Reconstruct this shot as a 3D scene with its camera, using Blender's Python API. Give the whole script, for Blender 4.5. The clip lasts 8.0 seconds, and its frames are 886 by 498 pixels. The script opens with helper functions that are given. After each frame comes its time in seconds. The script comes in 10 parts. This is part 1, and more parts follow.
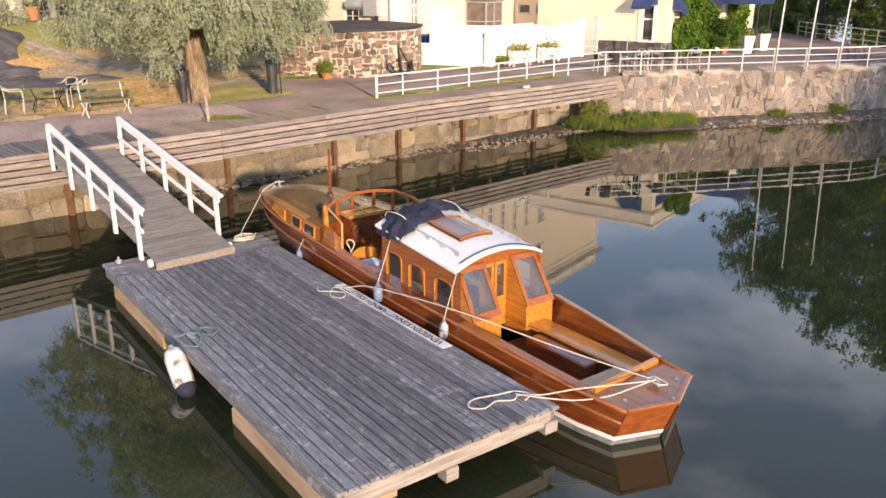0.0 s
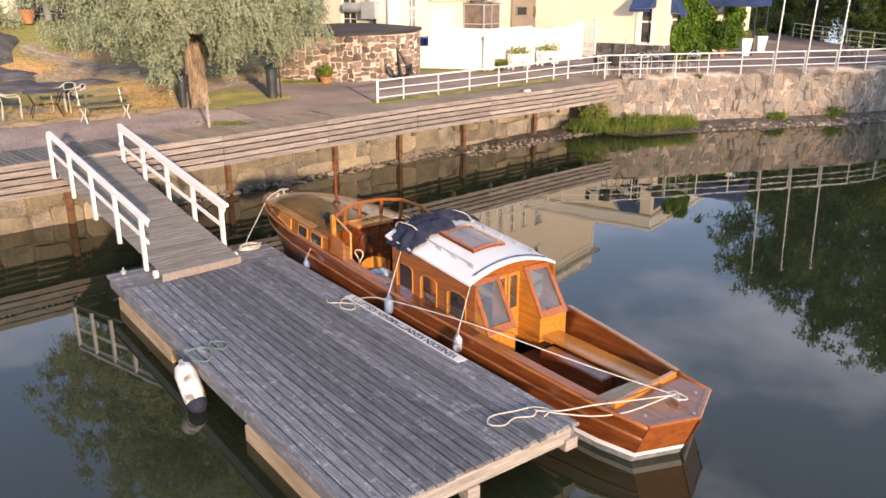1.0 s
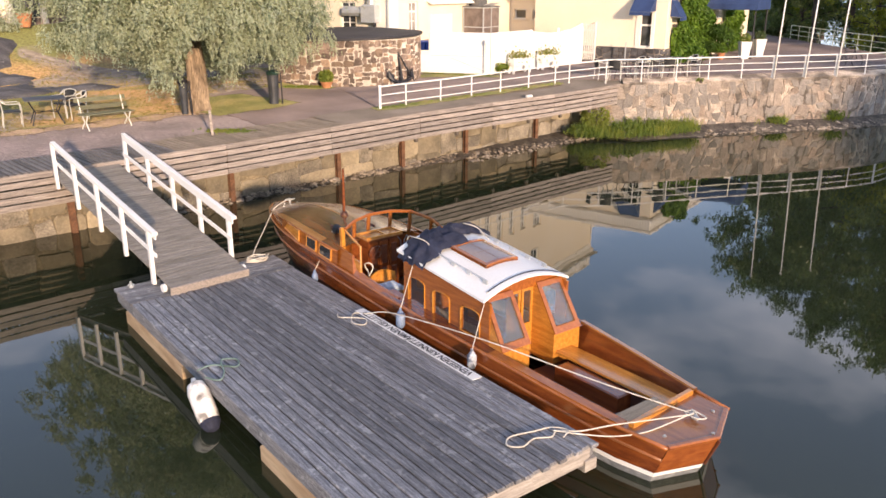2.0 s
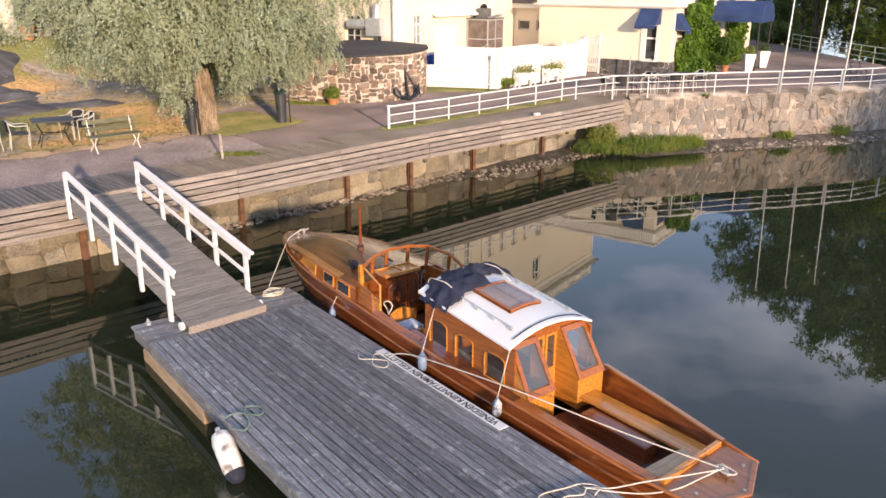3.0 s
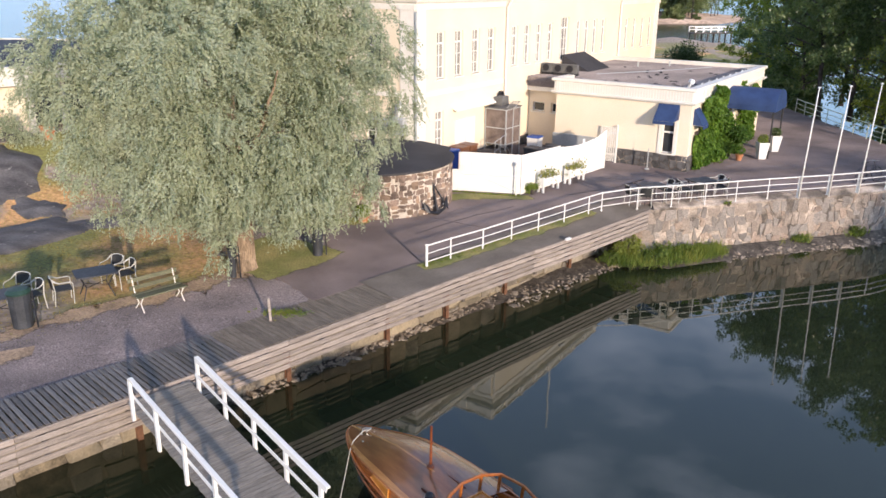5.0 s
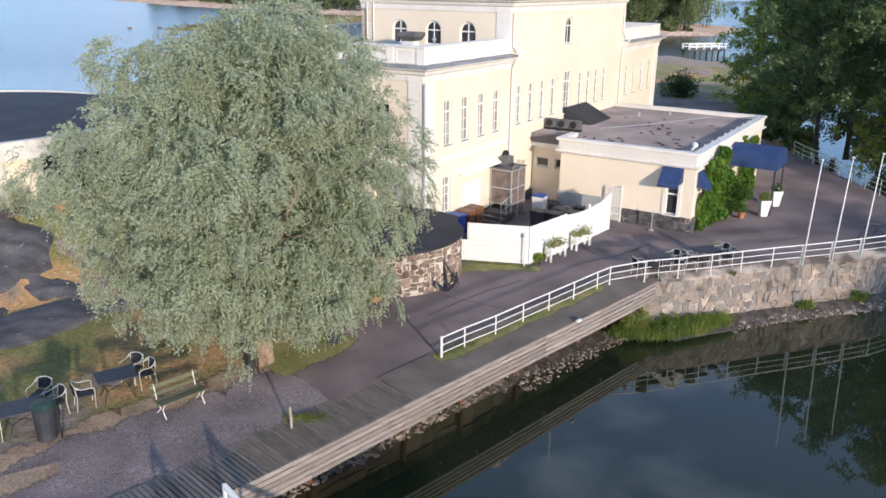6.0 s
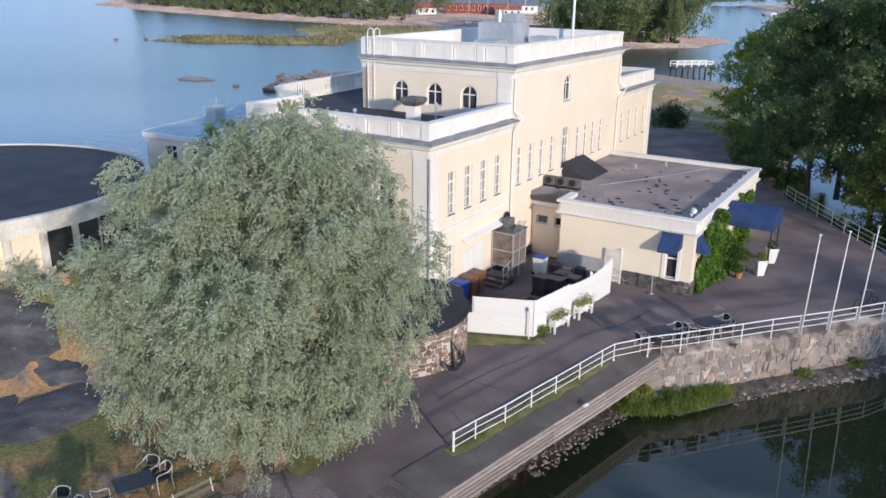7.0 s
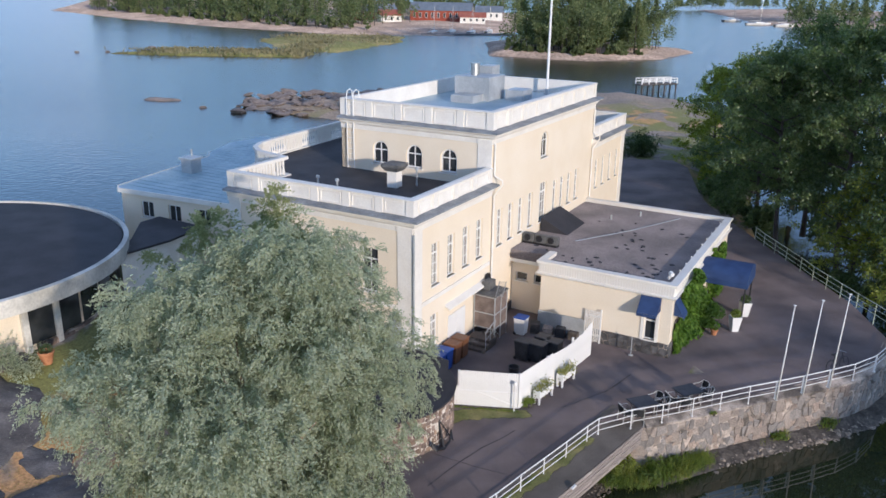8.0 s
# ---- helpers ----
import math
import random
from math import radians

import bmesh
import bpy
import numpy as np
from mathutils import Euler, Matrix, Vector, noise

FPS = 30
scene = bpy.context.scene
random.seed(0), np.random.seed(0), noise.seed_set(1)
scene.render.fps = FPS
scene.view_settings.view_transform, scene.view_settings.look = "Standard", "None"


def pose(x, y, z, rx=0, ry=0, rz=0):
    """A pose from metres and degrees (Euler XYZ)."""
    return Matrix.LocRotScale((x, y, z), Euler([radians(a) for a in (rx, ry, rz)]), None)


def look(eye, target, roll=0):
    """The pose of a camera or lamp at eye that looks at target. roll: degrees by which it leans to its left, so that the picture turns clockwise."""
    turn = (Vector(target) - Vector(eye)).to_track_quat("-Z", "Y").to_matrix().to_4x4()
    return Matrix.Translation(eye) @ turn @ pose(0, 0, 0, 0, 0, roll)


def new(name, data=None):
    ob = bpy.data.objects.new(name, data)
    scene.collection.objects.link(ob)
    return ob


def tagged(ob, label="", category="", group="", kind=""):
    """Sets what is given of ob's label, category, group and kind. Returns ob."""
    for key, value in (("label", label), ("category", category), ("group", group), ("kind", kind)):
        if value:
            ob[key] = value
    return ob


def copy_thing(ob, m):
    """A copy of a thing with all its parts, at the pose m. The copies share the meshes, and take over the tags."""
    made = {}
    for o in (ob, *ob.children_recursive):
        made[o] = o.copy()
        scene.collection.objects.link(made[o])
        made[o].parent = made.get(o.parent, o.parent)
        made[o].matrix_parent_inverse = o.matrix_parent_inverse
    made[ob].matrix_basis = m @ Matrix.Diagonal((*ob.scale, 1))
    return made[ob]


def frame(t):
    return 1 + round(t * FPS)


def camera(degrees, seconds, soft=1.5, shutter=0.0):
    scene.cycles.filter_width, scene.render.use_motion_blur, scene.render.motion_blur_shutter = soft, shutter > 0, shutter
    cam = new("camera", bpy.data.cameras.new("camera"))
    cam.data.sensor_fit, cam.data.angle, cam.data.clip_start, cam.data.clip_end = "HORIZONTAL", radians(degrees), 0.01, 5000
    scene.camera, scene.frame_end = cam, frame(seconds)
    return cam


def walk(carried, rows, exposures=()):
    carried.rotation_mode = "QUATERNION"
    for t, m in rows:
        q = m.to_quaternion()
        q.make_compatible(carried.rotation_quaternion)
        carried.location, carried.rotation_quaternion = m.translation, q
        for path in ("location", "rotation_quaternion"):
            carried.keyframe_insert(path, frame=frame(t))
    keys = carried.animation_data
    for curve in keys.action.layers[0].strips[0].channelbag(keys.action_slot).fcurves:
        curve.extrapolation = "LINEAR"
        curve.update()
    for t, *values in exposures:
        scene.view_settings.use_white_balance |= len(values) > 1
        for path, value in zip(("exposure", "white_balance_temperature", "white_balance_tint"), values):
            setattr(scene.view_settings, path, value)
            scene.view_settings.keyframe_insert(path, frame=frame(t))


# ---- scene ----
cam = camera(57.9, 8.0, soft=1.6)
PATH = [
    (0, (0.119, -0.607, 5.455), (0.117, 1.293, 4.829), 0.1),
    (0.5, (-0.032, -0.512, 5.498), (-0.023, 1.387, 4.872), 0.1),
    (1, (-0.194, -0.413, 5.577), (-0.176, 1.486, 4.951), 0.1),
    (2.5, (-0.655, -0.147, 6.02), (-0.616, 1.75, 5.388), 0.2),
    (3, (-0.907, 0.033, 6.438), (-0.862, 1.93, 5.804), 0.3),
    (3.5, (-1.307, 0.295, 7.258), (-1.251, 2.19, 6.622), 0.5),
    (4, (-1.767, 0.619, 8.357), (-1.7, 2.513, 7.718), 0.7),
    (4.5, (-2.22, 0.969, 9.439), (-2.141, 2.862, 8.8), 0.8),
    (6, (-3.335, 1.938, 13.507), (-3.229, 3.832, 12.874), 0.6),
    (6.5, (-3.715, 2.25, 14.988), (-3.589, 4.143, 14.354), 0.7),
    (7, (-4.153, 2.612, 16.587), (-4.012, 4.504, 15.955), 0.7),
    (7.5, (-4.528, 2.937, 18.082), (-4.359, 4.827, 17.451), 0.8),
    (8, (-4.927, 3.352, 19.726), (-4.702, 5.237, 19.096), 0.8),
]
walk(cam, [(t, look(eye, target, roll)) for t, eye, target, roll in PATH],
     exposures=[(0.0, 1.14, 7750, 20), (4.0, 1.06, 7100, 18), (6.0, 0.70, 6050, 12), (8.0, 0.36, 5800, 12)])

# ---- sky and sun: low evening sun behind the camera's right shoulder ----
SUN_AZ, SUN_EL = -70.0, 9.5
world = bpy.data.worlds.new("sky")
scene.world = world
world.use_nodes = True
wt = world.node_tree
wt.nodes.clear()
w_out = wt.nodes.new("ShaderNodeOutputWorld")
w_bg = wt.nodes.new("ShaderNodeBackground")
w_sky = wt.nodes.new("ShaderNodeTexSky")
w_sky.sky_type = "NISHITA"
w_sky.sun_disc = False
w_sky.sun_elevation = radians(SUN_EL)
w_sky.sun_rotation = radians(90.0 - SUN_AZ)
w_sky.air_density, w_sky.dust_density, w_sky.ozone_density = 0.8, 0.15, 3.0
w_co = wt.nodes.new("ShaderNodeTexCoord")
w_map = wt.nodes.new("ShaderNodeMapping")
w_map.inputs["Scale"].default_value = (1.0, 1.0, 2.6)
w_noise = wt.nodes.new("ShaderNodeTexNoise")
w_noise.inputs["Scale"].default_value = 2.6
w_noise.inputs["Detail"].default_value = 6.0
w_noise.inputs["Roughness"].default_value = 0.55
w_ramp = wt.nodes.new("ShaderNodeValToRGB")
w_ramp.color_ramp.elements[0].position = 0.52
w_ramp.color_ramp.elements[1].position = 0.70
w_mix = wt.nodes.new("ShaderNodeMix")
w_mix.data_type = "RGBA"
w_mul = wt.nodes.new("ShaderNodeMath")
w_mul.operation = "MULTIPLY"
w_mul.inputs[1].default_value = 0.85
wt.links.new(w_co.outputs["Generated"], w_map.inputs["Vector"])
wt.links.new(w_map.outputs["Vector"], w_noise.inputs["Vector"])
wt.links.new(w_noise.outputs["Fac"], w_ramp.inputs["Fac"])
wt.links.new(w_ramp.outputs["Color"], w_mul.inputs[0])
w_add = wt.nodes.new("ShaderNodeMath")     # a thin even veil under the clouds
w_add.operation = "ADD"
w_add.inputs[1].default_value = 0.20
wt.links.new(w_mul.outputs[0], w_add.inputs[0])
wt.links.new(w_add.outputs[0], w_mix.inputs["Factor"])
wt.links.new(w_sky.outputs["Color"], w_mix.inputs["A"])
w_mix.inputs["B"].default_value = (4.5, 5.3, 6.9, 1.0)
wt.links.new(w_mix.outputs["Result"], w_bg.inputs["Color"])
w_bg.inputs["Strength"].default_value = 0.15
wt.links.new(w_bg.outputs["Background"], w_out.inputs["Surface"])

sun = new("sun", bpy.data.lights.new("sun", "SUN"))
sun.data.energy = 2.7
sun.data.angle = radians(2.0)
sun.data.color = (1.0, 0.83, 0.64)
sun_dir = Vector((math.cos(radians(SUN_AZ)) * math.cos(radians(SUN_EL)),
                  math.sin(radians(SUN_AZ)) * math.cos(radians(SUN_EL)), math.sin(radians(SUN_EL))))
sun.matrix_world = look(sun_dir * 200, (0, 0, 0))


# ---- materials ----
def mat(name, c1, c2, scale=3.0, rough=0.7, bump=0.15, metal=0.0, fine=40.0, vary=0.0, c3=None,
        stretch=(1, 1, 1), lo=0.35, hi=0.65, spec=0.5, dist=0.02, coat=0.0, detail=0.35, specks=None):
    """Two colours mixed by a broad noise, darkened a little by a fine grain; vary shifts the tone from object to object."""
    m = bpy.data.materials.new(name)
    m.use_nodes = True
    nt = m.node_tree
    n, l = nt.nodes, nt.links
    b = n["Principled BSDF"]
    co = n.new("ShaderNodeTexCoord")
    mp = n.new("ShaderNodeMapping")
    mp.inputs["Scale"].default_value = stretch
    info = n.new("ShaderNodeObjectInfo")
    off = n.new("ShaderNodeVectorMath")
    off.operation = "SCALE"
    off.inputs[0].default_value = (37.0, 19.0, 53.0)
    l.new(info.outputs["Random"], off.inputs["Scale"])
    l.new(co.outputs["Object"], mp.inputs["Vector"])
    if vary:
        l.new(off.outputs["Vector"], mp.inputs["Location"])
    big = n.new("ShaderNodeTexNoise")
    big.inputs["Scale"].default_value = scale
    big.inputs["Detail"].default_value = 5.0
    small = n.new("ShaderNodeTexNoise")
    small.inputs["Scale"].default_value = fine
    small.inputs["Detail"].default_value = 4.0
    for t in (big, small):
        l.new(mp.outputs["Vector"], t.inputs["Vector"])
    ramp = n.new("ShaderNodeValToRGB")
    ramp.color_ramp.elements[0].position, ramp.color_ramp.elements[1].position = lo, hi
    ramp.color_ramp.elements[0].color = (*c1, 1)
    ramp.color_ramp.elements[1].color = (*c2, 1)
    if c3:
        e = ramp.color_ramp.elements.new((lo + hi) / 2)
        e.color = (*c3, 1)
    l.new(big.outputs["Fac"], ramp.inputs["Fac"])
    mul = n.new("ShaderNodeMix")
    mul.data_type, mul.blend_type = "RGBA", "MULTIPLY"
    mul.inputs["Factor"].default_value = 1.0
    gr = n.new("ShaderNodeMapRange")
    gr.inputs["From Min"].default_value, gr.inputs["From Max"].default_value = 0.3, 0.7
    gr.inputs["To Min"].default_value, gr.inputs["To Max"].default_value = 1.0 - detail, 1.0 + detail * 0.6
    l.new(small.outputs["Fac"], gr.inputs["Value"])
    l.new(ramp.outputs["Color"], mul.inputs["A"])
    l.new(gr.outputs["Result"], mul.inputs["B"])
    last = mul.outputs["Result"]
    if specks:
        sp = n.new("ShaderNodeTexNoise")
        sp.inputs["Scale"].default_value = specks[1]
        sp.inputs["Detail"].default_value = 6.0
        sp.inputs["Roughness"].default_value = 0.7
        l.new(co.outputs["Object"], sp.inputs["Vector"])
        sr = n.new("ShaderNodeMapRange")
        sr.inputs["From Min"].default_value, sr.inputs["From Max"].default_value = specks[2], specks[2] + 0.06
        sr.inputs["To Max"].default_value = specks[3]
        l.new(sp.outputs["Fac"], sr.inputs["Value"])
        sm = n.new("ShaderNodeMix")
        sm.data_type = "RGBA"
        sm.inputs["B"].default_value = (*specks[0], 1)
        l.new(sr.outputs["Result"], sm.inputs["Factor"])
        l.new(last, sm.inputs["A"])
        last = sm.outputs["Result"]
    if vary:
        hsv = n.new("ShaderNodeHueSaturation")
        vr = n.new("ShaderNodeMapRange")
        vr.inputs["To Min"].default_value, vr.inputs["To Max"].default_value = 1.0 - vary, 1.0 + vary
        l.new(info.outputs["Random"], vr.inputs["Value"])
        l.new(vr.outputs["Result"], hsv.inputs["Value"])
        l.new(last, hsv.inputs["Color"])
        last = hsv.outputs["Color"]
    l.new(last, b.inputs["Base Color"])
    b.inputs["Roughness"].default_value = rough
    b.inputs["Diffuse Roughness"].default_value = 1.0 if rough >= 0.89 else 0.0
    b.inputs["Metallic"].default_value = metal
    b.inputs["Specular IOR Level"].default_value = spec
    b.inputs["Coat Weight"].default_value = coat
    b.inputs["Coat Roughness"].default_value = 0.08
    if bump:
        bm = n.new("ShaderNodeBump")
        bm.inputs["Strength"].default_value = bump
        bm.inputs["Distance"].default_value = dist
        l.new(small.outputs["Fac"], bm.inputs["Height"])
        l.new(bm.outputs["Normal"], b.inputs["Normal"])
    return m


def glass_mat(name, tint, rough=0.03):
    """Glossy opaque window pane; its tint carries the dim inside and any painted reflection."""
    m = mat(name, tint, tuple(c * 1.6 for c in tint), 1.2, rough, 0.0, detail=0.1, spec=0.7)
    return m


def clear_glass(name, film_mix=0.0, film=(0.72, 0.74, 0.76)):
    """A thin clear pane with a faint mirror gloss; the film paints a pale sheen over it."""
    m = bpy.data.materials.new(name)
    m.use_nodes = True
    n, l = m.node_tree.nodes, m.node_tree.links
    n.remove(n["Principled BSDF"])
    tr, gl, df, mx, mx2 = [n.new(k) for k in ("ShaderNodeBsdfTransparent", "ShaderNodeBsdfGlossy", "ShaderNodeBsdfDiffuse", "ShaderNodeMixShader", "ShaderNodeMixShader")]
    tr.inputs["Color"].default_value = (0.93, 0.95, 0.94, 1)
    gl.inputs["Roughness"].default_value = 0.02
    df.inputs["Color"].default_value = (*film, 1)
    mx.inputs[0].default_value = 0.08
    mx2.inputs[0].default_value = film_mix
    l.new(tr.outputs[0], mx2.inputs[1])
    l.new(df.outputs[0], mx2.inputs[2])
    l.new(mx2.outputs[0], mx.inputs[1])
    l.new(gl.outputs[0], mx.inputs[2])
    l.new(mx.outputs[0], n["Material Output"].inputs["Surface"])
    return m


def leaf_mat(name, c1, c2, c3, trans=0.25):
    """Leaves vary one by one and let some light through."""
    m = bpy.data.materials.new(name)
    m.use_nodes = True
    nt = m.node_tree
    n, l = nt.nodes, nt.links
    b = n["Principled BSDF"]
    geo = n.new("ShaderNodeNewGeometry")
    co = n.new("ShaderNodeTexCoord")
    no = n.new("ShaderNodeTexNoise")
    no.inputs["Scale"].default_value = 0.9
    l.new(co.outputs["Object"], no.inputs["Vector"])
    add = n.new("ShaderNodeMath")
    add.operation = "MULTIPLY_ADD"
    add.inputs[1].default_value = 0.6
    l.new(geo.outputs["Random Per Island"], add.inputs[0])
    sc = n.new("ShaderNodeMath")
    sc.operation = "MULTIPLY_ADD"
    sc.inputs[1].default_value = 1.2
    sc.inputs[2].default_value = -0.4
    l.new(no.outputs["Fac"], sc.inputs[0])
    l.new(sc.outputs[0], add.inputs[2])
    r = n.new("ShaderNodeValToRGB")
    r.color_ramp.elements[0].color = (*c1, 1)
    r.color_ramp.elements[1].color = (*c2, 1)
    e = r.color_ramp.elements.new(0.5)
    e.color = (*c3, 1)
    l.new(add.outputs[0], r.inputs["Fac"])
    l.new(r.outputs["Color"], b.inputs["Base Color"])
    b.inputs["Roughness"].default_value = 0.55
    b.inputs["Specular IOR Level"].default_value = 0.3
    tr = n.new("ShaderNodeBsdfTranslucent")
    hs = n.new("ShaderNodeHueSaturation")
    hs.inputs["Saturation"].default_value = 1.45
    l.new(r.outputs["Color"], hs.inputs["Color"])
    l.new(hs.outputs["Color"], tr.inputs["Color"])
    mx = n.new("ShaderNodeMixShader")
    mx.inputs["Fac"].default_value = trans
    l.new(b.outputs["BSDF"], mx.inputs[1])
    l.new(tr.outputs["BSDF"], mx.inputs[2])
    l.new(mx.outputs["Shader"], n["Material Output"].inputs["Surface"])
    return m


M_WATER = mat("harbour_water", (0.017, 0.0235, 0.0105), (0.024, 0.031, 0.016), 0.15, 0.015, 0.05, fine=1.6, stretch=(1, 1, 1), dist=0.06, detail=0.1, spec=0.5)
M_WATER.node_tree.nodes["Principled BSDF"].inputs["IOR"].default_value = 1.53
M_ASPHALT = mat("asphalt", (0.122, 0.096, 0.092), (0.224, 0.177, 0.167), 0.38, 0.9, 0.4, fine=60, detail=0.3)
M_GRAVEL = mat("gravel", (0.150, 0.124, 0.122), (0.275, 0.226, 0.22), 0.7, 0.95, 0.8, fine=27, detail=0.7, specks=((0.47, 0.42, 0.41), 9.0, 0.60, 0.6))
M_DECK = mat("weathered_deck", (0.132, 0.134, 0.146), (0.30, 0.296, 0.306), 3.0, 0.8, 0.4, fine=26, stretch=(1, 14, 14), vary=0.33, detail=0.6, specks=((0.50, 0.49, 0.48), 6.0, 0.575, 0.5))
M_DECKE = mat("weathered_end_deck", (0.132, 0.134, 0.146), (0.30, 0.296, 0.306), 3.0, 0.8, 0.4, fine=26, stretch=(14, 1, 14), vary=0.33, detail=0.6, specks=((0.50, 0.49, 0.48), 6.0, 0.575, 0.5))
M_DECKN = mat("mossy_slat", (0.125, 0.105, 0.084), (0.20, 0.17, 0.142), 2.0, 0.9, 0.4, fine=22, stretch=(9, 1, 9), vary=0.15, detail=0.4)
M_DECKM = mat("mossy_asphalt", (0.112, 0.096, 0.08), (0.182, 0.157, 0.136), 0.7, 0.9, 0.4, fine=40, detail=0.3)
M_DECKY = mat("weathered_slat", (0.145, 0.13, 0.12), (0.24, 0.215, 0.197), 3.0, 0.85, 0.4, fine=26, stretch=(14, 1, 14), vary=0.25, detail=0.4)
M_FASCIA = mat("weathered_board", (0.25, 0.212, 0.19), (0.42, 0.36, 0.32), 2.0, 0.85, 0.4, fine=24, stretch=(1, 16, 16), vary=0.2, detail=0.45)
M_ENDB = mat("pale_end_beam", (0.27, 0.24, 0.215), (0.44, 0.395, 0.355), 1.5, 0.85, 0.2, fine=20, stretch=(14, 1, 14), detail=0.3)
M_STONEG = mat("grey_granite_block", (0.15, 0.13, 0.105), (0.31, 0.27, 0.215), 1.6, 0.9, 0.6, fine=22, vary=0.2, detail=0.4, dist=0.03)
M_STONE = mat("granite_block", (0.16, 0.135, 0.098), (0.33, 0.275, 0.195), 0.9, 0.9, 0.45, fine=14, vary=0.28, detail=0.2, dist=0.03, specks=((0.44, 0.39, 0.29), 1.6, 0.60, 0.35))
M_RUBBLE = mat("rubble_stone", (0.29, 0.24, 0.20), (0.41, 0.342, 0.285), 1.1, 0.9, 0.6, fine=20, vary=0.16, detail=0.35, dist=0.03, specks=((0.52, 0.45, 0.37), 2.4, 0.60, 0.6))
M_STORE = mat("brown_rubble", (0.14, 0.105, 0.088), (0.28, 0.21, 0.172), 3.5, 0.9, 0.6, fine=24, vary=0.4, detail=0.35, dist=0.03)
M_STORE2 = mat("tan_rubble", (0.24, 0.17, 0.125), (0.40, 0.29, 0.215), 3.5, 0.9, 0.6, fine=24, vary=0.35, detail=0.4, dist=0.03)
M_RUBBLEG = mat("grey_rubble_stone", (0.23, 0.207, 0.186), (0.36, 0.32, 0.285), 1.1, 0.9, 0.6, fine=20, vary=0.18, detail=0.35, dist=0.03)
M_RUBBLEP = mat("pink_rubble_stone", (0.29, 0.225, 0.18), (0.43, 0.34, 0.273), 1.4, 0.9, 0.6, fine=18, vary=0.16, detail=0.45, dist=0.03, specks=((0.56, 0.49, 0.42), 3.4, 0.60, 0.6))
M_MORTARS = mat("pale_old_mortar", (0.13, 0.11, 0.092), (0.58, 0.49, 0.41), 0.9, 0.95, 0.6, fine=16, lo=0.42, hi=0.62)
M_MORTAR = mat("mortar", (0.52, 0.47, 0.41), (0.68, 0.62, 0.55), 3.0, 0.95, 0.5, fine=30)
M_JOINT = mat("dark_joint", (0.08, 0.065, 0.047), (0.30, 0.245, 0.165), 2.0, 0.95, 0.6, fine=16)
M_MORTARD = mat("old_mortar", (0.12, 0.095, 0.078), (0.52, 0.44, 0.36), 0.8, 0.95, 0.6, fine=16, lo=0.46, hi=0.60)
M_PLINTH = mat("dark_stone", (0.06, 0.058, 0.06), (0.13, 0.125, 0.125), 3.0, 0.85, 0.5, fine=25, vary=0.35)
M_YELLOW = mat("cream_plaster", (0.82, 0.71, 0.55), (0.86, 0.76, 0.61), 0.5, 0.85, 0.12, fine=18, detail=0.07)
M_WHITE = mat("white_paint", (0.78, 0.77, 0.745), (0.83, 0.82, 0.795), 1.5, 0.5, 0.04, fine=30, detail=0.04)
M_WHITEO = mat("weathered_white", (0.50, 0.49, 0.44), (0.74, 0.72, 0.66), 0.7, 0.75, 0.1, fine=9, detail=0.15)
M_WHITEW = mat("white_trim", (0.79, 0.75, 0.685), (0.87, 0.84, 0.775), 0.8, 0.7, 0.06, fine=14, detail=0.06)
M_ROOF = mat("roofing_felt", (0.030, 0.030, 0.036), (0.055, 0.053, 0.06), 0.6, 0.8, 0.25, fine=20, detail=0.3)
M_ROOFG = mat("gravel_felt", (0.165, 0.143, 0.14), (0.29, 0.25, 0.243), 0.35, 0.9, 0.4, fine=18, detail=0.35)
M_COPPER = mat("pale_sheet_roof", (0.33, 0.45, 0.50), (0.45, 0.56, 0.60), 0.7, 0.45, 0.1, fine=8, detail=0.12)
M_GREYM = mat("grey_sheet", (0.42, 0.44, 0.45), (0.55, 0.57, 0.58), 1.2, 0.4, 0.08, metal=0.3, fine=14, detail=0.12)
M_FLASH = mat("old_zinc_flashing", (0.20, 0.215, 0.23), (0.34, 0.355, 0.37), 1.4, 0.55, 0.08, metal=0.2, fine=12, detail=0.2)
M_GLASS = glass_mat("window_glass", (0.03, 0.033, 0.036))
# sky reflection painted into the base colour of the pale panes
M_GLASSP = glass_mat("sky_pale_glass", (0.24, 0.23, 0.21), 0.06)
M_CLEAR = clear_glass("clear_cabin_glass", 0.03)
# bluish film: the sky's reflection painted on the slanted cabin panes
M_CLEARSKY = clear_glass("sky_sheen_cabin_glass", 0.13, (0.50, 0.62, 0.76))
M_ACG = mat("dull_grey_casing", (0.10, 0.10, 0.10), (0.17, 0.17, 0.165), 3.0, 0.6, 0.1)
M_BEDROCK = mat("lichened_bedrock", (0.065, 0.061, 0.064), (0.17, 0.158, 0.157), 0.8, 0.85, 0.5, fine=11, dist=0.05, detail=0.3, stretch=(1, 1.8, 1), specks=((0.40, 0.38, 0.35), 3.0, 0.63, 0.6))
M_VARN = mat("varnished_mahogany", (0.28, 0.080, 0.016), (0.40, 0.125, 0.025), 2.2, 0.22, 0.05, fine=30, stretch=(1, 9, 9), coat=0.7, detail=0.2)
M_VARNL = mat("varnished_pine", (0.50, 0.185, 0.032), (0.66, 0.28, 0.055), 2.2, 0.22, 0.05, fine=30, stretch=(1, 9, 9), coat=0.7, detail=0.3)
M_VARND = mat("dark_varnish", (0.24, 0.078, 0.022), (0.37, 0.135, 0.042), 1.6, 0.28, 0.05, fine=26, stretch=(1, 10, 10), coat=0.6, detail=0.4)
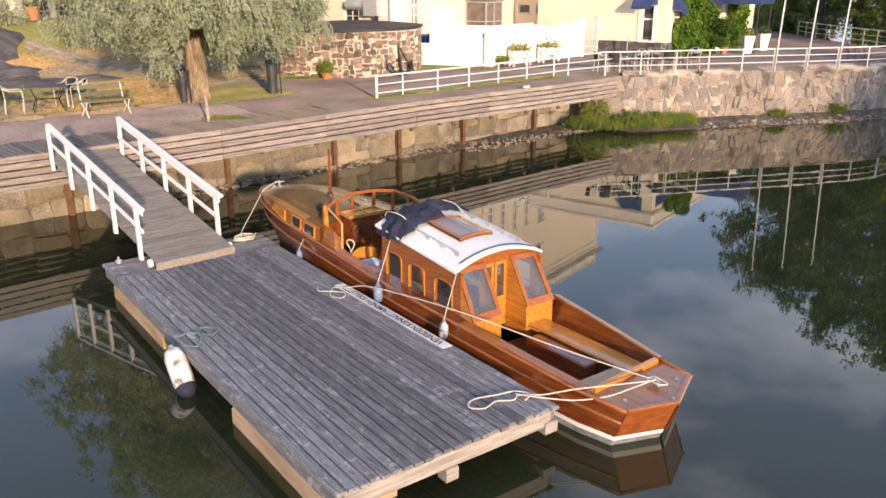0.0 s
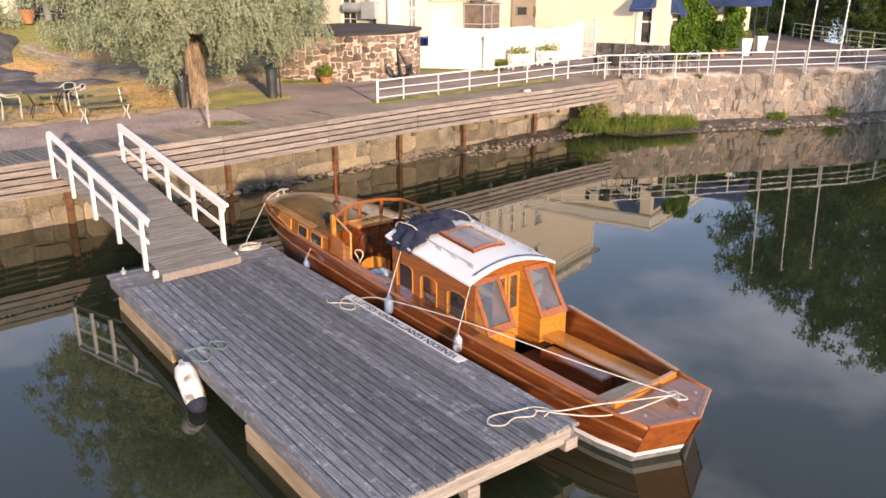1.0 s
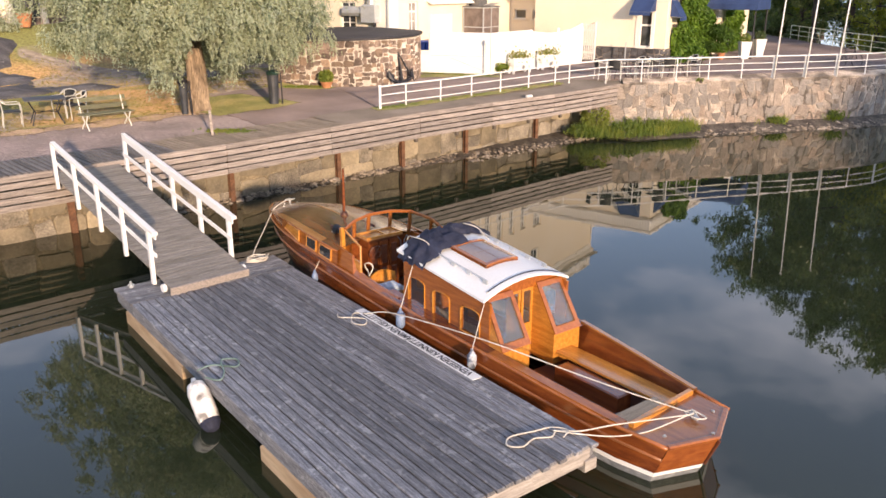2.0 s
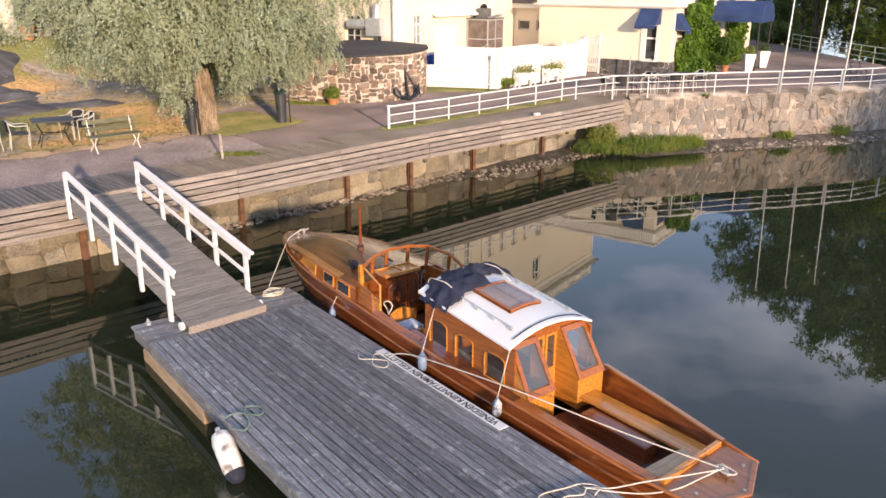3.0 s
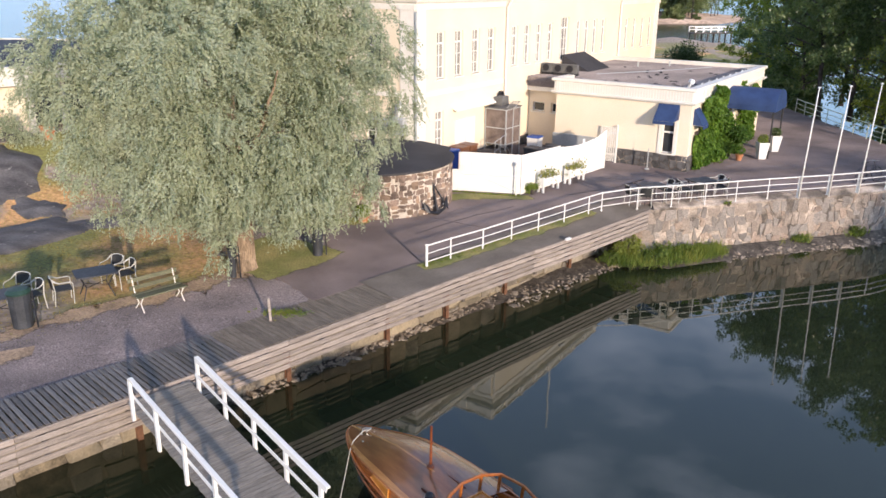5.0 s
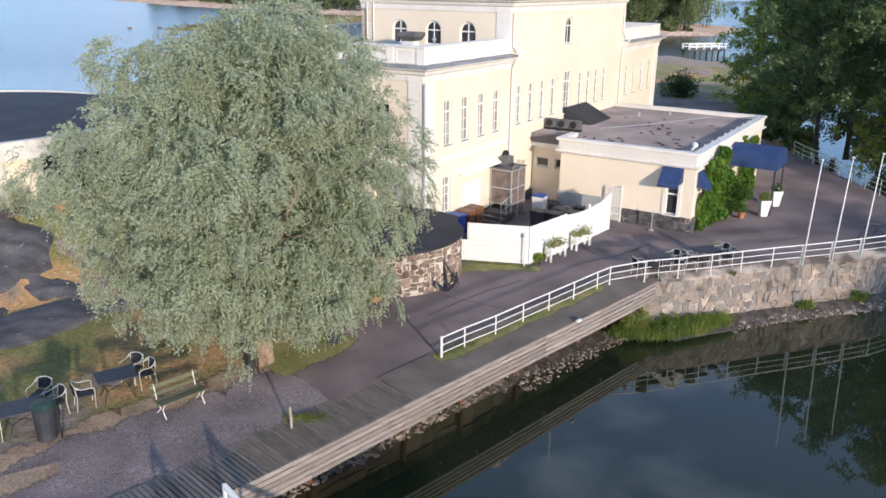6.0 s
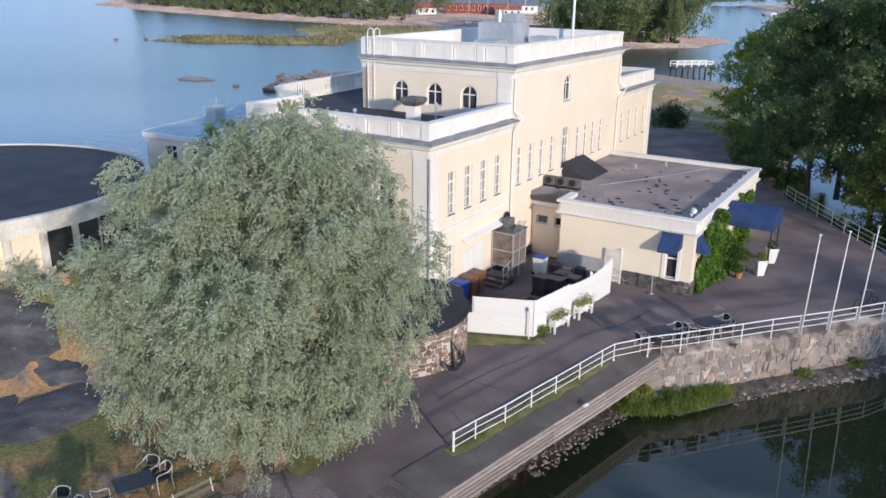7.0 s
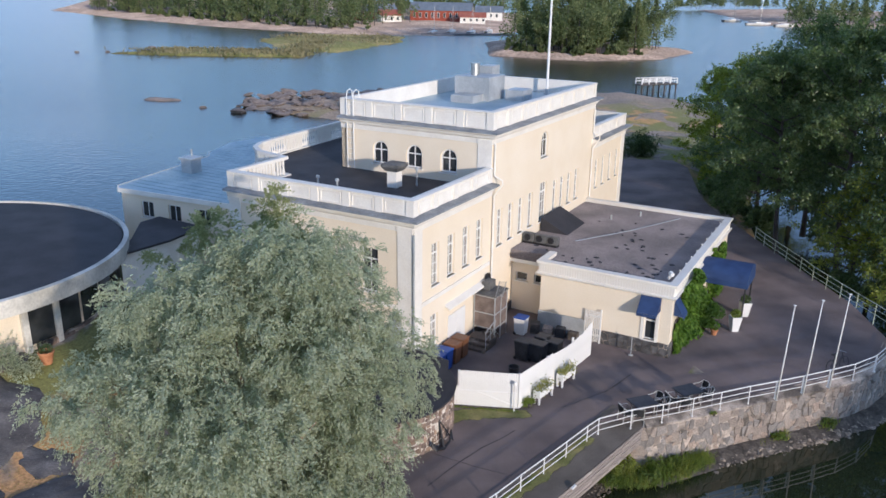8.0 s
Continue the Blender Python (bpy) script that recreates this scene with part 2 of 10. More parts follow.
M_FORED = mat("dark_glossy_deck", (0.14, 0.048, 0.017), (0.235, 0.09, 0.033), 1.1, 0.25, 0.04, fine=22, stretch=(1, 5, 5), coat=0.7, detail=0.18)
M_VARNT = mat("orange_mahogany", (0.235, 0.062, 0.015), (0.33, 0.098, 0.024), 1.2, 0.24, 0.05, fine=24, stretch=(1, 5, 12), coat=0.6, detail=0.2)
M_HULLM = mat("red_mahogany", (0.15, 0.037, 0.012), (0.26, 0.072, 0.02), 1.6, 0.22, 0.05, fine=24, stretch=(1, 8, 8), coat=0.6, detail=0.25)
M_VARNM = mat("honey_varnish", (0.36, 0.155, 0.05), (0.48, 0.22, 0.075), 1.8, 0.25, 0.05, fine=26, stretch=(1, 9, 9), coat=0.6, detail=0.25)
M_HULLD = mat("dark_red_hull", (0.085, 0.025, 0.013), (0.15, 0.045, 0.02), 1.6, 0.45, 0.05, fine=20, stretch=(1, 8, 8), coat=0.12)
M_BOTTOM = mat("grey_antifouling", (0.17, 0.18, 0.19), (0.27, 0.28, 0.29), 2.0, 0.6, 0.1, fine=14)
M_BLACK = mat("black_paint", (0.012, 0.012, 0.016), (0.03, 0.03, 0.036), 2.0, 0.5, 0.1)
M_RUST = mat("rusty_steel", (0.10, 0.045, 0.025), (0.20, 0.095, 0.05), 4.0, 0.85, 0.4, fine=30)
M_ROPE = mat("white_rope", (0.62, 0.56, 0.47), (0.76, 0.70, 0.60), 8.0, 0.85, 0.5, fine=90)
M_BLUE = mat("navy_canvas", (0.012, 0.015, 0.034), (0.028, 0.034, 0.066), 4.0, 0.8, 0.3, fine=40)
M_BLUEAW = mat("blue_awning", (0.018, 0.042, 0.125), (0.03, 0.065, 0.175), 2.0, 0.7, 0.1, fine=50, detail=0.2)
M_ALU = mat("brushed_aluminium", (0.42, 0.42, 0.41), (0.55, 0.55, 0.54), 4.0, 0.35, 0.02, metal=0.7)
M_DARK = mat("black_weave", (0.010, 0.012, 0.014), (0.028, 0.03, 0.034), 20.0, 0.6, 0.3, fine=120)
M_SOIL = mat("dark_timber", (0.06, 0.05, 0.042), (0.13, 0.11, 0.095), 3.0, 0.9, 0.4, fine=25)
M_BARK = mat("willow_bark", (0.20, 0.145, 0.10), (0.38, 0.285, 0.20), 5.0, 0.95, 0.9, fine=22, stretch=(1, 1, 0.25), dist=0.05, detail=0.5)
M_BARKD = mat("dark_bark", (0.06, 0.05, 0.045), (0.13, 0.11, 0.10), 5.0, 0.95, 0.9, fine=22, stretch=(1, 1, 0.25), dist=0.05)
M_ROCK = mat("bedrock", (0.11, 0.092, 0.085), (0.23, 0.19, 0.17), 0.5, 0.9, 0.7, fine=5, dist=0.12, detail=0.45, c3=(0.22, 0.19, 0.18))
M_TERRA = mat("terracotta", (0.42, 0.17, 0.08), (0.55, 0.25, 0.12), 4.0, 0.8, 0.2)
M_WILLOW = leaf_mat("willow_leaf", (0.30, 0.345, 0.235), (0.58, 0.615, 0.46), (0.44, 0.485, 0.345), 0.45)
M_LEAF = leaf_mat("green_leaf", (0.06, 0.10, 0.044), (0.29, 0.35, 0.16), (0.132, 0.188, 0.078), 0.5)
M_IVY = leaf_mat("ivy_leaf", (0.05, 0.115, 0.02), (0.21, 0.34, 0.05), (0.115, 0.215, 0.032), 0.42)
M_DARKLEAF = leaf_mat("dark_bush_leaf", (0.035, 0.06, 0.028), (0.13, 0.165, 0.07), (0.07, 0.105, 0.042), 0.35)
M_REED = leaf_mat("shore_grass", (0.12, 0.19, 0.04), (0.42, 0.40, 0.12), (0.23, 0.30, 0.07), 0.45)
M_HERB = leaf_mat("shore_herb", (0.06, 0.11, 0.03), (0.30, 0.34, 0.10), (0.14, 0.20, 0.05), 0.4)
M_WOODS = leaf_mat("far_leaf", (0.075, 0.11, 0.05), (0.36, 0.38, 0.19), (0.17, 0.215, 0.095), 0.4)
for node in M_WOODS.node_tree.nodes:
    if node.type == "TEX_NOISE":
        node.inputs["Scale"].default_value = 0.16       # whole trees differ from one another
for node in M_LEAF.node_tree.nodes:
    if node.type == "BSDF_PRINCIPLED":
        node.inputs["Roughness"].default_value = 0.36
        node.inputs["Specular IOR Level"].default_value = 0.6
M_GRASS = leaf_mat("grass_blade", (0.18, 0.205, 0.065), (0.48, 0.37, 0.175), (0.31, 0.275, 0.105), 0.35)
# pale leaf colour, also used to paint sunlight on some shore trees
M_LEAFL = leaf_mat("light_leaf", (0.16, 0.20, 0.05), (0.46, 0.48, 0.15), (0.29, 0.34, 0.095), 0.5)
M_PALEG = mat("pale_green_paint", (0.52, 0.56, 0.40), (0.64, 0.68, 0.52), 2.0, 0.6, 0.05, fine=20, detail=0.1)
M_DARKLINE = mat("dark_asphalt_line", (0.088, 0.072, 0.07), (0.145, 0.118, 0.114), 2.0, 0.85, 0.2, fine=30)
M_DIRT = mat("bare_earth", (0.21, 0.15, 0.10), (0.40, 0.29, 0.20), 0.8, 0.95, 0.7, fine=16, dist=0.04, detail=0.45)
M_TURF = mat("green_turf", (0.16, 0.175, 0.05), (0.32, 0.275, 0.11), 0.9, 0.95, 0.8, fine=18, dist=0.05, detail=0.4)
for rough_m in (M_ASPHALT, M_GRAVEL, M_DECKM, M_DIRT, M_RUBBLE, M_RUBBLEG, M_RUBBLEP, M_MORTARS, M_STONE):           # coarse grit throws light back towards the sun
    rough_m.node_tree.nodes["Principled BSDF"].inputs["Diffuse Roughness"].default_value = 1.0
M_SHORE = mat("wet_shore", (0.055, 0.045, 0.036), (0.15, 0.125, 0.10), 2.5, 0.8, 0.9, fine=9, dist=0.08, detail=0.5)


# ---- builders ----
class Mesh:
    """Collects vertices and faces in plain lists; every shape may be laid through a matrix."""

    def __init__(self):
        self.v, self.f = [], []

    def add(self, vs, fs, m=None):
        k = len(self.v)
        self.v += [tuple(m @ Vector(p)) for p in vs] if m is not None else [tuple(p) for p in vs]
        self.f += [tuple(i + k for i in f) for f in fs]
        return self

    def box(self, a, b, m=None):
        (x0, y0, z0), (x1, y1, z1) = a, b
        vs = [(x, y, z) for z in (z0, z1) for y in (y0, y1) for x in (x0, x1)]
        return self.add(vs, [(0, 2, 3, 1), (4, 5, 7, 6), (0, 1, 5, 4), (1, 3, 7, 5), (3, 2, 6, 7), (2, 0, 4, 6)], m)

    def soft(self, a, b, r=0.01, m=None):
        """A box with chamfered long edges on top and a slight chamfer round the sides."""
        (x0, y0, z0), (x1, y1, z1) = a, b
        o = [(x0, y0), (x1, y0), (x1, y1), (x0, y1)]
        i = [(x0 + r, y0 + r), (x1 - r, y0 + r), (x1 - r, y1 - r), (x0 + r, y1 - r)]
        vs = [(*p, z0) for p in o] + [(*p, z1 - r) for p in o] + [(*p, z1) for p in i]
        fs = [(3, 2, 1, 0), (8, 9, 10, 11)]
        for k in range(4):
            j = (k + 1) % 4
            fs += [(k, j, 4 + j, 4 + k), (4 + k, 4 + j, 8 + j, 8 + k)]
        return self.add(vs, fs, m)

    def prism(self, poly, z0, z1, m=None):
        n = len(poly)
        vs = [(*p, z0) for p in poly] + [(*p, z1) for p in poly]
        fs = [tuple(reversed(range(n))), tuple(range(n, 2 * n))]
        fs += [(i, (i + 1) % n, n + (i + 1) % n, n + i) for i in range(n)]
        return self.add(vs, fs, m)

    def tube(self, pts, r, n=6, m=None, caps=True):
        """A round bar along points; r is one radius or one for each point."""
        pts = [Vector(p) for p in pts]
        rs = r if isinstance(r, (list, tuple)) else [r] * len(pts)
        vs, fs = [], []
        side = None
        for i, p in enumerate(pts):
            d = (pts[min(i + 1, len(pts) - 1)] - pts[max(i - 1, 0)]).normalized()
            ref = side if side is not None else (Vector((0, 0, 1)) if abs(d.z) < 0.9 else Vector((1, 0, 0)))
            s = (ref - d * ref.dot(d)).normalized()
            side = s
            t = d.cross(s)
            for k in range(n):
                a = 2 * math.pi * k / n
                vs.append(p + (s * math.cos(a) + t * math.sin(a)) * rs[i])
        for i in range(len(pts) - 1):
            for k in range(n):
                j = (k + 1) % n
                fs.append((i * n + k, i * n + j, (i + 1) * n + j, (i + 1) * n + k))
        if caps:
            fs += [tuple(reversed(range(n))), tuple(range((len(pts) - 1) * n, len(pts) * n))]
        return self.add(vs, fs, m)

    def lathe(self, prof, n=16, m=None):
        """A turned shape from (radius, height) pairs."""
        vs = [(r * math.cos(2 * math.pi * k / n), r * math.sin(2 * math.pi * k / n), z) for r, z in prof for k in range(n)]
        fs = [(i * n + k, i * n + (k + 1) % n, (i + 1) * n + (k + 1) % n, (i + 1) * n + k) for i in range(len(prof) - 1) for k in range(n)]
        fs += [tuple(reversed(range(n))), tuple(range((len(prof) - 1) * n, len(prof) * n))]
        return self.add(vs, fs, m)

    def loft(self, rows, m=None, close=False):
        """A skin over rows of points with the same count."""
        n = len(rows[0])
        vs = [p for r in rows for p in r]
        fs = [(i * n + k, i * n + (k + 1) % n, (i + 1) * n + (k + 1) % n, (i + 1) * n + k)
              for i in range(len(rows) - 1) for k in range(n if close else n - 1)]
        return self.add(vs, fs, m)

    def data(self, name, material, smooth=False):
        me = bpy.data.meshes.new(name)
        me.from_pydata(self.v, [], self.f)
        me.materials.append(material)
        if smooth:
            me.polygons.foreach_set("use_smooth", [True] * len(me.polygons))
        me.update()
        return me


def part(name, mesh, material, parent, label="", smooth=False, at=None):
    me = mesh if isinstance(mesh, bpy.types.Mesh) else mesh.data(name, material, smooth)
    ob = new(name, me)
    ob.parent = parent
    if at is not None:
        ob.matrix_basis = at
    return tagged(ob, label)


def thing(name, label, category, m=None, group="", kind=""):
    ob = new(name)
    ob.empty_display_size = 0.2
    if m is not None:
        ob.matrix_basis = m
    return tagged(ob, label, category, group, kind)


def solid(name, mesh, material, label, category, m=None, group="", kind="", smooth=False):
    ob = new(name, mesh if isinstance(mesh, bpy.types.Mesh) else mesh.data(name, material, smooth))
    if m is not None:
        ob.matrix_basis = m
    return tagged(ob, label, category, group, kind)


def smooth_by(ob, deg=35):
    """Round shading but for edges sharper than deg."""
    me = ob.data
    bm = bmesh.new()
    bm.from_mesh(me)
    bmesh.ops.remove_doubles(bm, verts=bm.verts, dist=0.0005)
    for f in bm.faces:
        f.smooth = True
    for e in bm.edges:
        if len(e.link_faces) == 2 and e.calc_face_angle(0) > radians(deg):
            e.smooth = False
    bm.to_mesh(me)
    bm.free()
    return ob


rnd = random.Random(7)


def lerp(a, b, t):
    return a + (b - a) * t


# ---- water and land ----
M = Mesh()
M.add([(-3000, -1500, 0), (3000, -1500, 0), (3000, 4000, 0), (-3000, 4000, 0)], [(0, 1, 2, 3)])
wn = M_WATER.node_tree
w_co2 = wn.nodes.new("ShaderNodeTexCoord")
w_sep = wn.nodes.new("ShaderNodeSeparateXYZ")
w_rng = wn.nodes.new("ShaderNodeMapRange")      # sheltered basin is still, the open bay behind the point is ruffled
w_rng.inputs["From Min"].default_value, w_rng.inputs["From Max"].default_value = 45.0, 115.0
w_rng.inputs["To Min"].default_value, w_rng.inputs["To Max"].default_value = 0.016, 1.2
wn.links.new(w_co2.outputs["Object"], w_sep.inputs["Vector"])
wn.links.new(w_sep.outputs["Y"], w_rng.inputs["Value"])
w_rgh = wn.nodes.new("ShaderNodeMapRange")
w_rgh.inputs["From Min"].default_value, w_rgh.inputs["From Max"].default_value = 60.0, 140.0
w_rgh.inputs["To Min"].default_value, w_rgh.inputs["To Max"].default_value = 0.015, 0.20
wn.links.new(w_sep.outputs["Y"], w_rgh.inputs["Value"])
wn.links.new(w_rgh.outputs["Result"], wn.nodes["Principled BSDF"].inputs["Roughness"])
for node in wn.nodes:
    if node.type == "BUMP":
        wn.links.new(w_rng.outputs["Result"], node.inputs["Strength"])
solid("water", M, M_WATER, "calm dark harbour water with faint ripples", "water", kind="structure")

QP, QD = Vector((2.68, 27.89)), Vector((0.736, 0.677)).normalized()   # face line of the timber quay
QN = Vector((-QD.y, QD.x))                                            # landward


def quay(s, n=0.0):
    p = QP + QD * s + QN * n
    return (p.x, p.y)


WALL = [(5.9, 32.0), (7.25, 31.87), (9.5, 32.4), (10.94, 32.78), (12.46, 33.22), (13.9, 33.58), (15.4, 33.97), (16.95, 34.42), (18.5, 34.9), (20.1, 35.67), (21.75, 36.9), (23.4, 38.7)]
QEND = 6.55                                                            # the timber quay runs this far along its face line
COAST = [quay(-60), quay(QEND), *WALL[1:], (24.6, 42), (25.0, 50), (26.8, 60), (33, 74), (44, 92), (54, 118), (56, 140), (48, 152),
         (24, 160), (2, 154), (-22, 137), (-6, 124), (6, 108), (4, 92), (-8, 80), (-22, 72), (-38, 62), (-50, 46), (-62, 24), (-70, -10)]


def inside(p):
    r, n = False, len(COAST)
    for i in range(n):
        (x0, y0), (x1, y1) = COAST[i], COAST[(i + 1) % n]
        if (y0 > p[1]) != (y1 > p[1]) and p[0] < (x1 - x0) * (p[1] - y0) / (y1 - y0) + x0:
            r = not r
    return r


def seg_dist(p, a, b):
    ax, ay = a
    dx, dy = b[0] - ax, b[1] - ay
    t = max(0.0, min(1.0, ((p[0] - ax) * dx + (p[1] - ay) * dy) / (dx * dx + dy * dy)))
    return math.hypot(p[0] - ax - t * dx, p[1] - ay - t * dy)


def ground_z(x, y):
    """Level of the trodden ground: it rises gently from the quay to the house."""
    return 1.80 + 0.40 * max(0.0, min(1.0, (y - 19) / 17.0))


def knoll(x, y):
    """The rock rises to the foot of the round hall."""
    k = max(0.0, min(1.0, (15.5 - math.hypot(x + 26, y - 43)) / 6.0))
    return 1.8 * k * k * (3 - 2 * k)


def bumps(x, y):
    return knoll(x, y) + swells(x, y)


def swells(x, y):
    k = max(0.0, min(1.0, (-6 - x) / 10.0)) * max(0.0, min(1.0, (y - 27.0) / 6.0))
    far = max(0.0, min(1.0, (y - 95) / 20))
    return (0.55 * k + 0.9 * far) * (noise.noise((x * 0.16, y * 0.16, 3.0)) + 0.35 * noise.noise((x * 0.5, y * 0.5, 9.0)))


def land_z(x, y):
    edges = [seg_dist((x, y), COAST[i], COAST[(i + 1) % len(COAST)]) for i in range(len(COAST))]
    hard = min(edges[:len(WALL)])
    soft_ = min(edges[len(WALL):])
    if not inside((x, y)):
        return max(-0.8, -0.25 * min(hard, soft_) - 0.05) if soft_ < hard else -0.8
    if hard < 2.3:
        return -0.8
    z = ground_z(x, y)
    if y > 100:
        z = 1.4
    return (z + bumps(x, y)) * min(1.0, 0.05 + soft_ / 7.0) - 0.02


xs = [x for x in np.concatenate([np.arange(-75, -30, 2.5), np.arange(-30, 30, 0.75), np.arange(30, 66, 2.5)])]
ys = [y for y in np.concatenate([np.arange(-16, 10, 2.5), np.arange(10, 48, 0.75), np.arange(48, 168, 2.5)])]
M = Mesh()
M.v = [(float(x), float(y), land_z(x, y)) for y in ys for x in xs]
nx = len(xs)
M.f = [(j * nx + i, j * nx + i + 1, (j + 1) * nx + i + 1, (j + 1) * nx + i)
       for j in range(len(ys) - 1) for i in range(nx - 1)
       if max(M.v[k][2] for k in (j * nx + i, j * nx + i + 1, (j + 1) * nx + i + 1, (j + 1) * nx + i)) > -0.7]


def ground_material():
    """Worn lawn: green grass, dry orange grass and bare grey rock in broad patches."""
    m = mat("worn_lawn", (0.18, 0.185, 0.065), (0.47, 0.285, 0.14), 0.26, 0.95, 0.8, fine=9, lo=0.40, hi=0.56, dist=0.06, detail=0.4)
    nt = m.node_tree
    n, l = nt.nodes, nt.links
    b = n["Principled BSDF"]
    src = b.inputs["Base Color"].links[0].from_socket
    tone = [k for k in n if k.type == "VALTORGB"][0]       # the grass is drier up by the rocks than by the path
    fac = tone.inputs["Fac"].links[0].from_socket
    cy = n.new("ShaderNodeTexCoord")
    sy = n.new("ShaderNodeSeparateXYZ")
    ry = n.new("ShaderNodeMapRange")
    ry.inputs["From Min"].default_value, ry.inputs["From Max"].default_value = 20.0, 29.0
    ry.inputs["To Min"].default_value, ry.inputs["To Max"].default_value = -0.115, 0.005
    ad = n.new("ShaderNodeMath")
    l.new(cy.outputs["Object"], sy.inputs["Vector"])
    l.new(sy.outputs["Y"], ry.inputs["Value"])
    l.new(fac, ad.inputs[0])
    # greener tone past y 31, with the shade by the hall put in
    ry_shade = n.new("ShaderNodeMapRange")
    ry_shade.inputs["From Min"].default_value, ry_shade.inputs["From Max"].default_value = 31.0, 35.0
    ry_shade.inputs["To Min"].default_value, ry_shade.inputs["To Max"].default_value = 0.0, -0.13
    l.new(sy.outputs["Y"], ry_shade.inputs["Value"])
    ad2 = n.new("ShaderNodeMath")
    l.new(ry.outputs["Result"], ad2.inputs[0])
    l.new(ry_shade.outputs["Result"], ad2.inputs[1])
    l.new(ad2.outputs[0], ad.inputs[1])
    l.new(ad.outputs[0], tone.inputs["Fac"])
    co = n.new("ShaderNodeTexCoord")
    no = n.new("ShaderNodeTexNoise")
    no.inputs["Scale"].default_value = 0.21
    no.inputs["Detail"].default_value = 4
    no.inputs["Distortion"].default_value = 0.6
    l.new(co.outputs["Object"], no.inputs["Vector"])
    r = n.new("ShaderNodeValToRGB")
    r.color_ramp.elements[0].position, r.color_ramp.elements[1].position = 0.525, 0.565
    l.new(no.outputs["Fac"], r.inputs["Fac"])
    mx = n.new("ShaderNodeMix")
    mx.data_type = "RGBA"
    rk = n.new("ShaderNodeMapRange")                       # the outer point is bare rock
    rk.inputs["From Min"].default_value, rk.inputs["From Max"].default_value = 122.0, 134.0
    l.new(sy.outputs["Y"], rk.inputs["Value"])
    mxr = n.new("ShaderNodeMath")
    mxr.operation = "MAXIMUM"
    l.new(r.outputs["Color"], mxr.inputs[0])
    l.new(rk.outputs["Result"], mxr.inputs[1])
    l.new(mxr.outputs[0], mx.inputs["Factor"])
    l.new(src, mx.inputs["A"])
    g = n.new("ShaderNodeTexNoise")
    g.inputs["Scale"].default_value = 3.0
    g.inputs["Detail"].default_value = 6
    l.new(co.outputs["Object"], g.inputs["Vector"])
    gr = n.new("ShaderNodeValToRGB")
    gr.color_ramp.elements[0].color, gr.color_ramp.elements[1].color = (0.14, 0.117, 0.10, 1), (0.32, 0.275, 0.235, 1)
    gr.color_ramp.elements[0].position, gr.color_ramp.elements[1].position = 0.3, 0.7
    l.new(g.outputs["Fac"], gr.inputs["Fac"])
    l.new(gr.outputs["Color"], mx.inputs["B"])
    l.new(mx.outputs["Result"], b.inputs["Base Color"])
    return m


M_GROUND = ground_material()
solid("ground", M, M_GROUND, "worn lawn with dry orange grass and bare rock", "ground", kind="structure", smooth=True)


def ragged(poly, smooth_part, amount=0.22):
    """The same outline with the sides that border on grass worn uneven."""
    out = []
    for k, (a, b) in enumerate(zip(poly, poly[1:] + poly[:1])):
        n = max(1, int(math.dist(a, b) / 0.3)) if k in smooth_part else 1
        for i in range(n):
            x, y = lerp(a[0], b[0], i / n), lerp(a[1], b[1], i / n)
            if i and n > 1:
                x += amount * (noise.noise((x * 0.9, y * 0.9, 2.0)) + 0.6 * noise.noise((x * 3.1, y * 3.1, 6.0)))
                y += amount * (noise.noise((x * 0.9, y * 0.9, 8.0)) + 0.6 * noise.noise((x * 3.1, y * 3.1, 4.0)))
            out.append((x, y))
    return out


def sheet(name, poly, lift, material, label, cat, thick=0.25):
    """A flat-laid surface that follows the level of the ground, with a real edge."""
    me = Mesh()
    n = len(poly)
    vs = [(x, y, ground_z(x, y) + lift) for x, y in poly] + [(x, y, ground_z(x, y) + lift - thick) for x, y in poly]
    me.add(vs, [tuple(range(n))] + [(i, n + i, n + (i + 1) % n, (i + 1) % n) for i in range(n)])
    ob = solid(name, me, material, label, cat, kind="structure")
    bm = bmesh.new()
    bm.from_mesh(ob.data)
    bmesh.ops.triangulate(bm, faces=[f for f in bm.faces if len(f.verts) > 4])
    bm.to_mesh(ob.data)
    bm.free()
    return ob


def feather_sheet(name, poly, lift, material, label, cat, wide=0.4):
    """A loose surface that thins out over its edge: "edge" runs from 1 inside to 0 at the outer rim."""
    n = len(poly)
    turn = 1.0 if sum(p[0] * q[1] - q[0] * p[1] for p, q in zip(poly, poly[1:] + poly[:1])) > 0 else -1.0
    rim = []
    for i, p in enumerate(poly):
        d = (Vector(poly[(i + 1) % n]) - Vector(poly[i - 1])).normalized()
        rim.append((p[0] + d.y * wide * turn, p[1] - d.x * wide * turn))
    me = Mesh()
    me.add([(x, y, ground_z(x, y) + lift) for x, y in poly + rim], [tuple(range(n))] + [(i, n + i, n + (i + 1) % n, (i + 1) % n) for i in range(n)])
    ob = solid(name, me, material, label, cat, kind="structure")
    at = ob.data.attributes.new("edge", "FLOAT", "POINT")
    at.data.foreach_set("value", [1.0] * n + [0.0] * n)
    bm = bmesh.new()
    bm.from_mesh(ob.data)
    bmesh.ops.triangulate(bm, faces=[f for f in bm.faces if len(f.verts) > 4])
    bm.to_mesh(ob.data)
    bm.free()
    return ob


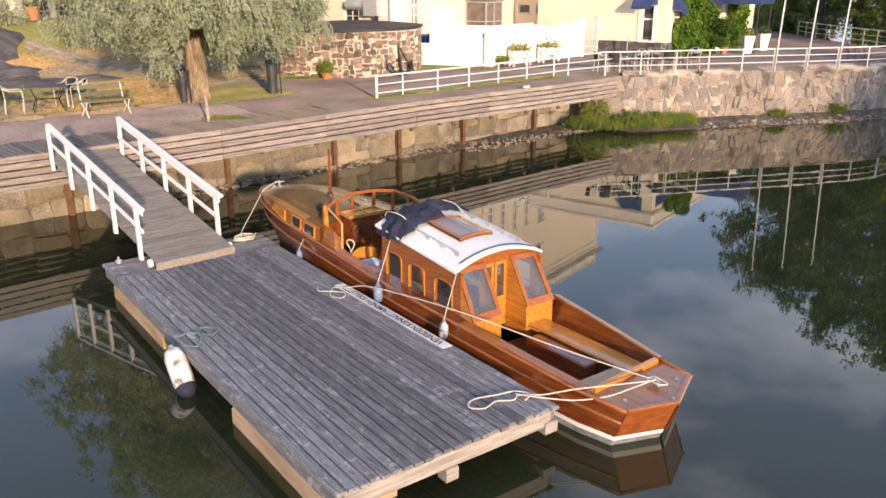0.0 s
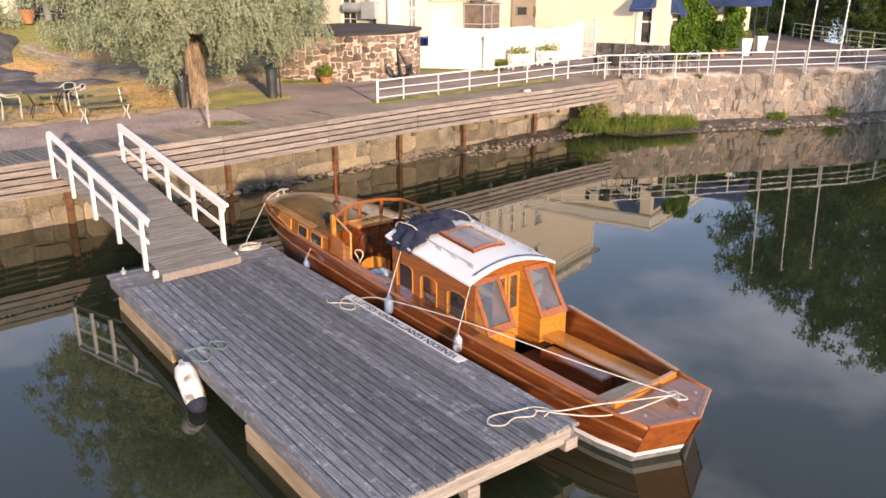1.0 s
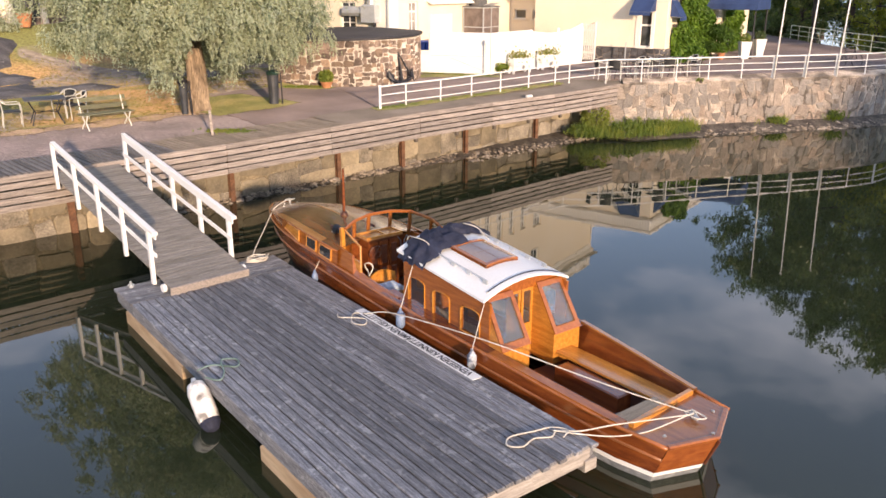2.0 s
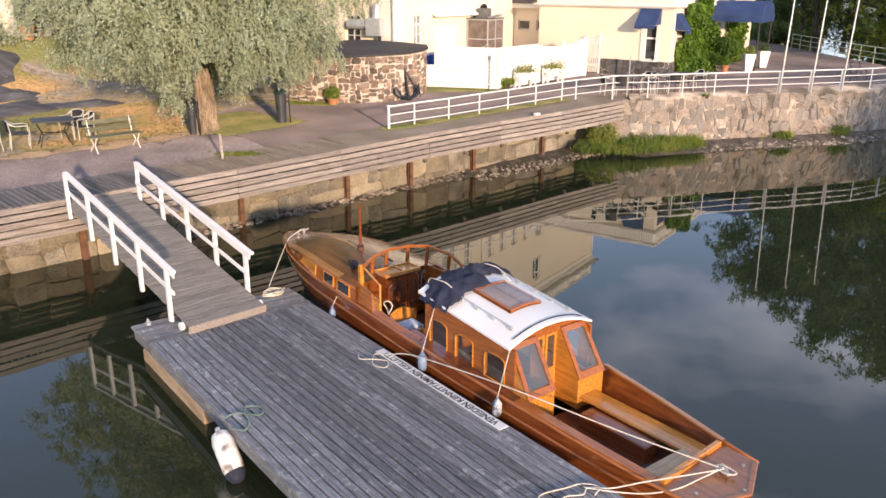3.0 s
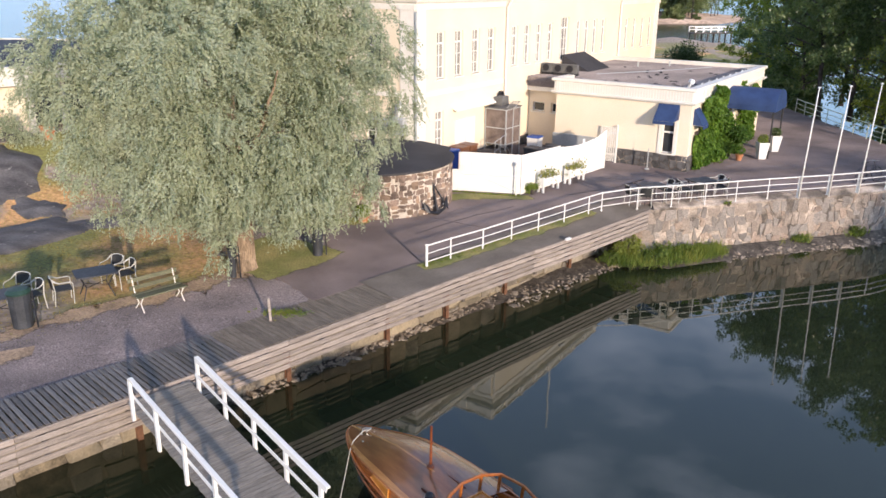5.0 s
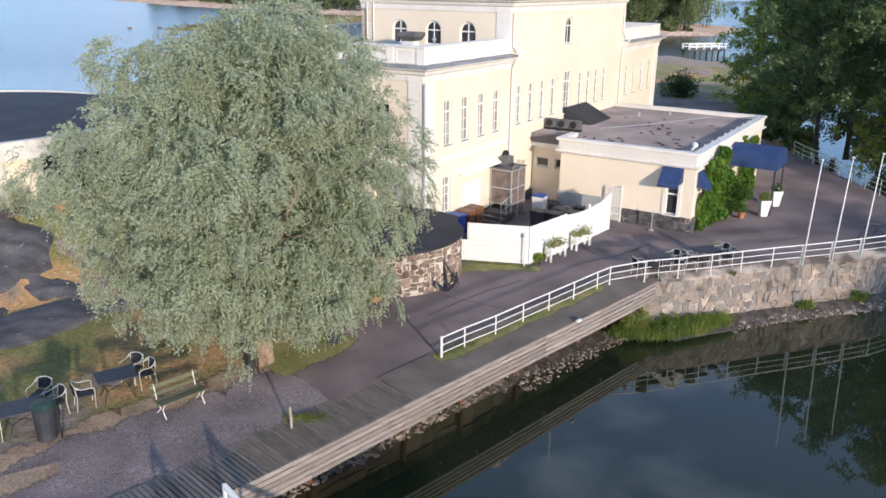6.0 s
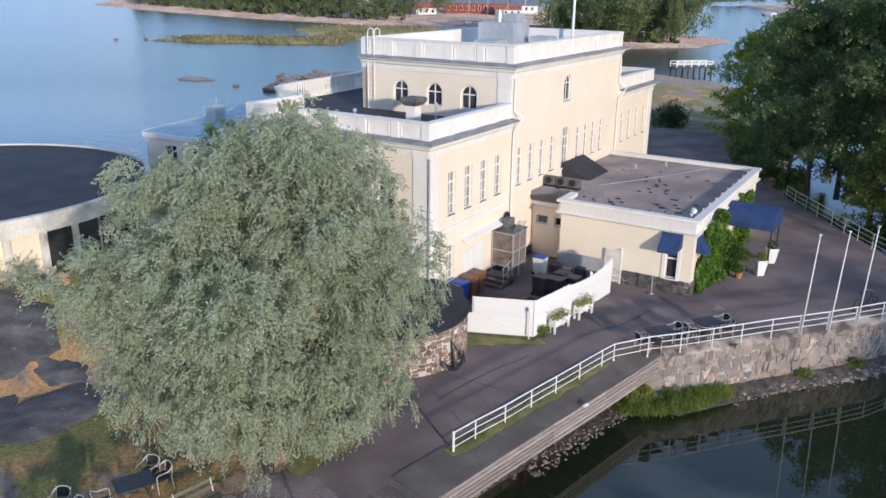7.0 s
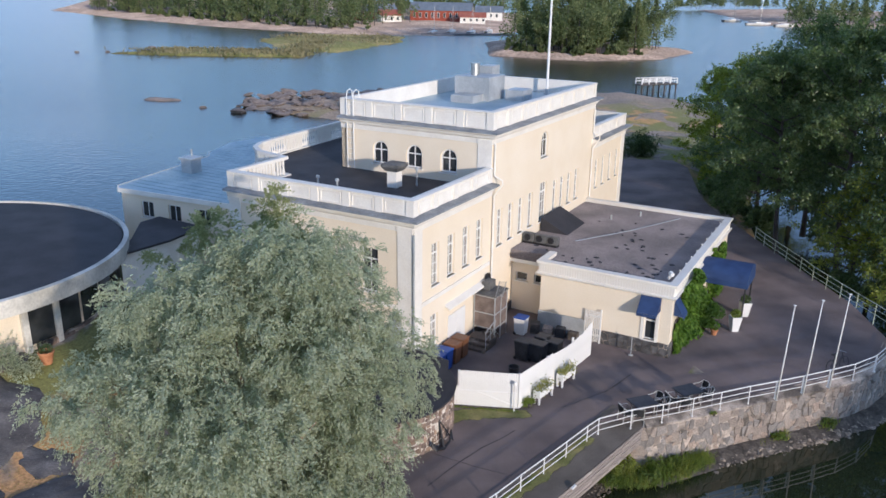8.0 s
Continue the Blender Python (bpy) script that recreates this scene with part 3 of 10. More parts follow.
def feathered(m, scale=2.2):
    """Lets a material break up into crumbs where "edge" falls off."""
    n, l = m.node_tree.nodes, m.node_tree.links
    at, co, no, mr, mx, tr = [n.new(k) for k in ("ShaderNodeAttribute", "ShaderNodeTexCoord", "ShaderNodeTexNoise", "ShaderNodeMapRange", "ShaderNodeMixShader", "ShaderNodeBsdfTransparent")]
    at.attribute_name = "edge"
    no.inputs["Scale"].default_value, no.inputs["Detail"].default_value, no.inputs["Roughness"].default_value = scale, 8.0, 0.7
    l.new(co.outputs["Object"], no.inputs["Vector"])
    ad = n.new("ShaderNodeMath")
    ad.operation = "MULTIPLY_ADD"
    ad.inputs[1].default_value = 1.5
    l.new(no.outputs["Fac"], ad.inputs[0])
    l.new(at.outputs["Fac"], ad.inputs[2])
    mr.inputs["From Min"].default_value, mr.inputs["From Max"].default_value = 1.13, 1.35
    l.new(ad.outputs[0], mr.inputs["Value"])
    l.new(mr.outputs["Result"], mx.inputs[0])
    l.new(tr.outputs[0], mx.inputs[1])
    l.new(n["Principled BSDF"].outputs[0], mx.inputs[2])
    l.new(mx.outputs[0], n["Material Output"].inputs["Surface"])
    return m


for loose in (M_GRAVEL, M_DIRT, M_TURF):
    feathered(loose)

# asphalt forecourt, from the lawn path past the stone store to the bridge end and the drive behind the house
ROAD = [quay(-9.4, 1.6), quay(-2, 1.55), quay(4.9, 1.5), (7.0, 32.5), *[(x, y + 0.5) for x, y in WALL[2:-1]], (23.0, 39.1), (24.05, 44), (24.2, 50), (24.5, 57), (24.6, 62),
        (25.4, 68), (27.0, 73), (29.2, 80), (29.0, 83.5), (22.5, 85), (18.5, 70.5), (15.7, 62), (15.0, 60.0), (-3.2, 36.9), (-0.95, 34.4), (-1.7, 32.2), (-2.7, 31.2), (-3.8, 30.9), (-5.5, 30.6), (-7.6, 29.2), (-8.2, 28.0), (-7.0, 25.0)]
sheet("road", ragged(ROAD, range(len(ROAD) - 9, len(ROAD))), 0.035, M_ASPHALT, "grey-brown asphalt forecourt, worn and cracked", "asphalt")
DIRT = [quay(-30, 5.1), (-15.75, 16.2), (-11.3, 20.7), (-8.85, 22.6), (-7.2, 24.0), (-7.5, 24.75), (-9.1, 23.7), (-11.6, 22.0), (-16.0, 17.5), quay(-30, 6.6)]
feather_sheet("earth_strip", ragged(DIRT, range(5, 9), 0.5), 0.006, M_DIRT, "trodden bare earth between path and lawn", "bare earth", 0.8)
GRAVEL = [quay(-30, 1.75), quay(-16, 1.7), quay(-9.2, 1.65), (-7.2, 24.4), (-9.0, 22.9), (-11.5, 21.0), (-16.0, 16.5), quay(-30, 5.5)]
feather_sheet("gravel_path", ragged(GRAVEL, range(3, 7), 0.42), 0.014, M_GRAVEL, "grey reddish gravel path along the quay", "gravel path", 0.7)

for poly in ([(-8.1, 27.6), (-7.2, 28.4), (-5.9, 27.3), (-4.95, 26.7), (-5.9, 25.4), (-6.9, 24.4), (-7.6, 25.0)], [(-6.3, 31.3), (-4.9, 30.5), (-4.1, 30.1), (-4.6, 29.7), (-5.7, 30.0), (-6.6, 30.4)],
             [(-1.0, 33.5), (0.4, 33.75), (2.3, 33.4), (2.4, 33.05), (0.5, 33.25), (-0.9, 32.9)]):
    feather_sheet("turf", ragged(poly, range(len(poly)), 0.2), 0.042, M_TURF, "patch of green turf beside the asphalt", "turf", 0.35)
feather_sheet("moss_strip", ragged([(-2.1, 25.1), (-1.2, 25.8), (0.9, 27.7), (3.2, 29.75), (4.6, 31.0), (4.4, 31.2), (3.1, 30.0), (0.8, 27.95), (-1.3, 26.05), (-2.2, 25.4)], range(10), 0.1), 0.0605, M_TURF, "green moss under the promenade railing", "moss", 0.3)

# dark lines on the asphalt: cracks, and shadow streaks painted the same way
for line in ([(-3.85, 29.8), (-3.3, 28.5), (-2.84, 27.47), (-2.5, 26.4), (-2.14, 25.65)], [(-2.37, 28.59), (-1.3, 29.7), (-0.02, 30.84), (1.0, 31.5), (1.72, 32.1)], [(-1.9, 30.6), (-0.4, 29.6), (1.3, 28.7)], [(4.0, 33.6), (6.5, 34.9), (8.4, 36.6)]):
    pts_c = []
    for a, b in zip(line, line[1:]):
        pts_c += [(lerp(a[0], b[0], q / 5) + 0.05 * noise.noise((a[0] + q, 1.0, 2.0)), lerp(a[1], b[1], q / 5)) for q in range(5)]
    poly = [(x, y + 0.03 + 0.02 * noise.noise((x * 5, y, 3.0))) for x, y in pts_c] + [(x + 0.03, y - 0.03) for x, y in reversed(pts_c)]
    sheet("asphalt_crack", poly, 0.0395, M_DARKLINE, "dark line on the asphalt, painted for crack and shadow streak", "crack", 0.02)

# ---- timber quay: cross slats on top, five boards on the face, rusty piles, stone behind ----
quay_top = thing("quay_deck", "grey weathered timber quay deck with slats laid across", "quay deck", kind="structure")
slat = Mesh().soft((-0.049, 0.0, -0.045), (0.049, 1.72, 0.0), 0.007).data("slat", M_DECKY)
slat_old = Mesh().soft((-0.063, 0.0, -0.045), (0.063, 1.72, 0.0), 0.006).data("slat", M_DECKN)
yaw_q = math.degrees(math.atan2(QD.y, QD.x))
k = 0
s = -30.0
while s < 4.6:
    p = quay(s, 0.03 + rnd.uniform(-0.01, 0.01))
    if -24 < s < -7.6:
        part("slat", slat if s < -12.6 + rnd.uniform(-0.6, 0.6) else slat_old, None, quay_top, at=pose(p[0], p[1], ground_z(*p) + 0.055 + rnd.uniform(-0.004, 0.004), 0, 0, yaw_q))
    s += 0.138


def dip(s_):
    """The outer edge of the quay sinks a little towards its far end."""
    k_ = max(0.0, min(1.0, (s_ + 5.0) / 9.0))
    return 0.13 * k_ * k_ * (3 - 2 * k_)


walk_rows = []
for q in np.linspace(-7.6, QEND, 24):
    a, b = quay(float(q), 0.03), quay(float(q), 1.75)
    za, zb_ = ground_z(*a) + 0.055 - dip(q), ground_z(*b) + 0.055
    walk_rows.append([(*a, za - 0.05), (*a, za), (*b, zb_), (*b, zb_ - 0.05)])
solid("quay_walk", Mesh().loft(walk_rows, close=True), M_DECKM, "dark mossy asphalt strip along the quay edge", "walkway", kind="structure")
face = thing("quay_face", "weathered horizontal boards cladding the quay edge", "quay cladding", kind="structure")
seams = [-36.0, -32.4, -28.8, -25.2, -21.6, -18.0, -14.7, -11.4, -8.1, -4.7, -1.4, 1.9, 4.2, QEND]
for row in range(5):
    for s0, s1 in zip(seams, seams[1:]):
        ln = s1 - s0
        q0, q1 = quay(max(s0, -17.0)), quay(max(s1, -17.0))
        zt = ground_z(*q0) + 0.045 - 0.163 * row - dip(s0)
        dz = (ground_z(*q1) - ground_z(*q0) - dip(s1) + dip(s0)) / ln
        q = quay(s0)
        b = Mesh().soft((0.006, -0.035, -0.126), (ln - 0.006, 0.0, 0.0), 0.008)
        b.v = [(x, y_, z + dz * x) for x, y_, z in b.v]
        part("board", b, M_FASCIA, face, at=pose(q[0], q[1], zt + rnd.uniform(-0.004, 0.004), 0, 0, yaw_q) @ pose(0, rnd.uniform(-0.006, 0.006), 0))
# joists behind the boards
for s in np.arange(-30, QEND - 0.2, 1.8):
    q = quay(float(s), 0.03)
    part("joist", Mesh().box((-0.05, 0.0, 1.06), (0.05, 0.10, 1.66)).box((-0.05, 0.10, 1.42), (0.05, 1.2, 1.66)), M_SOIL, face, at=pose(q[0], q[1], 0, 0, 0, yaw_q))
for s in (-15.0, -10.7, -7.05, -4.45, -1.5, 2.3):
    q = quay(s, 1.10)
    pm = Mesh()
    pm.prism([(-0.07, -0.008), (0.07, -0.008), (0.07, 0.008), (0.006, 0.008), (0.006, 0.10), (0.07, 0.10), (0.07, 0.116), (-0.07, 0.116), (-0.07, 0.10), (-0.006, 0.10), (-0.006, 0.008), (-0.07, 0.008)], -0.6, 1.25)
    solid("quay_post", pm, M_RUST, "rusty steel post under the timber quay", "post", pose(q[0], q[1], 0, 0, 0, yaw_q + rnd.uniform(-6, 6)), group="posts along the quay")


def cells(total, z0, z1, size, aspect, r):
    """Irregular polygons that fill a strip: seeds kept apart, each cell cut off half way to its neighbours."""
    h = z1 - z0
    seeds = []
    n = int(total * h / (size * size * aspect))
    for _ in range(n * 14):
        p = (r.uniform(0, total), r.uniform(0, h))
        need = size * r.choice((0.45, 0.6, 0.8, 1.0))
        if all(abs(p[0] - q[0]) > 2 * size or math.hypot((p[0] - q[0]) / aspect, p[1] - q[1]) > need for q in seeds):
            seeds.append(p)
    out = []
    for p in seeds:
        poly = [(max(0, p[0] - 2 * size), 0), (min(total, p[0] + 2 * size), 0), (min(total, p[0] + 2 * size), h), (max(0, p[0] - 2 * size), h)]
        for q in seeds:
            if q is p or abs(q[0] - p[0]) > 3.2 * size:
                continue
            mx, mz = (p[0] + q[0]) / 2, (p[1] + q[1]) / 2
            dx, dz = (q[0] - p[0]) / aspect ** 2, q[1] - p[1]
            cut, m_ = [], len(poly)
            for k in range(m_):
                a, b = poly[k], poly[(k + 1) % m_]
                da = (a[0] - mx) * dx + (a[1] - mz) * dz
                db = (b[0] - mx) * dx + (b[1] - mz) * dz
                if da <= 0:
                    cut.append(a)
                if (da < 0 < db) or (db < 0 < da):
                    t = da / (da - db)
                    cut.append((lerp(a[0], b[0], t), lerp(a[1], b[1], t)))
            poly = cut
            if len(poly) < 3:
                break
        if len(poly) >= 3:
            out.append([(x, z0 + z) for x, z in poly])
    return out


def blocks(total, z0, z1, size, aspect, r, jit=0.12):
    """Roughly squared stones of mixed sizes: a strip split again and again, with corners knocked about."""
    todo, out = [(0.0, z0, total, z1)], []
    while todo:
        x0, y0, x1, y1 = todo.pop()
        w, h = (x1 - x0) / aspect, y1 - y0
        if max(w, h) < size * r.uniform(0.85, 1.5):
            j = jit * size
            out.append([(x + r.uniform(-j, j), min(z1, max(z0, y + r.uniform(-j, j)))) for x, y in ((x0, y0), (x1, y0), (x1, y1), (x0, y1))])
        elif w > h or (w > 0.75 * h and r.random() < 0.5):
            t = lerp(x0, x1, r.uniform(0.36, 0.64))
            todo += [(x0, y0, t, y1), (t, y0, x1, y1)]
        else:
            t = lerp(y0, y1, r.uniform(0.36, 0.64))
            todo += [(x0, y0, x1, t), (x0, t, x1, y1)]
    return out


def stone_wall(name, path, z0, z1, size, material, mortar, label, cat, proud=0.05, batter=0.0, seed=1, joint=0.02, aspect=1.0, squared=False, miss=0.03, jit=0.12, blunt=(0.08, 0.2)):
    """A stone wall along a line: a mortar core and one mesh for each stone, with uneven outlines set into it.
    path(s) gives a point and the outward normal for each metre along the wall."""
    r = random.Random(seed)
    total = path[0]
    at = path[1]
    root = thing(name, label, cat, kind="structure")
    core = Mesh()
    n = max(2, int(total / 0.5))
    rows_c = []
    for i in range(n + 1):
        (x, y), (nx_, ny_) = at(total * i / n)
        rows_c.append([(x - nx_ * 0.45, y - ny_ * 0.45, z0), (x + nx_ * batter, y + ny_ * batter, z0), (x, y, z1), (x - nx_ * 0.45, y - ny_ * 0.45, z1)])
    core.loft(rows_c, close=True)
    core.f += [(0, 1, 2, 3), tuple(len(core.v) - 4 + i for i in (3, 2, 1, 0))]
    part("mortar_core", core, mortar, root)
    for poly in (blocks(total, z0, z1, size, aspect, r, jit) if squared else cells(total, z0, z1, size, aspect, r)):
        if r.random() < miss:
            continue
        m_ = len(poly)
        mid = (sum(p[0] for p in poly) / m_, sum(p[1] for p in poly) / m_)
        raw = []
        for k in range(m_):          # blunt the corners and bend the sides a little
            p, q, o = poly[k], poly[(k + 1) % m_], poly[k - 1]
            c = r.uniform(*(blunt if squared else (0.03, 0.09)))
            raw += [(lerp(p[0], o[0], c), lerp(p[1], o[1], c)), (lerp(p[0], q[0], c), lerp(p[1], q[1], c))]
            b_ = 0.035 * size
            raw.append((lerp(p[0], q[0], 0.5) + r.uniform(-b_, b_), lerp(p[1], q[1], 0.5) + r.uniform(-b_, b_)))
        out = proud * r.uniform(0.5, 1.3)
        tilt = (r.uniform(-0.05, 0.05), r.uniform(-0.05, 0.05))
        rad = max(0.03, sum(math.hypot(p[0] - mid[0], p[1] - mid[1]) for p in raw) / len(raw))
        gap = max(0.55, 1 - joint * r.uniform(0.6, 1.5) / rad)
        edge = max(0.4, gap - 0.022 / rad)

        def spot(u, k, depth):
            uu = lerp(mid[0], u[0], k)
            zz = lerp(mid[1], u[1], k)
            depth += tilt[0] * (uu - mid[0]) + tilt[1] * (zz - mid[1]) if depth > 0 else 0.0
            (x, y), (nx_, ny_) = at(max(0.0, min(total, uu)))
            f = batter * (z1 - zz) / (z1 - z0)
            return (x + nx_ * (depth + f), y + ny_ * (depth + f), zz)
        st = Mesh()
        m_ = len(raw)
        vs = [spot(u, gap, -0.03) for u in raw] + [spot(u, gap, out * 0.65) for u in raw] + [spot(u, edge, out + r.uniform(-0.004, 0.004)) for u in raw]
        fs = [(i2 + o, (i2 + 1) % m_ + o, m_ + (i2 + 1) % m_ + o, m_ + i2 + o) for o in (0, m_) for i2 in range(m_)] + [tuple(range(2 * m_, 3 * m_))]
        c0 = spot(mid, 0, 0)
        st.add([(v[0] - c0[0], v[1] - c0[1], v[2] - c0[2]) for v in vs], fs)
        part("stone", st, r.choice(material) if isinstance(material, tuple) else material, root, at=Matrix.Translation(c0))
    return root


def polyline(pts):
    """Length and place along a line of points, with the normal to its right."""
    lens = [math.dist(pts[i], pts[i + 1]) for i in range(len(pts) - 1)]

    def at(s):
        for i, ln in enumerate(lens):
            if s <= ln or i == len(lens) - 1:
                t = s / ln
                d = ((pts[i + 1][0] - pts[i][0]) / ln, (pts[i + 1][1] - pts[i][1]) / ln)
                return (lerp(pts[i][0], pts[i + 1][0], t), lerp(pts[i][1], pts[i + 1][1], t)), (d[1], -d[0])
            s -= ln
    return sum(lens), at


stone_wall("quay_wall", polyline([quay(-24, 1.36), quay(6.4, 1.36)]), -0.5, 1.45, 0.80, (M_STONE, M_STONE, M_STONEG), M_JOINT,
           "old yellowish granite block wall under the quay", "stone wall", 0.075, 0.02, seed=3, joint=0.012, aspect=1.5, squared=True, miss=0.01, blunt=(0.04, 0.11))
stone_wall("sea_wall", polyline(WALL), -0.3, 2.0, 0.47, (M_RUBBLE, M_RUBBLEG, M_RUBBLEG, M_RUBBLEP), M_MORTARS,
           "grey rubble stone sea wall with weathered mortar", "stone wall", 0.035, 0.10, seed=5, joint=0.011, aspect=0.85, squared=True, miss=0.05, jit=0.30, blunt=(0.02, 0.12))
cap = Mesh()
cl_, cat_ = polyline(WALL)
cap_rows = []
for i in range(int((cl_ - 1.34) / 0.16)):
    (x, y), (nx_, ny_) = cat_(1.34 + i * 0.16)
    o = 0.02 + 0.05 * noise.noise((i * 0.31, 3.0, 1.0)) + 0.03 * noise.noise((i * 0.9, 7.0, 1.0))
    h = 2.065 + 0.02 * noise.noise((i * 0.4, 11.0, 1.0))
    cap_rows.append([(x - nx_ * 0.6, y - ny_ * 0.6, 1.96), (x + nx_ * o, y + ny_ * o, 1.98), (x + nx_ * (o + 0.015), y + ny_ * (o + 0.015), h - 0.025), (x + nx_ * (o - 0.02), y + ny_ * (o - 0.02), h), (x - nx_ * 0.6, y - ny_ * 0.6, ground_z(x, y + 0.6) + 0.045)])
cap.loft(cap_rows, close=True)
cap.f += [(0, 1, 2, 3, 4), tuple(len(cap.v) - 5 + i for i in (4, 3, 2, 1, 0))]
solid("wall_coping", cap, M_MORTARS, "worn concrete coping on the sea wall", "coping", kind="structure")

# ---- walls with real openings, and windows ----
def wall_mesh(x0, x1, z0, z1, t, holes):
    """A wall along x, outer face at y = 0, t thick towards +y, with holes (x0, x1, z0, z1[, arch]) through it."""
    me = Mesh()
    xs_ = sorted({x0, x1, *[h[0] for h in holes], *[h[1] for h in holes]})
    zs_ = sorted({z0, z1, *[h[2] for h in holes], *[h[3] for h in holes]})
    nx_, nz_ = len(xs_), len(zs_)

    def full(i, j):
        if not (0 <= i < nx_ - 1 and 0 <= j < nz_ - 1):
            return False
        x, z = (xs_[i] + xs_[i + 1]) / 2, (zs_[j] + zs_[j + 1]) / 2
        return not any(h[0] <= x <= h[1] and h[2] <= z <= h[3] for h in holes)

    def vi(i, j, k):
        return (j * nx_ + i) * 2 + k
    me.v = [(x, y, z) for z in zs_ for x in xs_ for y in (0.0, t)]
    for i in range(nx_ - 1):
        for j in range(nz_ - 1):
            if not full(i, j):
                continue
            me.f += [(vi(i, j, 0), vi(i + 1, j, 0), vi(i + 1, j + 1, 0), vi(i, j + 1, 0)), (vi(i, j + 1, 1), vi(i + 1, j + 1, 1), vi(i + 1, j, 1), vi(i, j, 1))]
            for di, dj, a, b in ((-1, 0, (i, j + 1), (i, j)), (1, 0, (i + 1, j), (i + 1, j + 1)), (0, -1, (i, j), (i + 1, j)), (0, 1, (i + 1, j + 1), (i, j + 1))):
                if not full(i + di, j + dj):
                    me.f.append((vi(*b, 0), vi(*a, 0), vi(*a, 1), vi(*b, 1)))
    for h in holes:
        if len(h) > 4:
            cx, r = (h[0] + h[1]) / 2, (h[1] - h[0]) / 2
            for sgn in (-1, 1):
                poly = [(cx + sgn * r * math.cos(a), h[3] - r + r * math.sin(a)) for a in np.linspace(0, math.pi / 2, 7)]
                k0 = len(me.v)
                me.v += [(x, y, z) for x, z in poly for y in (0.0, t)]
                c_ = vi(xs_.index(h[1] if sgn > 0 else h[0]), zs_.index(h[3]), 0)
                front = [c_] + [k0 + 2 * q for q in range(7)]
                back = [c_ + 1] + [k0 + 2 * q + 1 for q in range(7)]
                me.f += [tuple(front), tuple(reversed(back))] + [(front[q], back[q], back[q + 1], front[q + 1]) for q in range(1, 7)]
    return me


def window(parent, at, x0, x1, z0, z1, arch=False, cols=2, rows_=4, sill=True, deep=0.10, material=None, glass=None):
    """A white casement set into its opening: frame with glazing bars, one pane behind them, a sill."""
    fr = Mesh()
    w = 0.085 if arch else 0.055
    y0, y1 = deep, deep + 0.06
    r = (x1 - x0) / 2
    zt = z1 - r if arch else z1
    fr.box((x0, y0, z0), (x0 + w, y1, zt)).box((x1 - w, y0, z0), (x1, y1, zt)).box((x0 + w, y0, z0), (x1 - w, y1, z0 + w))
    if arch:
        cx = (x0 + x1) / 2
        ang = np.linspace(0, math.pi, 13)
        fr.loft([[(cx + q * math.cos(a), y, zt + q * math.sin(a)) for q, y in ((r, y0), (r - w, y0), (r - w, y1), (r, y1))] for a in ang], close=True)
        fr.box((x0 + w, y0 + 0.01, zt - 0.03), (x1 - w, y1, zt + 0.03))
        fr.box((cx - 0.03, y0 + 0.01, z0 + w), (cx + 0.03, y1, z1 - w))
    else:
        fr.box((x0 + w, y0, z1 - w), (x1 - w, y1, z1))
        for c in range(1, cols):
            x = lerp(x0, x1, c / cols)
            fr.box((x - 0.022, y0 + 0.01, z0 + w), (x + 0.022, y1, z1 - w))
        for q in range(1, rows_):
            z = lerp(z0, z1, q / rows_)
            hw = 0.04 if q == rows_ - 1 else 0.014
            fr.box((x0 + w, y0 + 0.012, z - hw), (x1 - w, y1, z + hw))
    ob = part("window", fr, material or M_WHITE, parent, "white-painted wooden window frame", at=at)
    pm = Mesh()
    if arch:
        pts = [(x0 + w, z0 + w), (x1 - w, z0 + w)] + [((x0 + x1) / 2 + (r - w) * math.cos(a), zt + (r - w) * math.sin(a)) for a in np.linspace(0, math.pi, 13)]
        pm.add([(x, y0 + 0.035, z) for x, z in pts], [tuple(range(len(pts)))])
        pm.add([(x, y0 + 0.045, z) for x, z in pts], [tuple(reversed(range(len(pts))))])
    else:
        pm.box((x0 + w, y0 + 0.035, z0 + w), (x1 - w, y0 + 0.045, z1 - w))
    part("pane", pm, glass or M_GLASS, ob, "dark glass pane" if glass is None else "glass pane with pale sky reflection in its colour")
    if sill:
        part("sill", Mesh().box((x0 - 0.06, -0.07, z0 - 0.06), (x1 + 0.06, deep, z0)), M_WHITEW, ob, "white window sill")
    # black sheet behind the pane, standing in for the unlit room
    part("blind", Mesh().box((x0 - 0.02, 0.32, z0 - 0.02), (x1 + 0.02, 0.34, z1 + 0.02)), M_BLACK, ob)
    return ob


def cornice(me, pts, z, prof, closed=False):
    """A moulding with profile (out, height) along a plan line; out is to the right of the way."""
    n = len(pts)
    rows_c = []
    for i, p in enumerate(pts):
        a = pts[i - 1] if (i or closed) else p
        b = pts[(i + 1) % n] if (i < n - 1 or closed) else p
        d0 = Vector((p[0] - a[0], p[1] - a[1]))
        d1 = Vector((b[0] - p[0], b[1] - p[1]))
        d0 = d0.normalized() if d0.length > 1e-6 else d1.normalized()
        d1 = d1.normalized() if d1.length > 1e-6 else d0
        n0, n1 = Vector((d0.y, -d0.x)), Vector((d1.y, -d1.x))
        mit = (n0 + n1).normalized()
        k_ = 1.0 / max(0.3, mit.dot(n0))
        rows_c.append([(p[0] + mit.x * o * k_, p[1] + mit.y * o * k_, z + h) for o, h in prof])
    if closed:
        rows_c.append(rows_c[0])
    k0 = len(me.v)
    me.loft(rows_c, close=True)
    if not closed:
        m_ = len(prof)
        me.f += [tuple(k0 + i for i in range(m_)), tuple(reversed([k0 + (n - 1) * m_ + i for i in range(m_)]))]
    return me


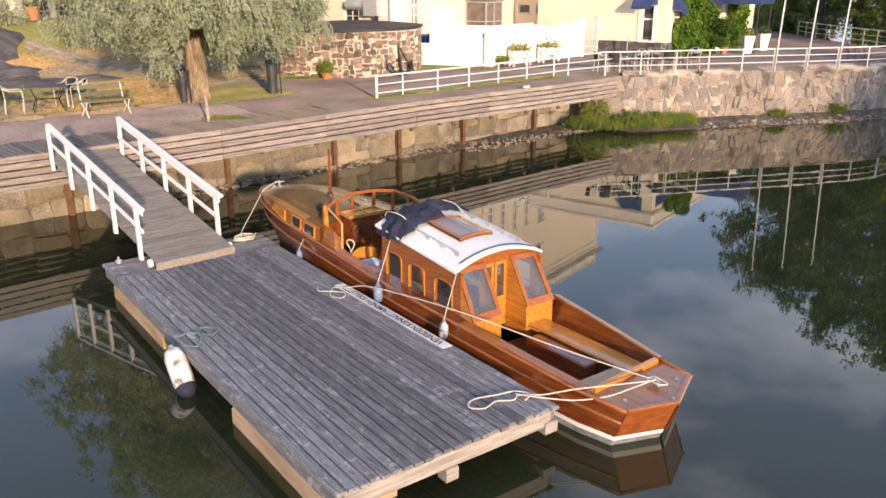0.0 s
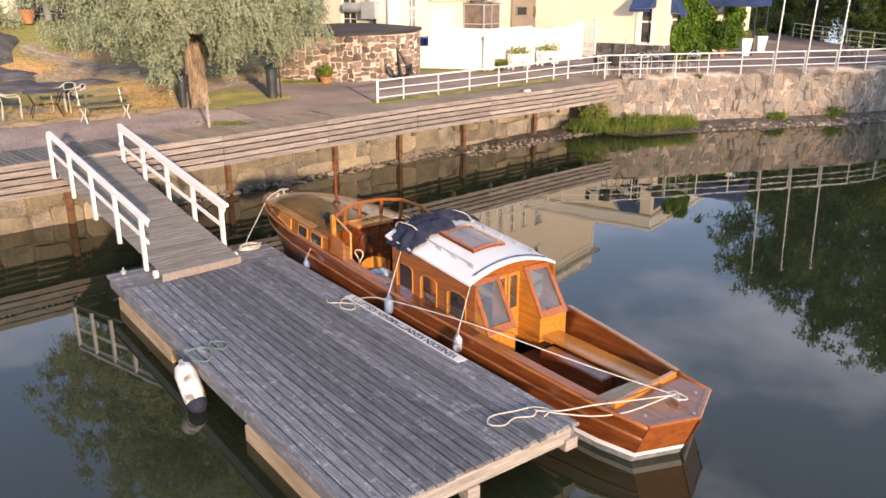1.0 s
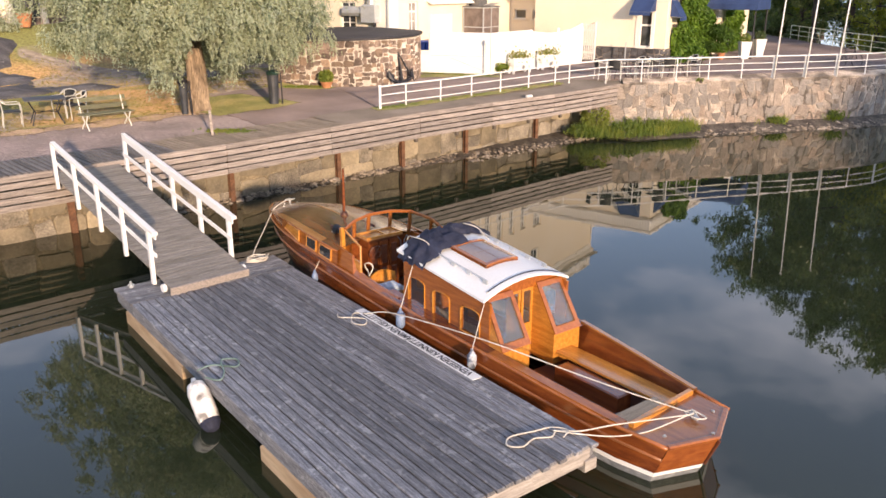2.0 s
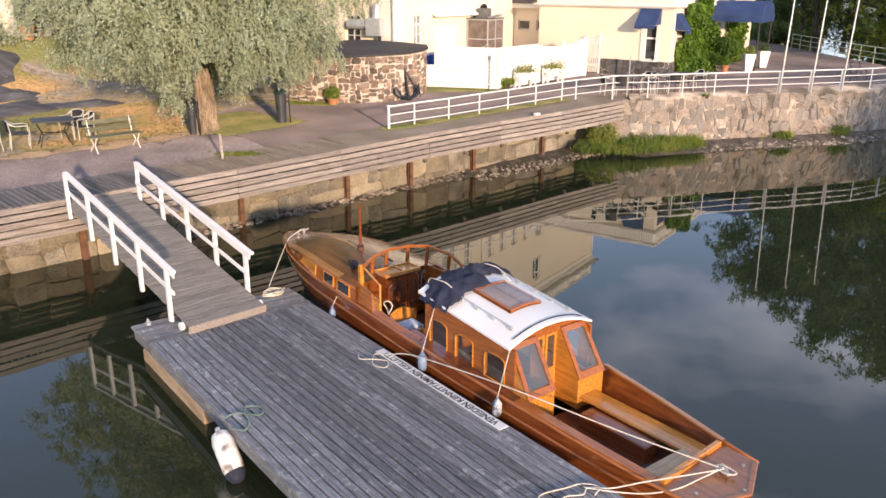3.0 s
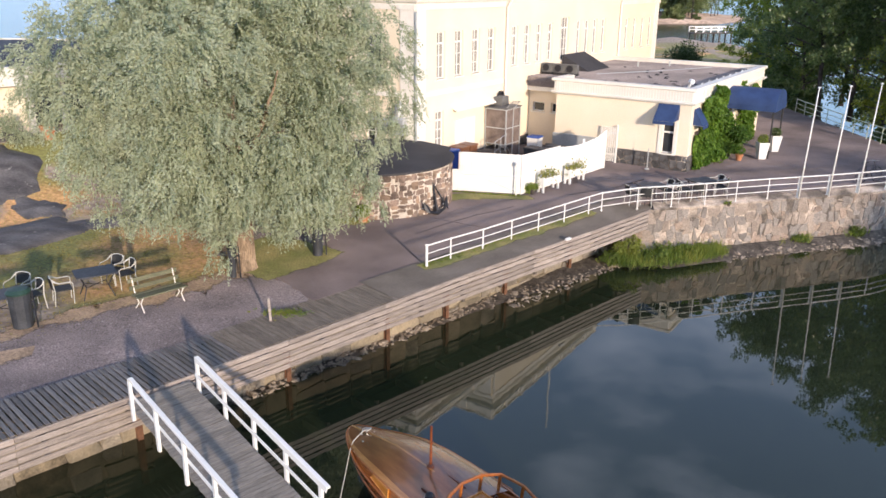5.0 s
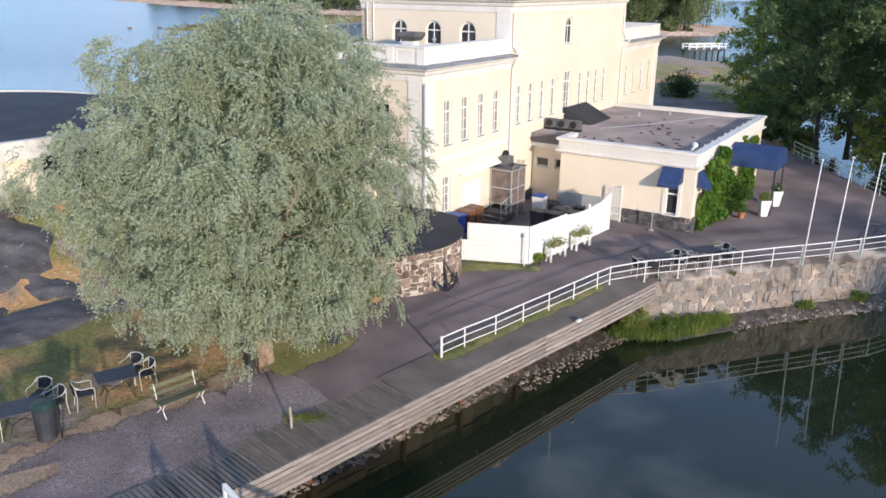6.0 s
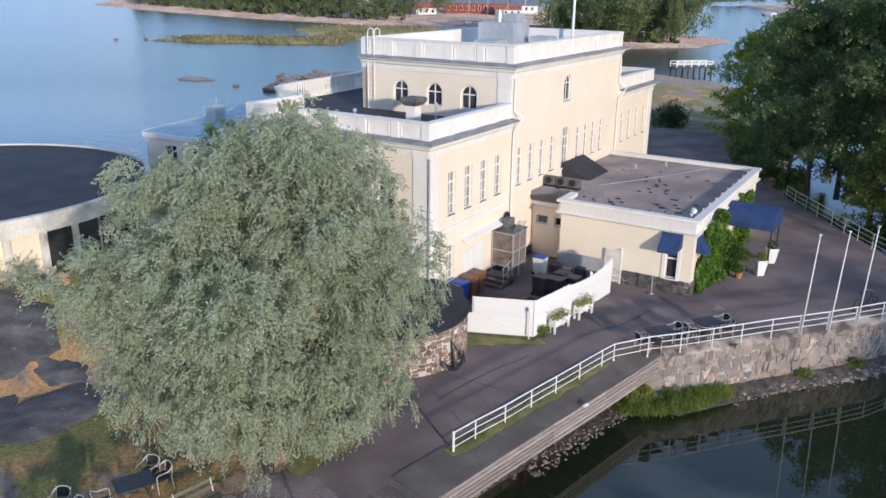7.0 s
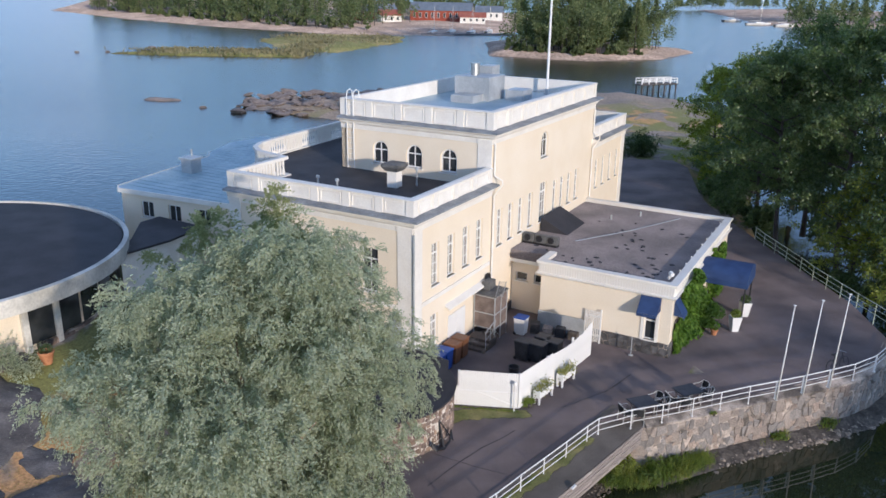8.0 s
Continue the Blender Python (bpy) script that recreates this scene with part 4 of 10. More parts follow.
# ---- villa ----
HM = pose(-2.3, 36.3, 0, 0, 0, 54)
villa = thing("villa", "cream plastered villa with white cornices and flat roofs", "house", HM)
EAST, SOUTH = Matrix.Identity(4), pose(0, 0, 0, 0, 0, -90)
up_low = [(u - 0.34, u + 0.34, 6.45, 8.5) for u in (1.95, 3.45, 4.95, 6.4)]
low_low = [(u - 0.34, u + 0.34, 3.3, 5.0) for u in (1.9, 6.6)]
up_tw = [(u - 0.32, u + 0.32, 6.5, 8.5) for u in (8.75, 10.1, 11.45, 12.8, 16.5, 17.7, 18.9, 20.2)] + [(14.1, 15.15, 6.4, 8.75)]
up_rw = [(u - 0.3, u + 0.3, 6.4, 8.4) for u in (24.15, 25.6, 27.1, 28.6)]
arch_e = [(14.0, 15.0, 10.25, 11.75, 1)]
part("wall", wall_mesh(0, 7.6, 1.9, 9.75, 0.4, up_low + low_low), M_YELLOW, villa, "cream plaster wall")
part("wall", wall_mesh(7.6, 22.85, 1.9, 12.55, 0.4, up_tw + arch_e), M_YELLOW, villa, "cream plaster wall")
part("wall", wall_mesh(22.85, 30, 1.9, 9.75, 0.4, up_rw), M_YELLOW, villa, "cream plaster wall")
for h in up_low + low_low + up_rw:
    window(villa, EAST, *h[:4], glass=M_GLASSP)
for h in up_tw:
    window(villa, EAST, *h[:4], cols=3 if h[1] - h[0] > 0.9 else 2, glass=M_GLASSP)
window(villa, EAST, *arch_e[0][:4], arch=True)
# south wall of the low part, south wall of the upper part
sw = [(-v - 0.45, -v + 0.45, 6.3, 8.4) for v in (2.3, 4.9, 7.5)]
sl = [(-v - 0.45, -v + 0.45, 3.2, 5.0) for v in (2.3, 4.9, 7.5)]
part("wall", wall_mesh(-10.6, -0.4, 1.9, 9.75, 0.4, sw + sl), M_YELLOW, villa, "cream plaster wall", at=SOUTH)
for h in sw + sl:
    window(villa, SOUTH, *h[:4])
ST = pose(7.6, 0, 0, 0, 0, -90)
arch_s = [(-v - 0.49, -v + 0.49, 10.35, 11.6, 1) for v in (6.75, 4.6, 2.5)]
part("wall", wall_mesh(-9.3, -0.4, 9.7, 12.55, 0.35, arch_s), M_YELLOW, villa, "cream plaster wall", at=ST)
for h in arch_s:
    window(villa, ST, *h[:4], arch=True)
# back and north walls close the house
part("wall", Mesh().box((7.6, 8.95, 1.9), (22.85, 9.3, 12.55)).box((22.50, 0.4, 9.7), (22.85, 8.95, 12.55)), M_YELLOW, villa)
part("wall", Mesh().box((29.6, 0.4, 1.9), (30, 10.2, 9.75)).box((22.85, 9.8, 1.9), (29.6, 10.2, 9.75)), M_YELLOW, villa)

TERR = [(4.1, 10.6), (4.3, 11.6), (4.6, 12.8), (5.4, 13.8), (6.4, 14.3), (7.8, 14.5), (16.5, 15.0), (22.85, 15.0), (22.85, 9.3)]
# roofs
part("roof", Mesh().prism([(0.3, 0.3), (7.6, 0.3), (7.6, 9.4), (22.65, 9.4), (22.65, 14.8), (16.5, 14.8), (7.8, 14.3), (6.4, 14.1), (5.5, 13.6), (4.8, 12.7), (4.3, 10.4), (0.3, 10.4)], 9.5, 9.88), M_ROOF, villa, "black felt flat roof")
part("roof", Mesh().prism([(22.75, 0.3), (29.7, 0.3), (29.7, 9.9), (22.75, 9.9)], 9.5, 9.88), M_ROOF, villa, "black felt flat roof")
part("roof", Mesh().prism([(7.9, 0.3), (22.55, 0.3), (22.55, 9.0), (7.9, 9.0)], 12.4, 12.85), M_COPPER, villa, "pale blue-grey sheet metal roof")
# cornices and parapets
CPROF = [(-0.1, -0.55), (0.05, -0.55), (0.07, -0.30), (0.16, -0.22), (0.20, -0.10), (0.42, -0.02), (0.44, 0.10), (-0.1, 0.16)]
part("cornice", cornice(Mesh(), [(0, 10.6), (0, 0), (7.62, 0)], 10.0, CPROF), M_WHITEW, villa, "white moulded cornice")
part("cornice", cornice(Mesh(), [(22.83, 0), (30, 0), (30, 10.2)], 9.85, CPROF), M_WHITEW, villa, "white moulded cornice")
part("cornice", cornice(Mesh(), [(7.6, 9.3), (7.6, 0), (22.85, 0), (22.85, 9.3)], 12.65, CPROF), M_WHITEW, villa, "white moulded cornice")

FPROF = [(0.0, 0.125), (0.425, 0.085), (0.46, 0.03), (0.475, 0.03), (0.445, 0.112), (0.0, 0.165)]
for line_, zc in (([(0, 10.6), (0, 0), (7.62, 0)], 10.0), ([(22.83, 0), (30, 0), (30, 10.2)], 9.85), ([(7.6, 9.3), (7.6, 0), (22.85, 0), (22.85, 9.3)], 12.65)):
    part("flashing", cornice(Mesh(), line_, zc, FPROF), M_FLASH, villa, "grey sheet metal on top of the cornice")


def parapet(pts, z0, z1, post=1.9):
    """A white parapet: a low wall with sunk panels between piers, and a coping."""
    me = cornice(Mesh(), pts, z0, [(-0.26, 0), (-0.02, 0), (-0.02, z1 - z0 - 0.1), (-0.26, z1 - z0 - 0.1)])
    part("parapet", me, M_WHITEW, villa, "white parapet wall")
    part("coping", cornice(Mesh(), pts, z1 - 0.1, [(-0.30, 0), (0.07, 0), (0.08, 0.06), (-0.14, 0.10), (-0.30, 0.08)]), M_WHITEW, villa, "white parapet coping")
    for i in range(len(pts) - 1):
        a, b = Vector(pts[i]), Vector(pts[i + 1])
        ln = (b - a).length
        yaw = math.degrees(math.atan2(b.y - a.y, b.x - a.x))
        n = max(1, round(ln / post))
        if ln < 1.2:
            continue
        for k_ in range(n + 1):
            x = min(ln - 0.16, max(0.16, ln * k_ / n))
            part("pier", Mesh().soft((-0.2, -0.055, 0), (0.2, 0.0, z1 - z0 - 0.11), 0.012), M_WHITEW, villa, at=pose(a.x, a.y, z0, 0, 0, yaw) @ pose(x, 0.018, 0))
            if k_ < n:
                w0, w1 = x + 0.3, ln * (k_ + 1) / n - 0.3
                fr = Mesh()
                h = z1 - z0 - 0.1
                for q in ((w0, 0.10, w1, 0.16), (w0, h - 0.16, w1, h - 0.10), (w0, 0.16, w0 + 0.06, h - 0.16), (w1 - 0.06, 0.16, w1, h - 0.16)):
                    fr.box((q[0], -0.02, q[1]), (q[2], 0.02, q[3]))
                part("panel_moulding", fr, M_WHITEW, villa, at=pose(a.x, a.y, z0, 0, 0, yaw) @ pose(0, 0.005, 0))


parapet([(0, 10.6), (0, 0), (7.6, 0)], 10.1, 10.95)
parapet([(22.85, 0), (30, 0), (30, 10.2), (22.85, 10.2)], 9.95, 10.85)
parapet([(7.6, 9.3), (7.6, 0), (22.85, 0), (22.85, 9.3), (7.6, 9.3)], 12.75, 13.74)
# curved terrace balustrade
rail = cornice(Mesh(), list(reversed(TERR[:-1])) + [(0, 10.6)], 10.75, [(-0.22, 0), (0.06, 0), (0.06, 0.16), (-0.22, 0.16)])
part("balustrade_rail", rail, M_WHITEW, villa, "white balustrade rail")
part("balustrade_base", cornice(Mesh(), list(reversed(TERR[:-1])) + [(0, 10.6)], 9.2, [(-0.30, 0), (0.0, 0), (0.14, 0.45), (0.14, 0.7), (-0.30, 0.75)]), M_WHITEW, villa, "white terrace edge")
tl, tat = polyline([(0, 10.6)] + TERR[:-1])
bal = Mesh().lathe([(0.05, 0), (0.085, 0.1), (0.045, 0.35), (0.07, 0.6), (0.06, 0.8)], 6).data("baluster", M_WHITEW)
sdist = 0.3
while sdist < tl - 6:
    (x, y), nn = tat(sdist)
    if int(sdist / 1.6) % 2 == 0:
        part("baluster", bal, None, villa, at=pose(x + nn[0] * 0.08, y + nn[1] * 0.08, 9.95))
    else:
        part("pier", Mesh().box((-0.09, -0.1, 0), (0.09, 0.1, 0.82)), M_WHITEW, villa, at=pose(x + nn[0] * 0.08, y + nn[1] * 0.08, 9.94, 0, 0, math.degrees(math.atan2(nn[1], nn[0])) + 90))
    sdist += 0.23
part("wall", cornice(Mesh(), list(reversed(TERR[:-1])) + [(0, 10.6)], 1.9, [(-0.4, 0), (0.0, 0), (0.0, 7.4), (-0.4, 7.4)]), M_YELLOW, villa)
# corner pilasters, string course, base, downpipes
for m_, x0, x1, z1 in ((EAST, 0.0, 0.7, 9.45), (SOUTH, -0.78, -0.02, 9.45), (SOUTH, -10.6, -9.9, 9.45), (ST, -0.8, -0.02, 12.1), (EAST, 29.3, 30.0, 9.3)):
    zb = 9.9 if m_ is ST else 2.7
    part("pilaster", Mesh().box((x0, -0.05, zb), (x1, 0.03, z1)).box((x0 - 0.04, -0.10, z1), (x1 + 0.04, 0.03, z1 + 0.22)).box((x0 - 0.03, -0.08, zb), (x1 + 0.03, 0.03, zb + 0.2)), M_WHITEW, villa, "white corner pilaster", at=m_)
part("string_course", Mesh().box((0.72, -0.06, 5.75), (7.6, 0.03, 5.95)), M_WHITEW, villa)
part("string_course", Mesh().box((-9.88, -0.06, 5.75), (-0.8, 0.03, 5.95)), M_WHITEW, villa, at=SOUTH)
part("plinth", Mesh().box((-0.03, -0.06, 1.9), (30.03, 0.03, 2.7)), M_PLINTH, villa, "grey stone plinth")
part("plinth", Mesh().box((-10.6, -0.06, 1.9), (0.06, 0.03, 2.7)), M_PLINTH, villa, at=SOUTH)
for u, zt in ((7.72, 12.1), (22.70, 12.1)):
    part("downpipe", Mesh().tube([(u, -0.10, zt), (u, -0.10, 10.5), (u + 0.15, -0.5, 10.25), (u + 0.15, -0.5, 10.05), (u, -0.12, 9.45), (u, -0.12, 2.4)], 0.05, 8), M_WHITEW, villa, "white zinc downpipe")
part("downpipe", Mesh().tube([(-0.09, -0.09, 9.4), (-0.09, -0.09, 2.2)], 0.05, 8), M_GREYM, villa, "grey zinc downpipe")
# roof fittings
vh = part("roof_vent", Mesh().box((4.9, 4.0, 9.85), (5.45, 4.55, 10.75)), M_WHITEW, villa, "white roof vent shaft")
part("vent_hood", Mesh().loft([[(5.175 + q * a, 4.275 + q * b, z) for a, b in ((-1, -1), (1, -1), (1, 1), (-1, 1))] for q, z in ((0.34, 10.72), (0.50, 10.95), (0.50, 11.1), (0.36, 11.14), (0.05, 11.15))], close=True), M_ACG, vh, "dark grey sheet metal hood")
for u, v, h in ((5.9, 3.4, 0.85), (1.6, 5.2, 0.9), (3.2, 7.6, 0.45)):
    part("vent_pipe", Mesh().tube([(u, v, 9.88), (u, v, 9.88 + h)], 0.05, 8).lathe([(0.11, 0), (0.09, 0.10), (0.02, 0.14)], 8, pose(u, v, 9.88 + h)), M_GREYM, villa, "grey roof vent pipe")
part("vent_house", Mesh().soft((16.4, 4.6, 12.8), (18.6, 7.0, 14.3), 0.05).box((15.0, 5.0, 12.8), (16.4, 6.5, 13.3)), M_GREYM, villa, "grey sheet metal ventilation housing")
part("vent_duct", Mesh().soft((17.7, 2.9, 12.8), (19.1, 4.1, 13.5), 0.04).soft((18.8, 5.6, 14.1), (19.9, 6.5, 14.75), 0.03), M_GREYM, villa, "grey ventilation duct")
part("vent_pipe", Mesh().tube([(17.6, 6.2, 14.2), (17.6, 6.2, 15.0)], 0.28, 14), M_ALU, villa, "shiny round roof vent")
lad = Mesh()
for dv in (-0.22, 0.22):
    lad.tube([(7.45, 8.6 + dv, 9.9), (7.45, 8.6 + dv, 13.8), (7.52, 8.6 + dv, 14.1), (7.75, 8.6 + dv, 14.2), (7.98, 8.6 + dv, 14.1), (8.0, 8.6 + dv, 13.0)], 0.03, 6)
for z in np.arange(10.1, 13.8, 0.3):
    lad.tube([(7.45, 8.38, float(z)), (7.45, 8.82, float(z))], 0.015, 5)
part("roof_ladder", lad, M_WHITE, villa, "white steel roof ladder")
pole_v = thing("roof_flagpole", "tall white flagpole standing on the villa roof", "flagpole", HM @ pose(21.8, 3.0, 12.85))
part("pole", Mesh().tube([(0, 0, -0.02), (0, 0, 9.5)], [0.09, 0.05], 10), M_WHITE, pole_v)
part("foot", Mesh().lathe([(0.2, -0.01), (0.2, 0.05), (0.11, 0.12), (0.11, 0.35)], 10), M_GREYM, pole_v)

# ---- west block with pale sheet roof ----
west = thing("west_block", "low cream wing with pale blue sheet metal roof by the sea", "house", HM)
WP = [(3.5, 23.2), (4.6, 11.0), (21.0, 11.0), (21.4, 27.6), (18.0, 27.9), (14.3, 26.4), (13.2, 25.4), (3.9, 23.7)]
part("roof", Mesh().prism([(x, y) for x, y in WP], 7.5, 7.62), M_COPPER, west, "pale blue sheet metal roof")
seam = Mesh()
for q in np.arange(4.4, 21, 0.62):
    yb = lerp(23.6, 25.2, (q - 4) / 9) if q < 13 else 26.2
    seam.box((float(q), 11.2, 7.62), (float(q) + 0.03, yb, 7.655))
part("roof_seam", seam, M_COPPER, west)
wl = math.dist(WP[0], WP[1])
WW = pose(WP[0][0], WP[0][1], 0, 0, 0, math.degrees(math.atan2(WP[1][1] - WP[0][1], WP[1][0] - WP[0][0]))) @ pose(0.1, 0.12, 0)
wh = [(x, x + 0.95, 6.0, 7.0) for x in (1.5, 3.6, 5.8, 8.4)]
part("wall", wall_mesh(0, wl - 0.2, 0.6, 7.5, 0.3, wh), M_YELLOW, west, "cream plaster wall", at=WW)
for h in wh:
    window(west, WW, *h, cols=2, rows_=1)
part("wall", Mesh().prism([(3.75, 23.2), (13.4, 25.1), (14.6, 26.1), (18.0, 27.6), (21.2, 27.3), (21.2, 26.9), (18.0, 27.2), (14.8, 25.7), (13.5, 24.7), (3.8, 22.8)], 0.6, 7.5), M_YELLOW, west)
part("fascia", cornice(Mesh(), list(reversed(WP[:2])) + [WP[7], WP[6], WP[5]], 7.38, [(-0.05, 0), (0.05, 0), (0.05, 0.27), (-0.05, 0.27)]), M_WHITEW, west)
part("chimney", Mesh().soft((8.6, 22.3, 7.6), (9.5, 23.2, 8.5), 0.04).box((8.5, 22.2, 8.5), (9.6, 23.3, 8.62)).tube([(9.2, 22.8, 8.6), (9.2, 22.8, 9.1)], 0.06, 6), M_GREYM, west, "grey chimney")

# ---- round hall with a black roof ----
rot = thing("round_hall", "round pavilion with black felt roof and white eaves", "pavilion", pose(-26, 43, 0))
part("roof", Mesh().lathe([(9.45, 6.75), (9.3, 6.92), (5.0, 7.02), (0.1, 7.1)], 72), M_ROOF, rot, "black felt roof")
part("fascia", Mesh().loft([[(r * math.cos(a), r * math.sin(a), z) for r, z in ((9.4, 6.2), (9.62, 6.2), (9.66, 6.98), (9.42, 7.0))] for a in np.linspace(0, 2 * math.pi, 73)], close=True), M_WHITEO, rot, "white round eaves")
part("wall", Mesh().loft([[(r * math.cos(a), r * math.sin(a), z) for r, z in ((8.6, 1.0), (8.8, 1.0), (8.8, 6.3), (8.6, 6.3))] for a in np.linspace(0, 2 * math.pi, 73)], close=True), M_YELLOW, rot, "pale wall")
colm = Mesh().box((-0.14, -0.10, 3.0), (0.14, 0.10, 6.2)).data("pillar", M_WHITEO)
gl = Mesh().box((-0.66, -0.03, 4.3), (0.66, 0.03, 6.1)).data("pane", M_GLASS)
for q in range(36):
    a = 2 * math.pi * q / 36
    if q not in (0, 1, 34, 35):
        part("pillar", colm, None, rot, at=pose(8.92 * math.cos(a), 8.92 * math.sin(a), 0, 0, 0, 90 + q * 10))
    if q not in (0, 32, 33, 34, 35):
        continue
    a += math.pi / 36
    part("pane", gl, None, rot, at=pose(8.84 * math.cos(a), 8.84 * math.sin(a), 0, 0, 0, 95 + q * 10))
stone_wall("hall_plinth", polyline([(-26 + 8.98 * math.cos(radians(a)), 43 + 8.98 * math.sin(radians(a))) for a in range(-37, 1, 4)]), 2.2, 4.25, 0.36, M_STORE, M_MORTARD,
           "old grey-brown rubble wall under the round hall", "stone wall", 0.03, 0.0, seed=33, joint=0.018, aspect=1.2, squared=True)
link = thing("link_roof", "flat black roofed passage between hall and wing", "passage", HM)
part("roof", Mesh().prism([(1.9, 19.6), (-0.4, 17.6), (-2.9, 15.9), (0.4, 15.6), (3.2, 16.0), (3.3, 19.6)], 6.3, 6.42), M_ROOF, link, "black felt roof")
part("wall", Mesh().prism([(2.1, 19.3), (-0.2, 17.4), (-2.5, 16.0), (0.5, 15.8), (3.0, 16.2), (3.1, 19.3)], 1.4, 6.3), M_WHITEW, link)

# ---- annex ----
annex = thing("annex", "cream single-storey annex with white fluted eaves and flat roof", "house", HM)
AW = pose(8.80, 0, 0, 0, 0, -90)
aw_hole = [(8.10, 8.68, 2.96, 4.95)]
part("wall", wall_mesh(2.5, 9.4, 2.0, 5.35, 0.35, aw_hole), M_YELLOW, annex, "cream plaster wall", at=AW)
window(annex, AW, *aw_hole[0], cols=1, rows_=2)
part("window_surround", Mesh().box((7.94, -0.045, 2.90), (8.10, 0.02, 5.0)).box((8.68, -0.045, 2.90), (8.84, 0.02, 5.0)), M_WHITEW, annex, at=AW)
AE = pose(0, -9.4, 0)
e_holes = [(10.6, 11.6, 3.2, 4.75), (14.6, 15.9, 2.2, 4.5), (18.5, 19.6, 3.2, 4.75)]
part("wall", wall_mesh(9.15, 22.4, 2.0, 5.35, 0.35, e_holes), M_YELLOW, annex, at=AE)
for h in e_holes:
    window(annex, AE, *h, cols=2, rows_=3)
part("wall", Mesh().box((22.05, -9.05, 2.0), (22.4, -0.02, 5.35)), M_YELLOW, annex)
part("wall", wall_mesh(0.0, 2.5, 2.0, 5.15, 0.3, [(0.25, 0.95, 4.0, 4.5), (1.35, 1.95, 4.0, 4.5)]), M_YELLOW, annex, at=pose(10.6, 0, 0, 0, 0, -90))
window(annex, pose(10.6, 0, 0, 0, 0, -90), 0.25, 0.95, 4.0, 4.5, cols=1, rows_=1)
window(annex, pose(10.6, 0, 0, 0, 0, -90), 1.35, 1.95, 4.0, 4.5, cols=1, rows_=1)
part("wall", Mesh().box((8.81, -2.85, 2.0), (10.9, -2.5, 5.35)), M_YELLOW, annex)
part("roof", Mesh().prism([(8.85, -9.35), (22.3, -9.35), (22.3, -0.03), (10.3, -0.03), (10.3, -2.4), (8.85, -2.4)], 5.35, 5.86), M_ROOFG, annex, "grey-brown gravelled felt roof")
EAVE = [(10.5, -2.42), (8.80, -2.42), (8.80, -9.4), (22.4, -9.4), (22.4, -0.02)]
part("eave_moulding", cornice(Mesh(), EAVE, 5.3, [(-0.1, 0), (0.10, 0), (0.19, 0.09), (0.19, 0.14), (0.05, 0.16), (0.05, 0.60), (0.16, 0.66), (0.16, 0.78), (-0.25, 0.78)]), M_WHITEW, annex, "white eaves moulding")
# fluted boards of the eaves
flute = Mesh().soft((-0.045, -0.035, 0), (0.045, 0.0, 0.46), 0.01).data("eaves_board", M_WHITEW)
el, eat = polyline([EAVE[1], EAVE[2], EAVE[3]])
sdist = 0.08
while sdist < el:
    (x, y), nn = eat(sdist)
    part("eaves_board", flute, None, annex, at=pose(x + nn[0] * 0.05, y + nn[1] * 0.05, 5.46, 0, 0, math.degrees(math.atan2(nn[1], nn[0])) + 90))
    sdist += 0.135
part("link_eave", Mesh().box((10.35, -2.5, 5.12), (10.95, 0.0, 5.42)), M_WHITEW, annex)
part("roof_hatch", Mesh().add([(14.3, -0.1, 5.86), (17.3, -0.1, 5.86), (17.3, -1.8, 5.86), (14.3, -1.8, 5.86), (14.3, -0.1, 6.7), (17.3, -0.1, 6.7)], [(0, 1, 5, 4), (4, 5, 2, 3), (0, 4, 3), (1, 2, 5), (3, 2, 1, 0)]), M_ROOF, annex, "dark sloping roof light")
for x, y in ((9.6, -8.9), (9.75, -8.80)):
    part("roof_lamp", Mesh().lathe([(0.04, 0), (0.04, 0.2), (0.12, 0.26), (0.10, 0.4), (0.02, 0.44)], 10, pose(x, y, 6.0, 25, 0, 0)), M_WHITE, annex, "small white roof lamp")
lit = Mesh()                                       # leaves and grit swept together on the roof
rl_ = random.Random(44)
for q in range(70):
    u, v = 9.6 + 9.5 * rl_.random() ** 1.9, -1.0 - 7.5 * rl_.random() ** 1.2
    if u < 10.6 and v > -2.6:
        continue
    lit.lathe([(rl_.uniform(0.05, 0.2), 0), (0.05, 0.04), (0.01, 0.05)], 6, pose(u, v, 5.86, 0, 0, rl_.uniform(0, 90)) @ Matrix.Diagonal((rl_.uniform(0.6, 1.8), 1, 1, 1)))
tagged(part("gravel_litter", lit, M_ROOF, annex, "dark leaf litter on the roof"), kind="stuff")
for q in range(9):
    part("roof_stud", Mesh().lathe([(0.03, 0), (0.03, 0.16), (0.06, 0.18), (0.02, 0.22)], 7, pose(11.0 + q * 1.25, -9.1, 5.9)), M_WHITEW, annex, "small white stud behind the eaves")
for u in (18.9, 20.6):
    part("vent_pipe", Mesh().tube([(u, -2.2 - (u - 18) * 0.8, 5.86), (u, -2.2 - (u - 18) * 0.8, 6.15)], 0.06, 8), M_GREYM, annex, "short grey vent pipe")
part("roof_cable", Mesh().tube([(13.5, -2.6, 5.865), (17, -4.6, 5.865), (21.4, -6.6, 5.865)], 0.03, 4), M_GREYM, annex, "pale roof joint")


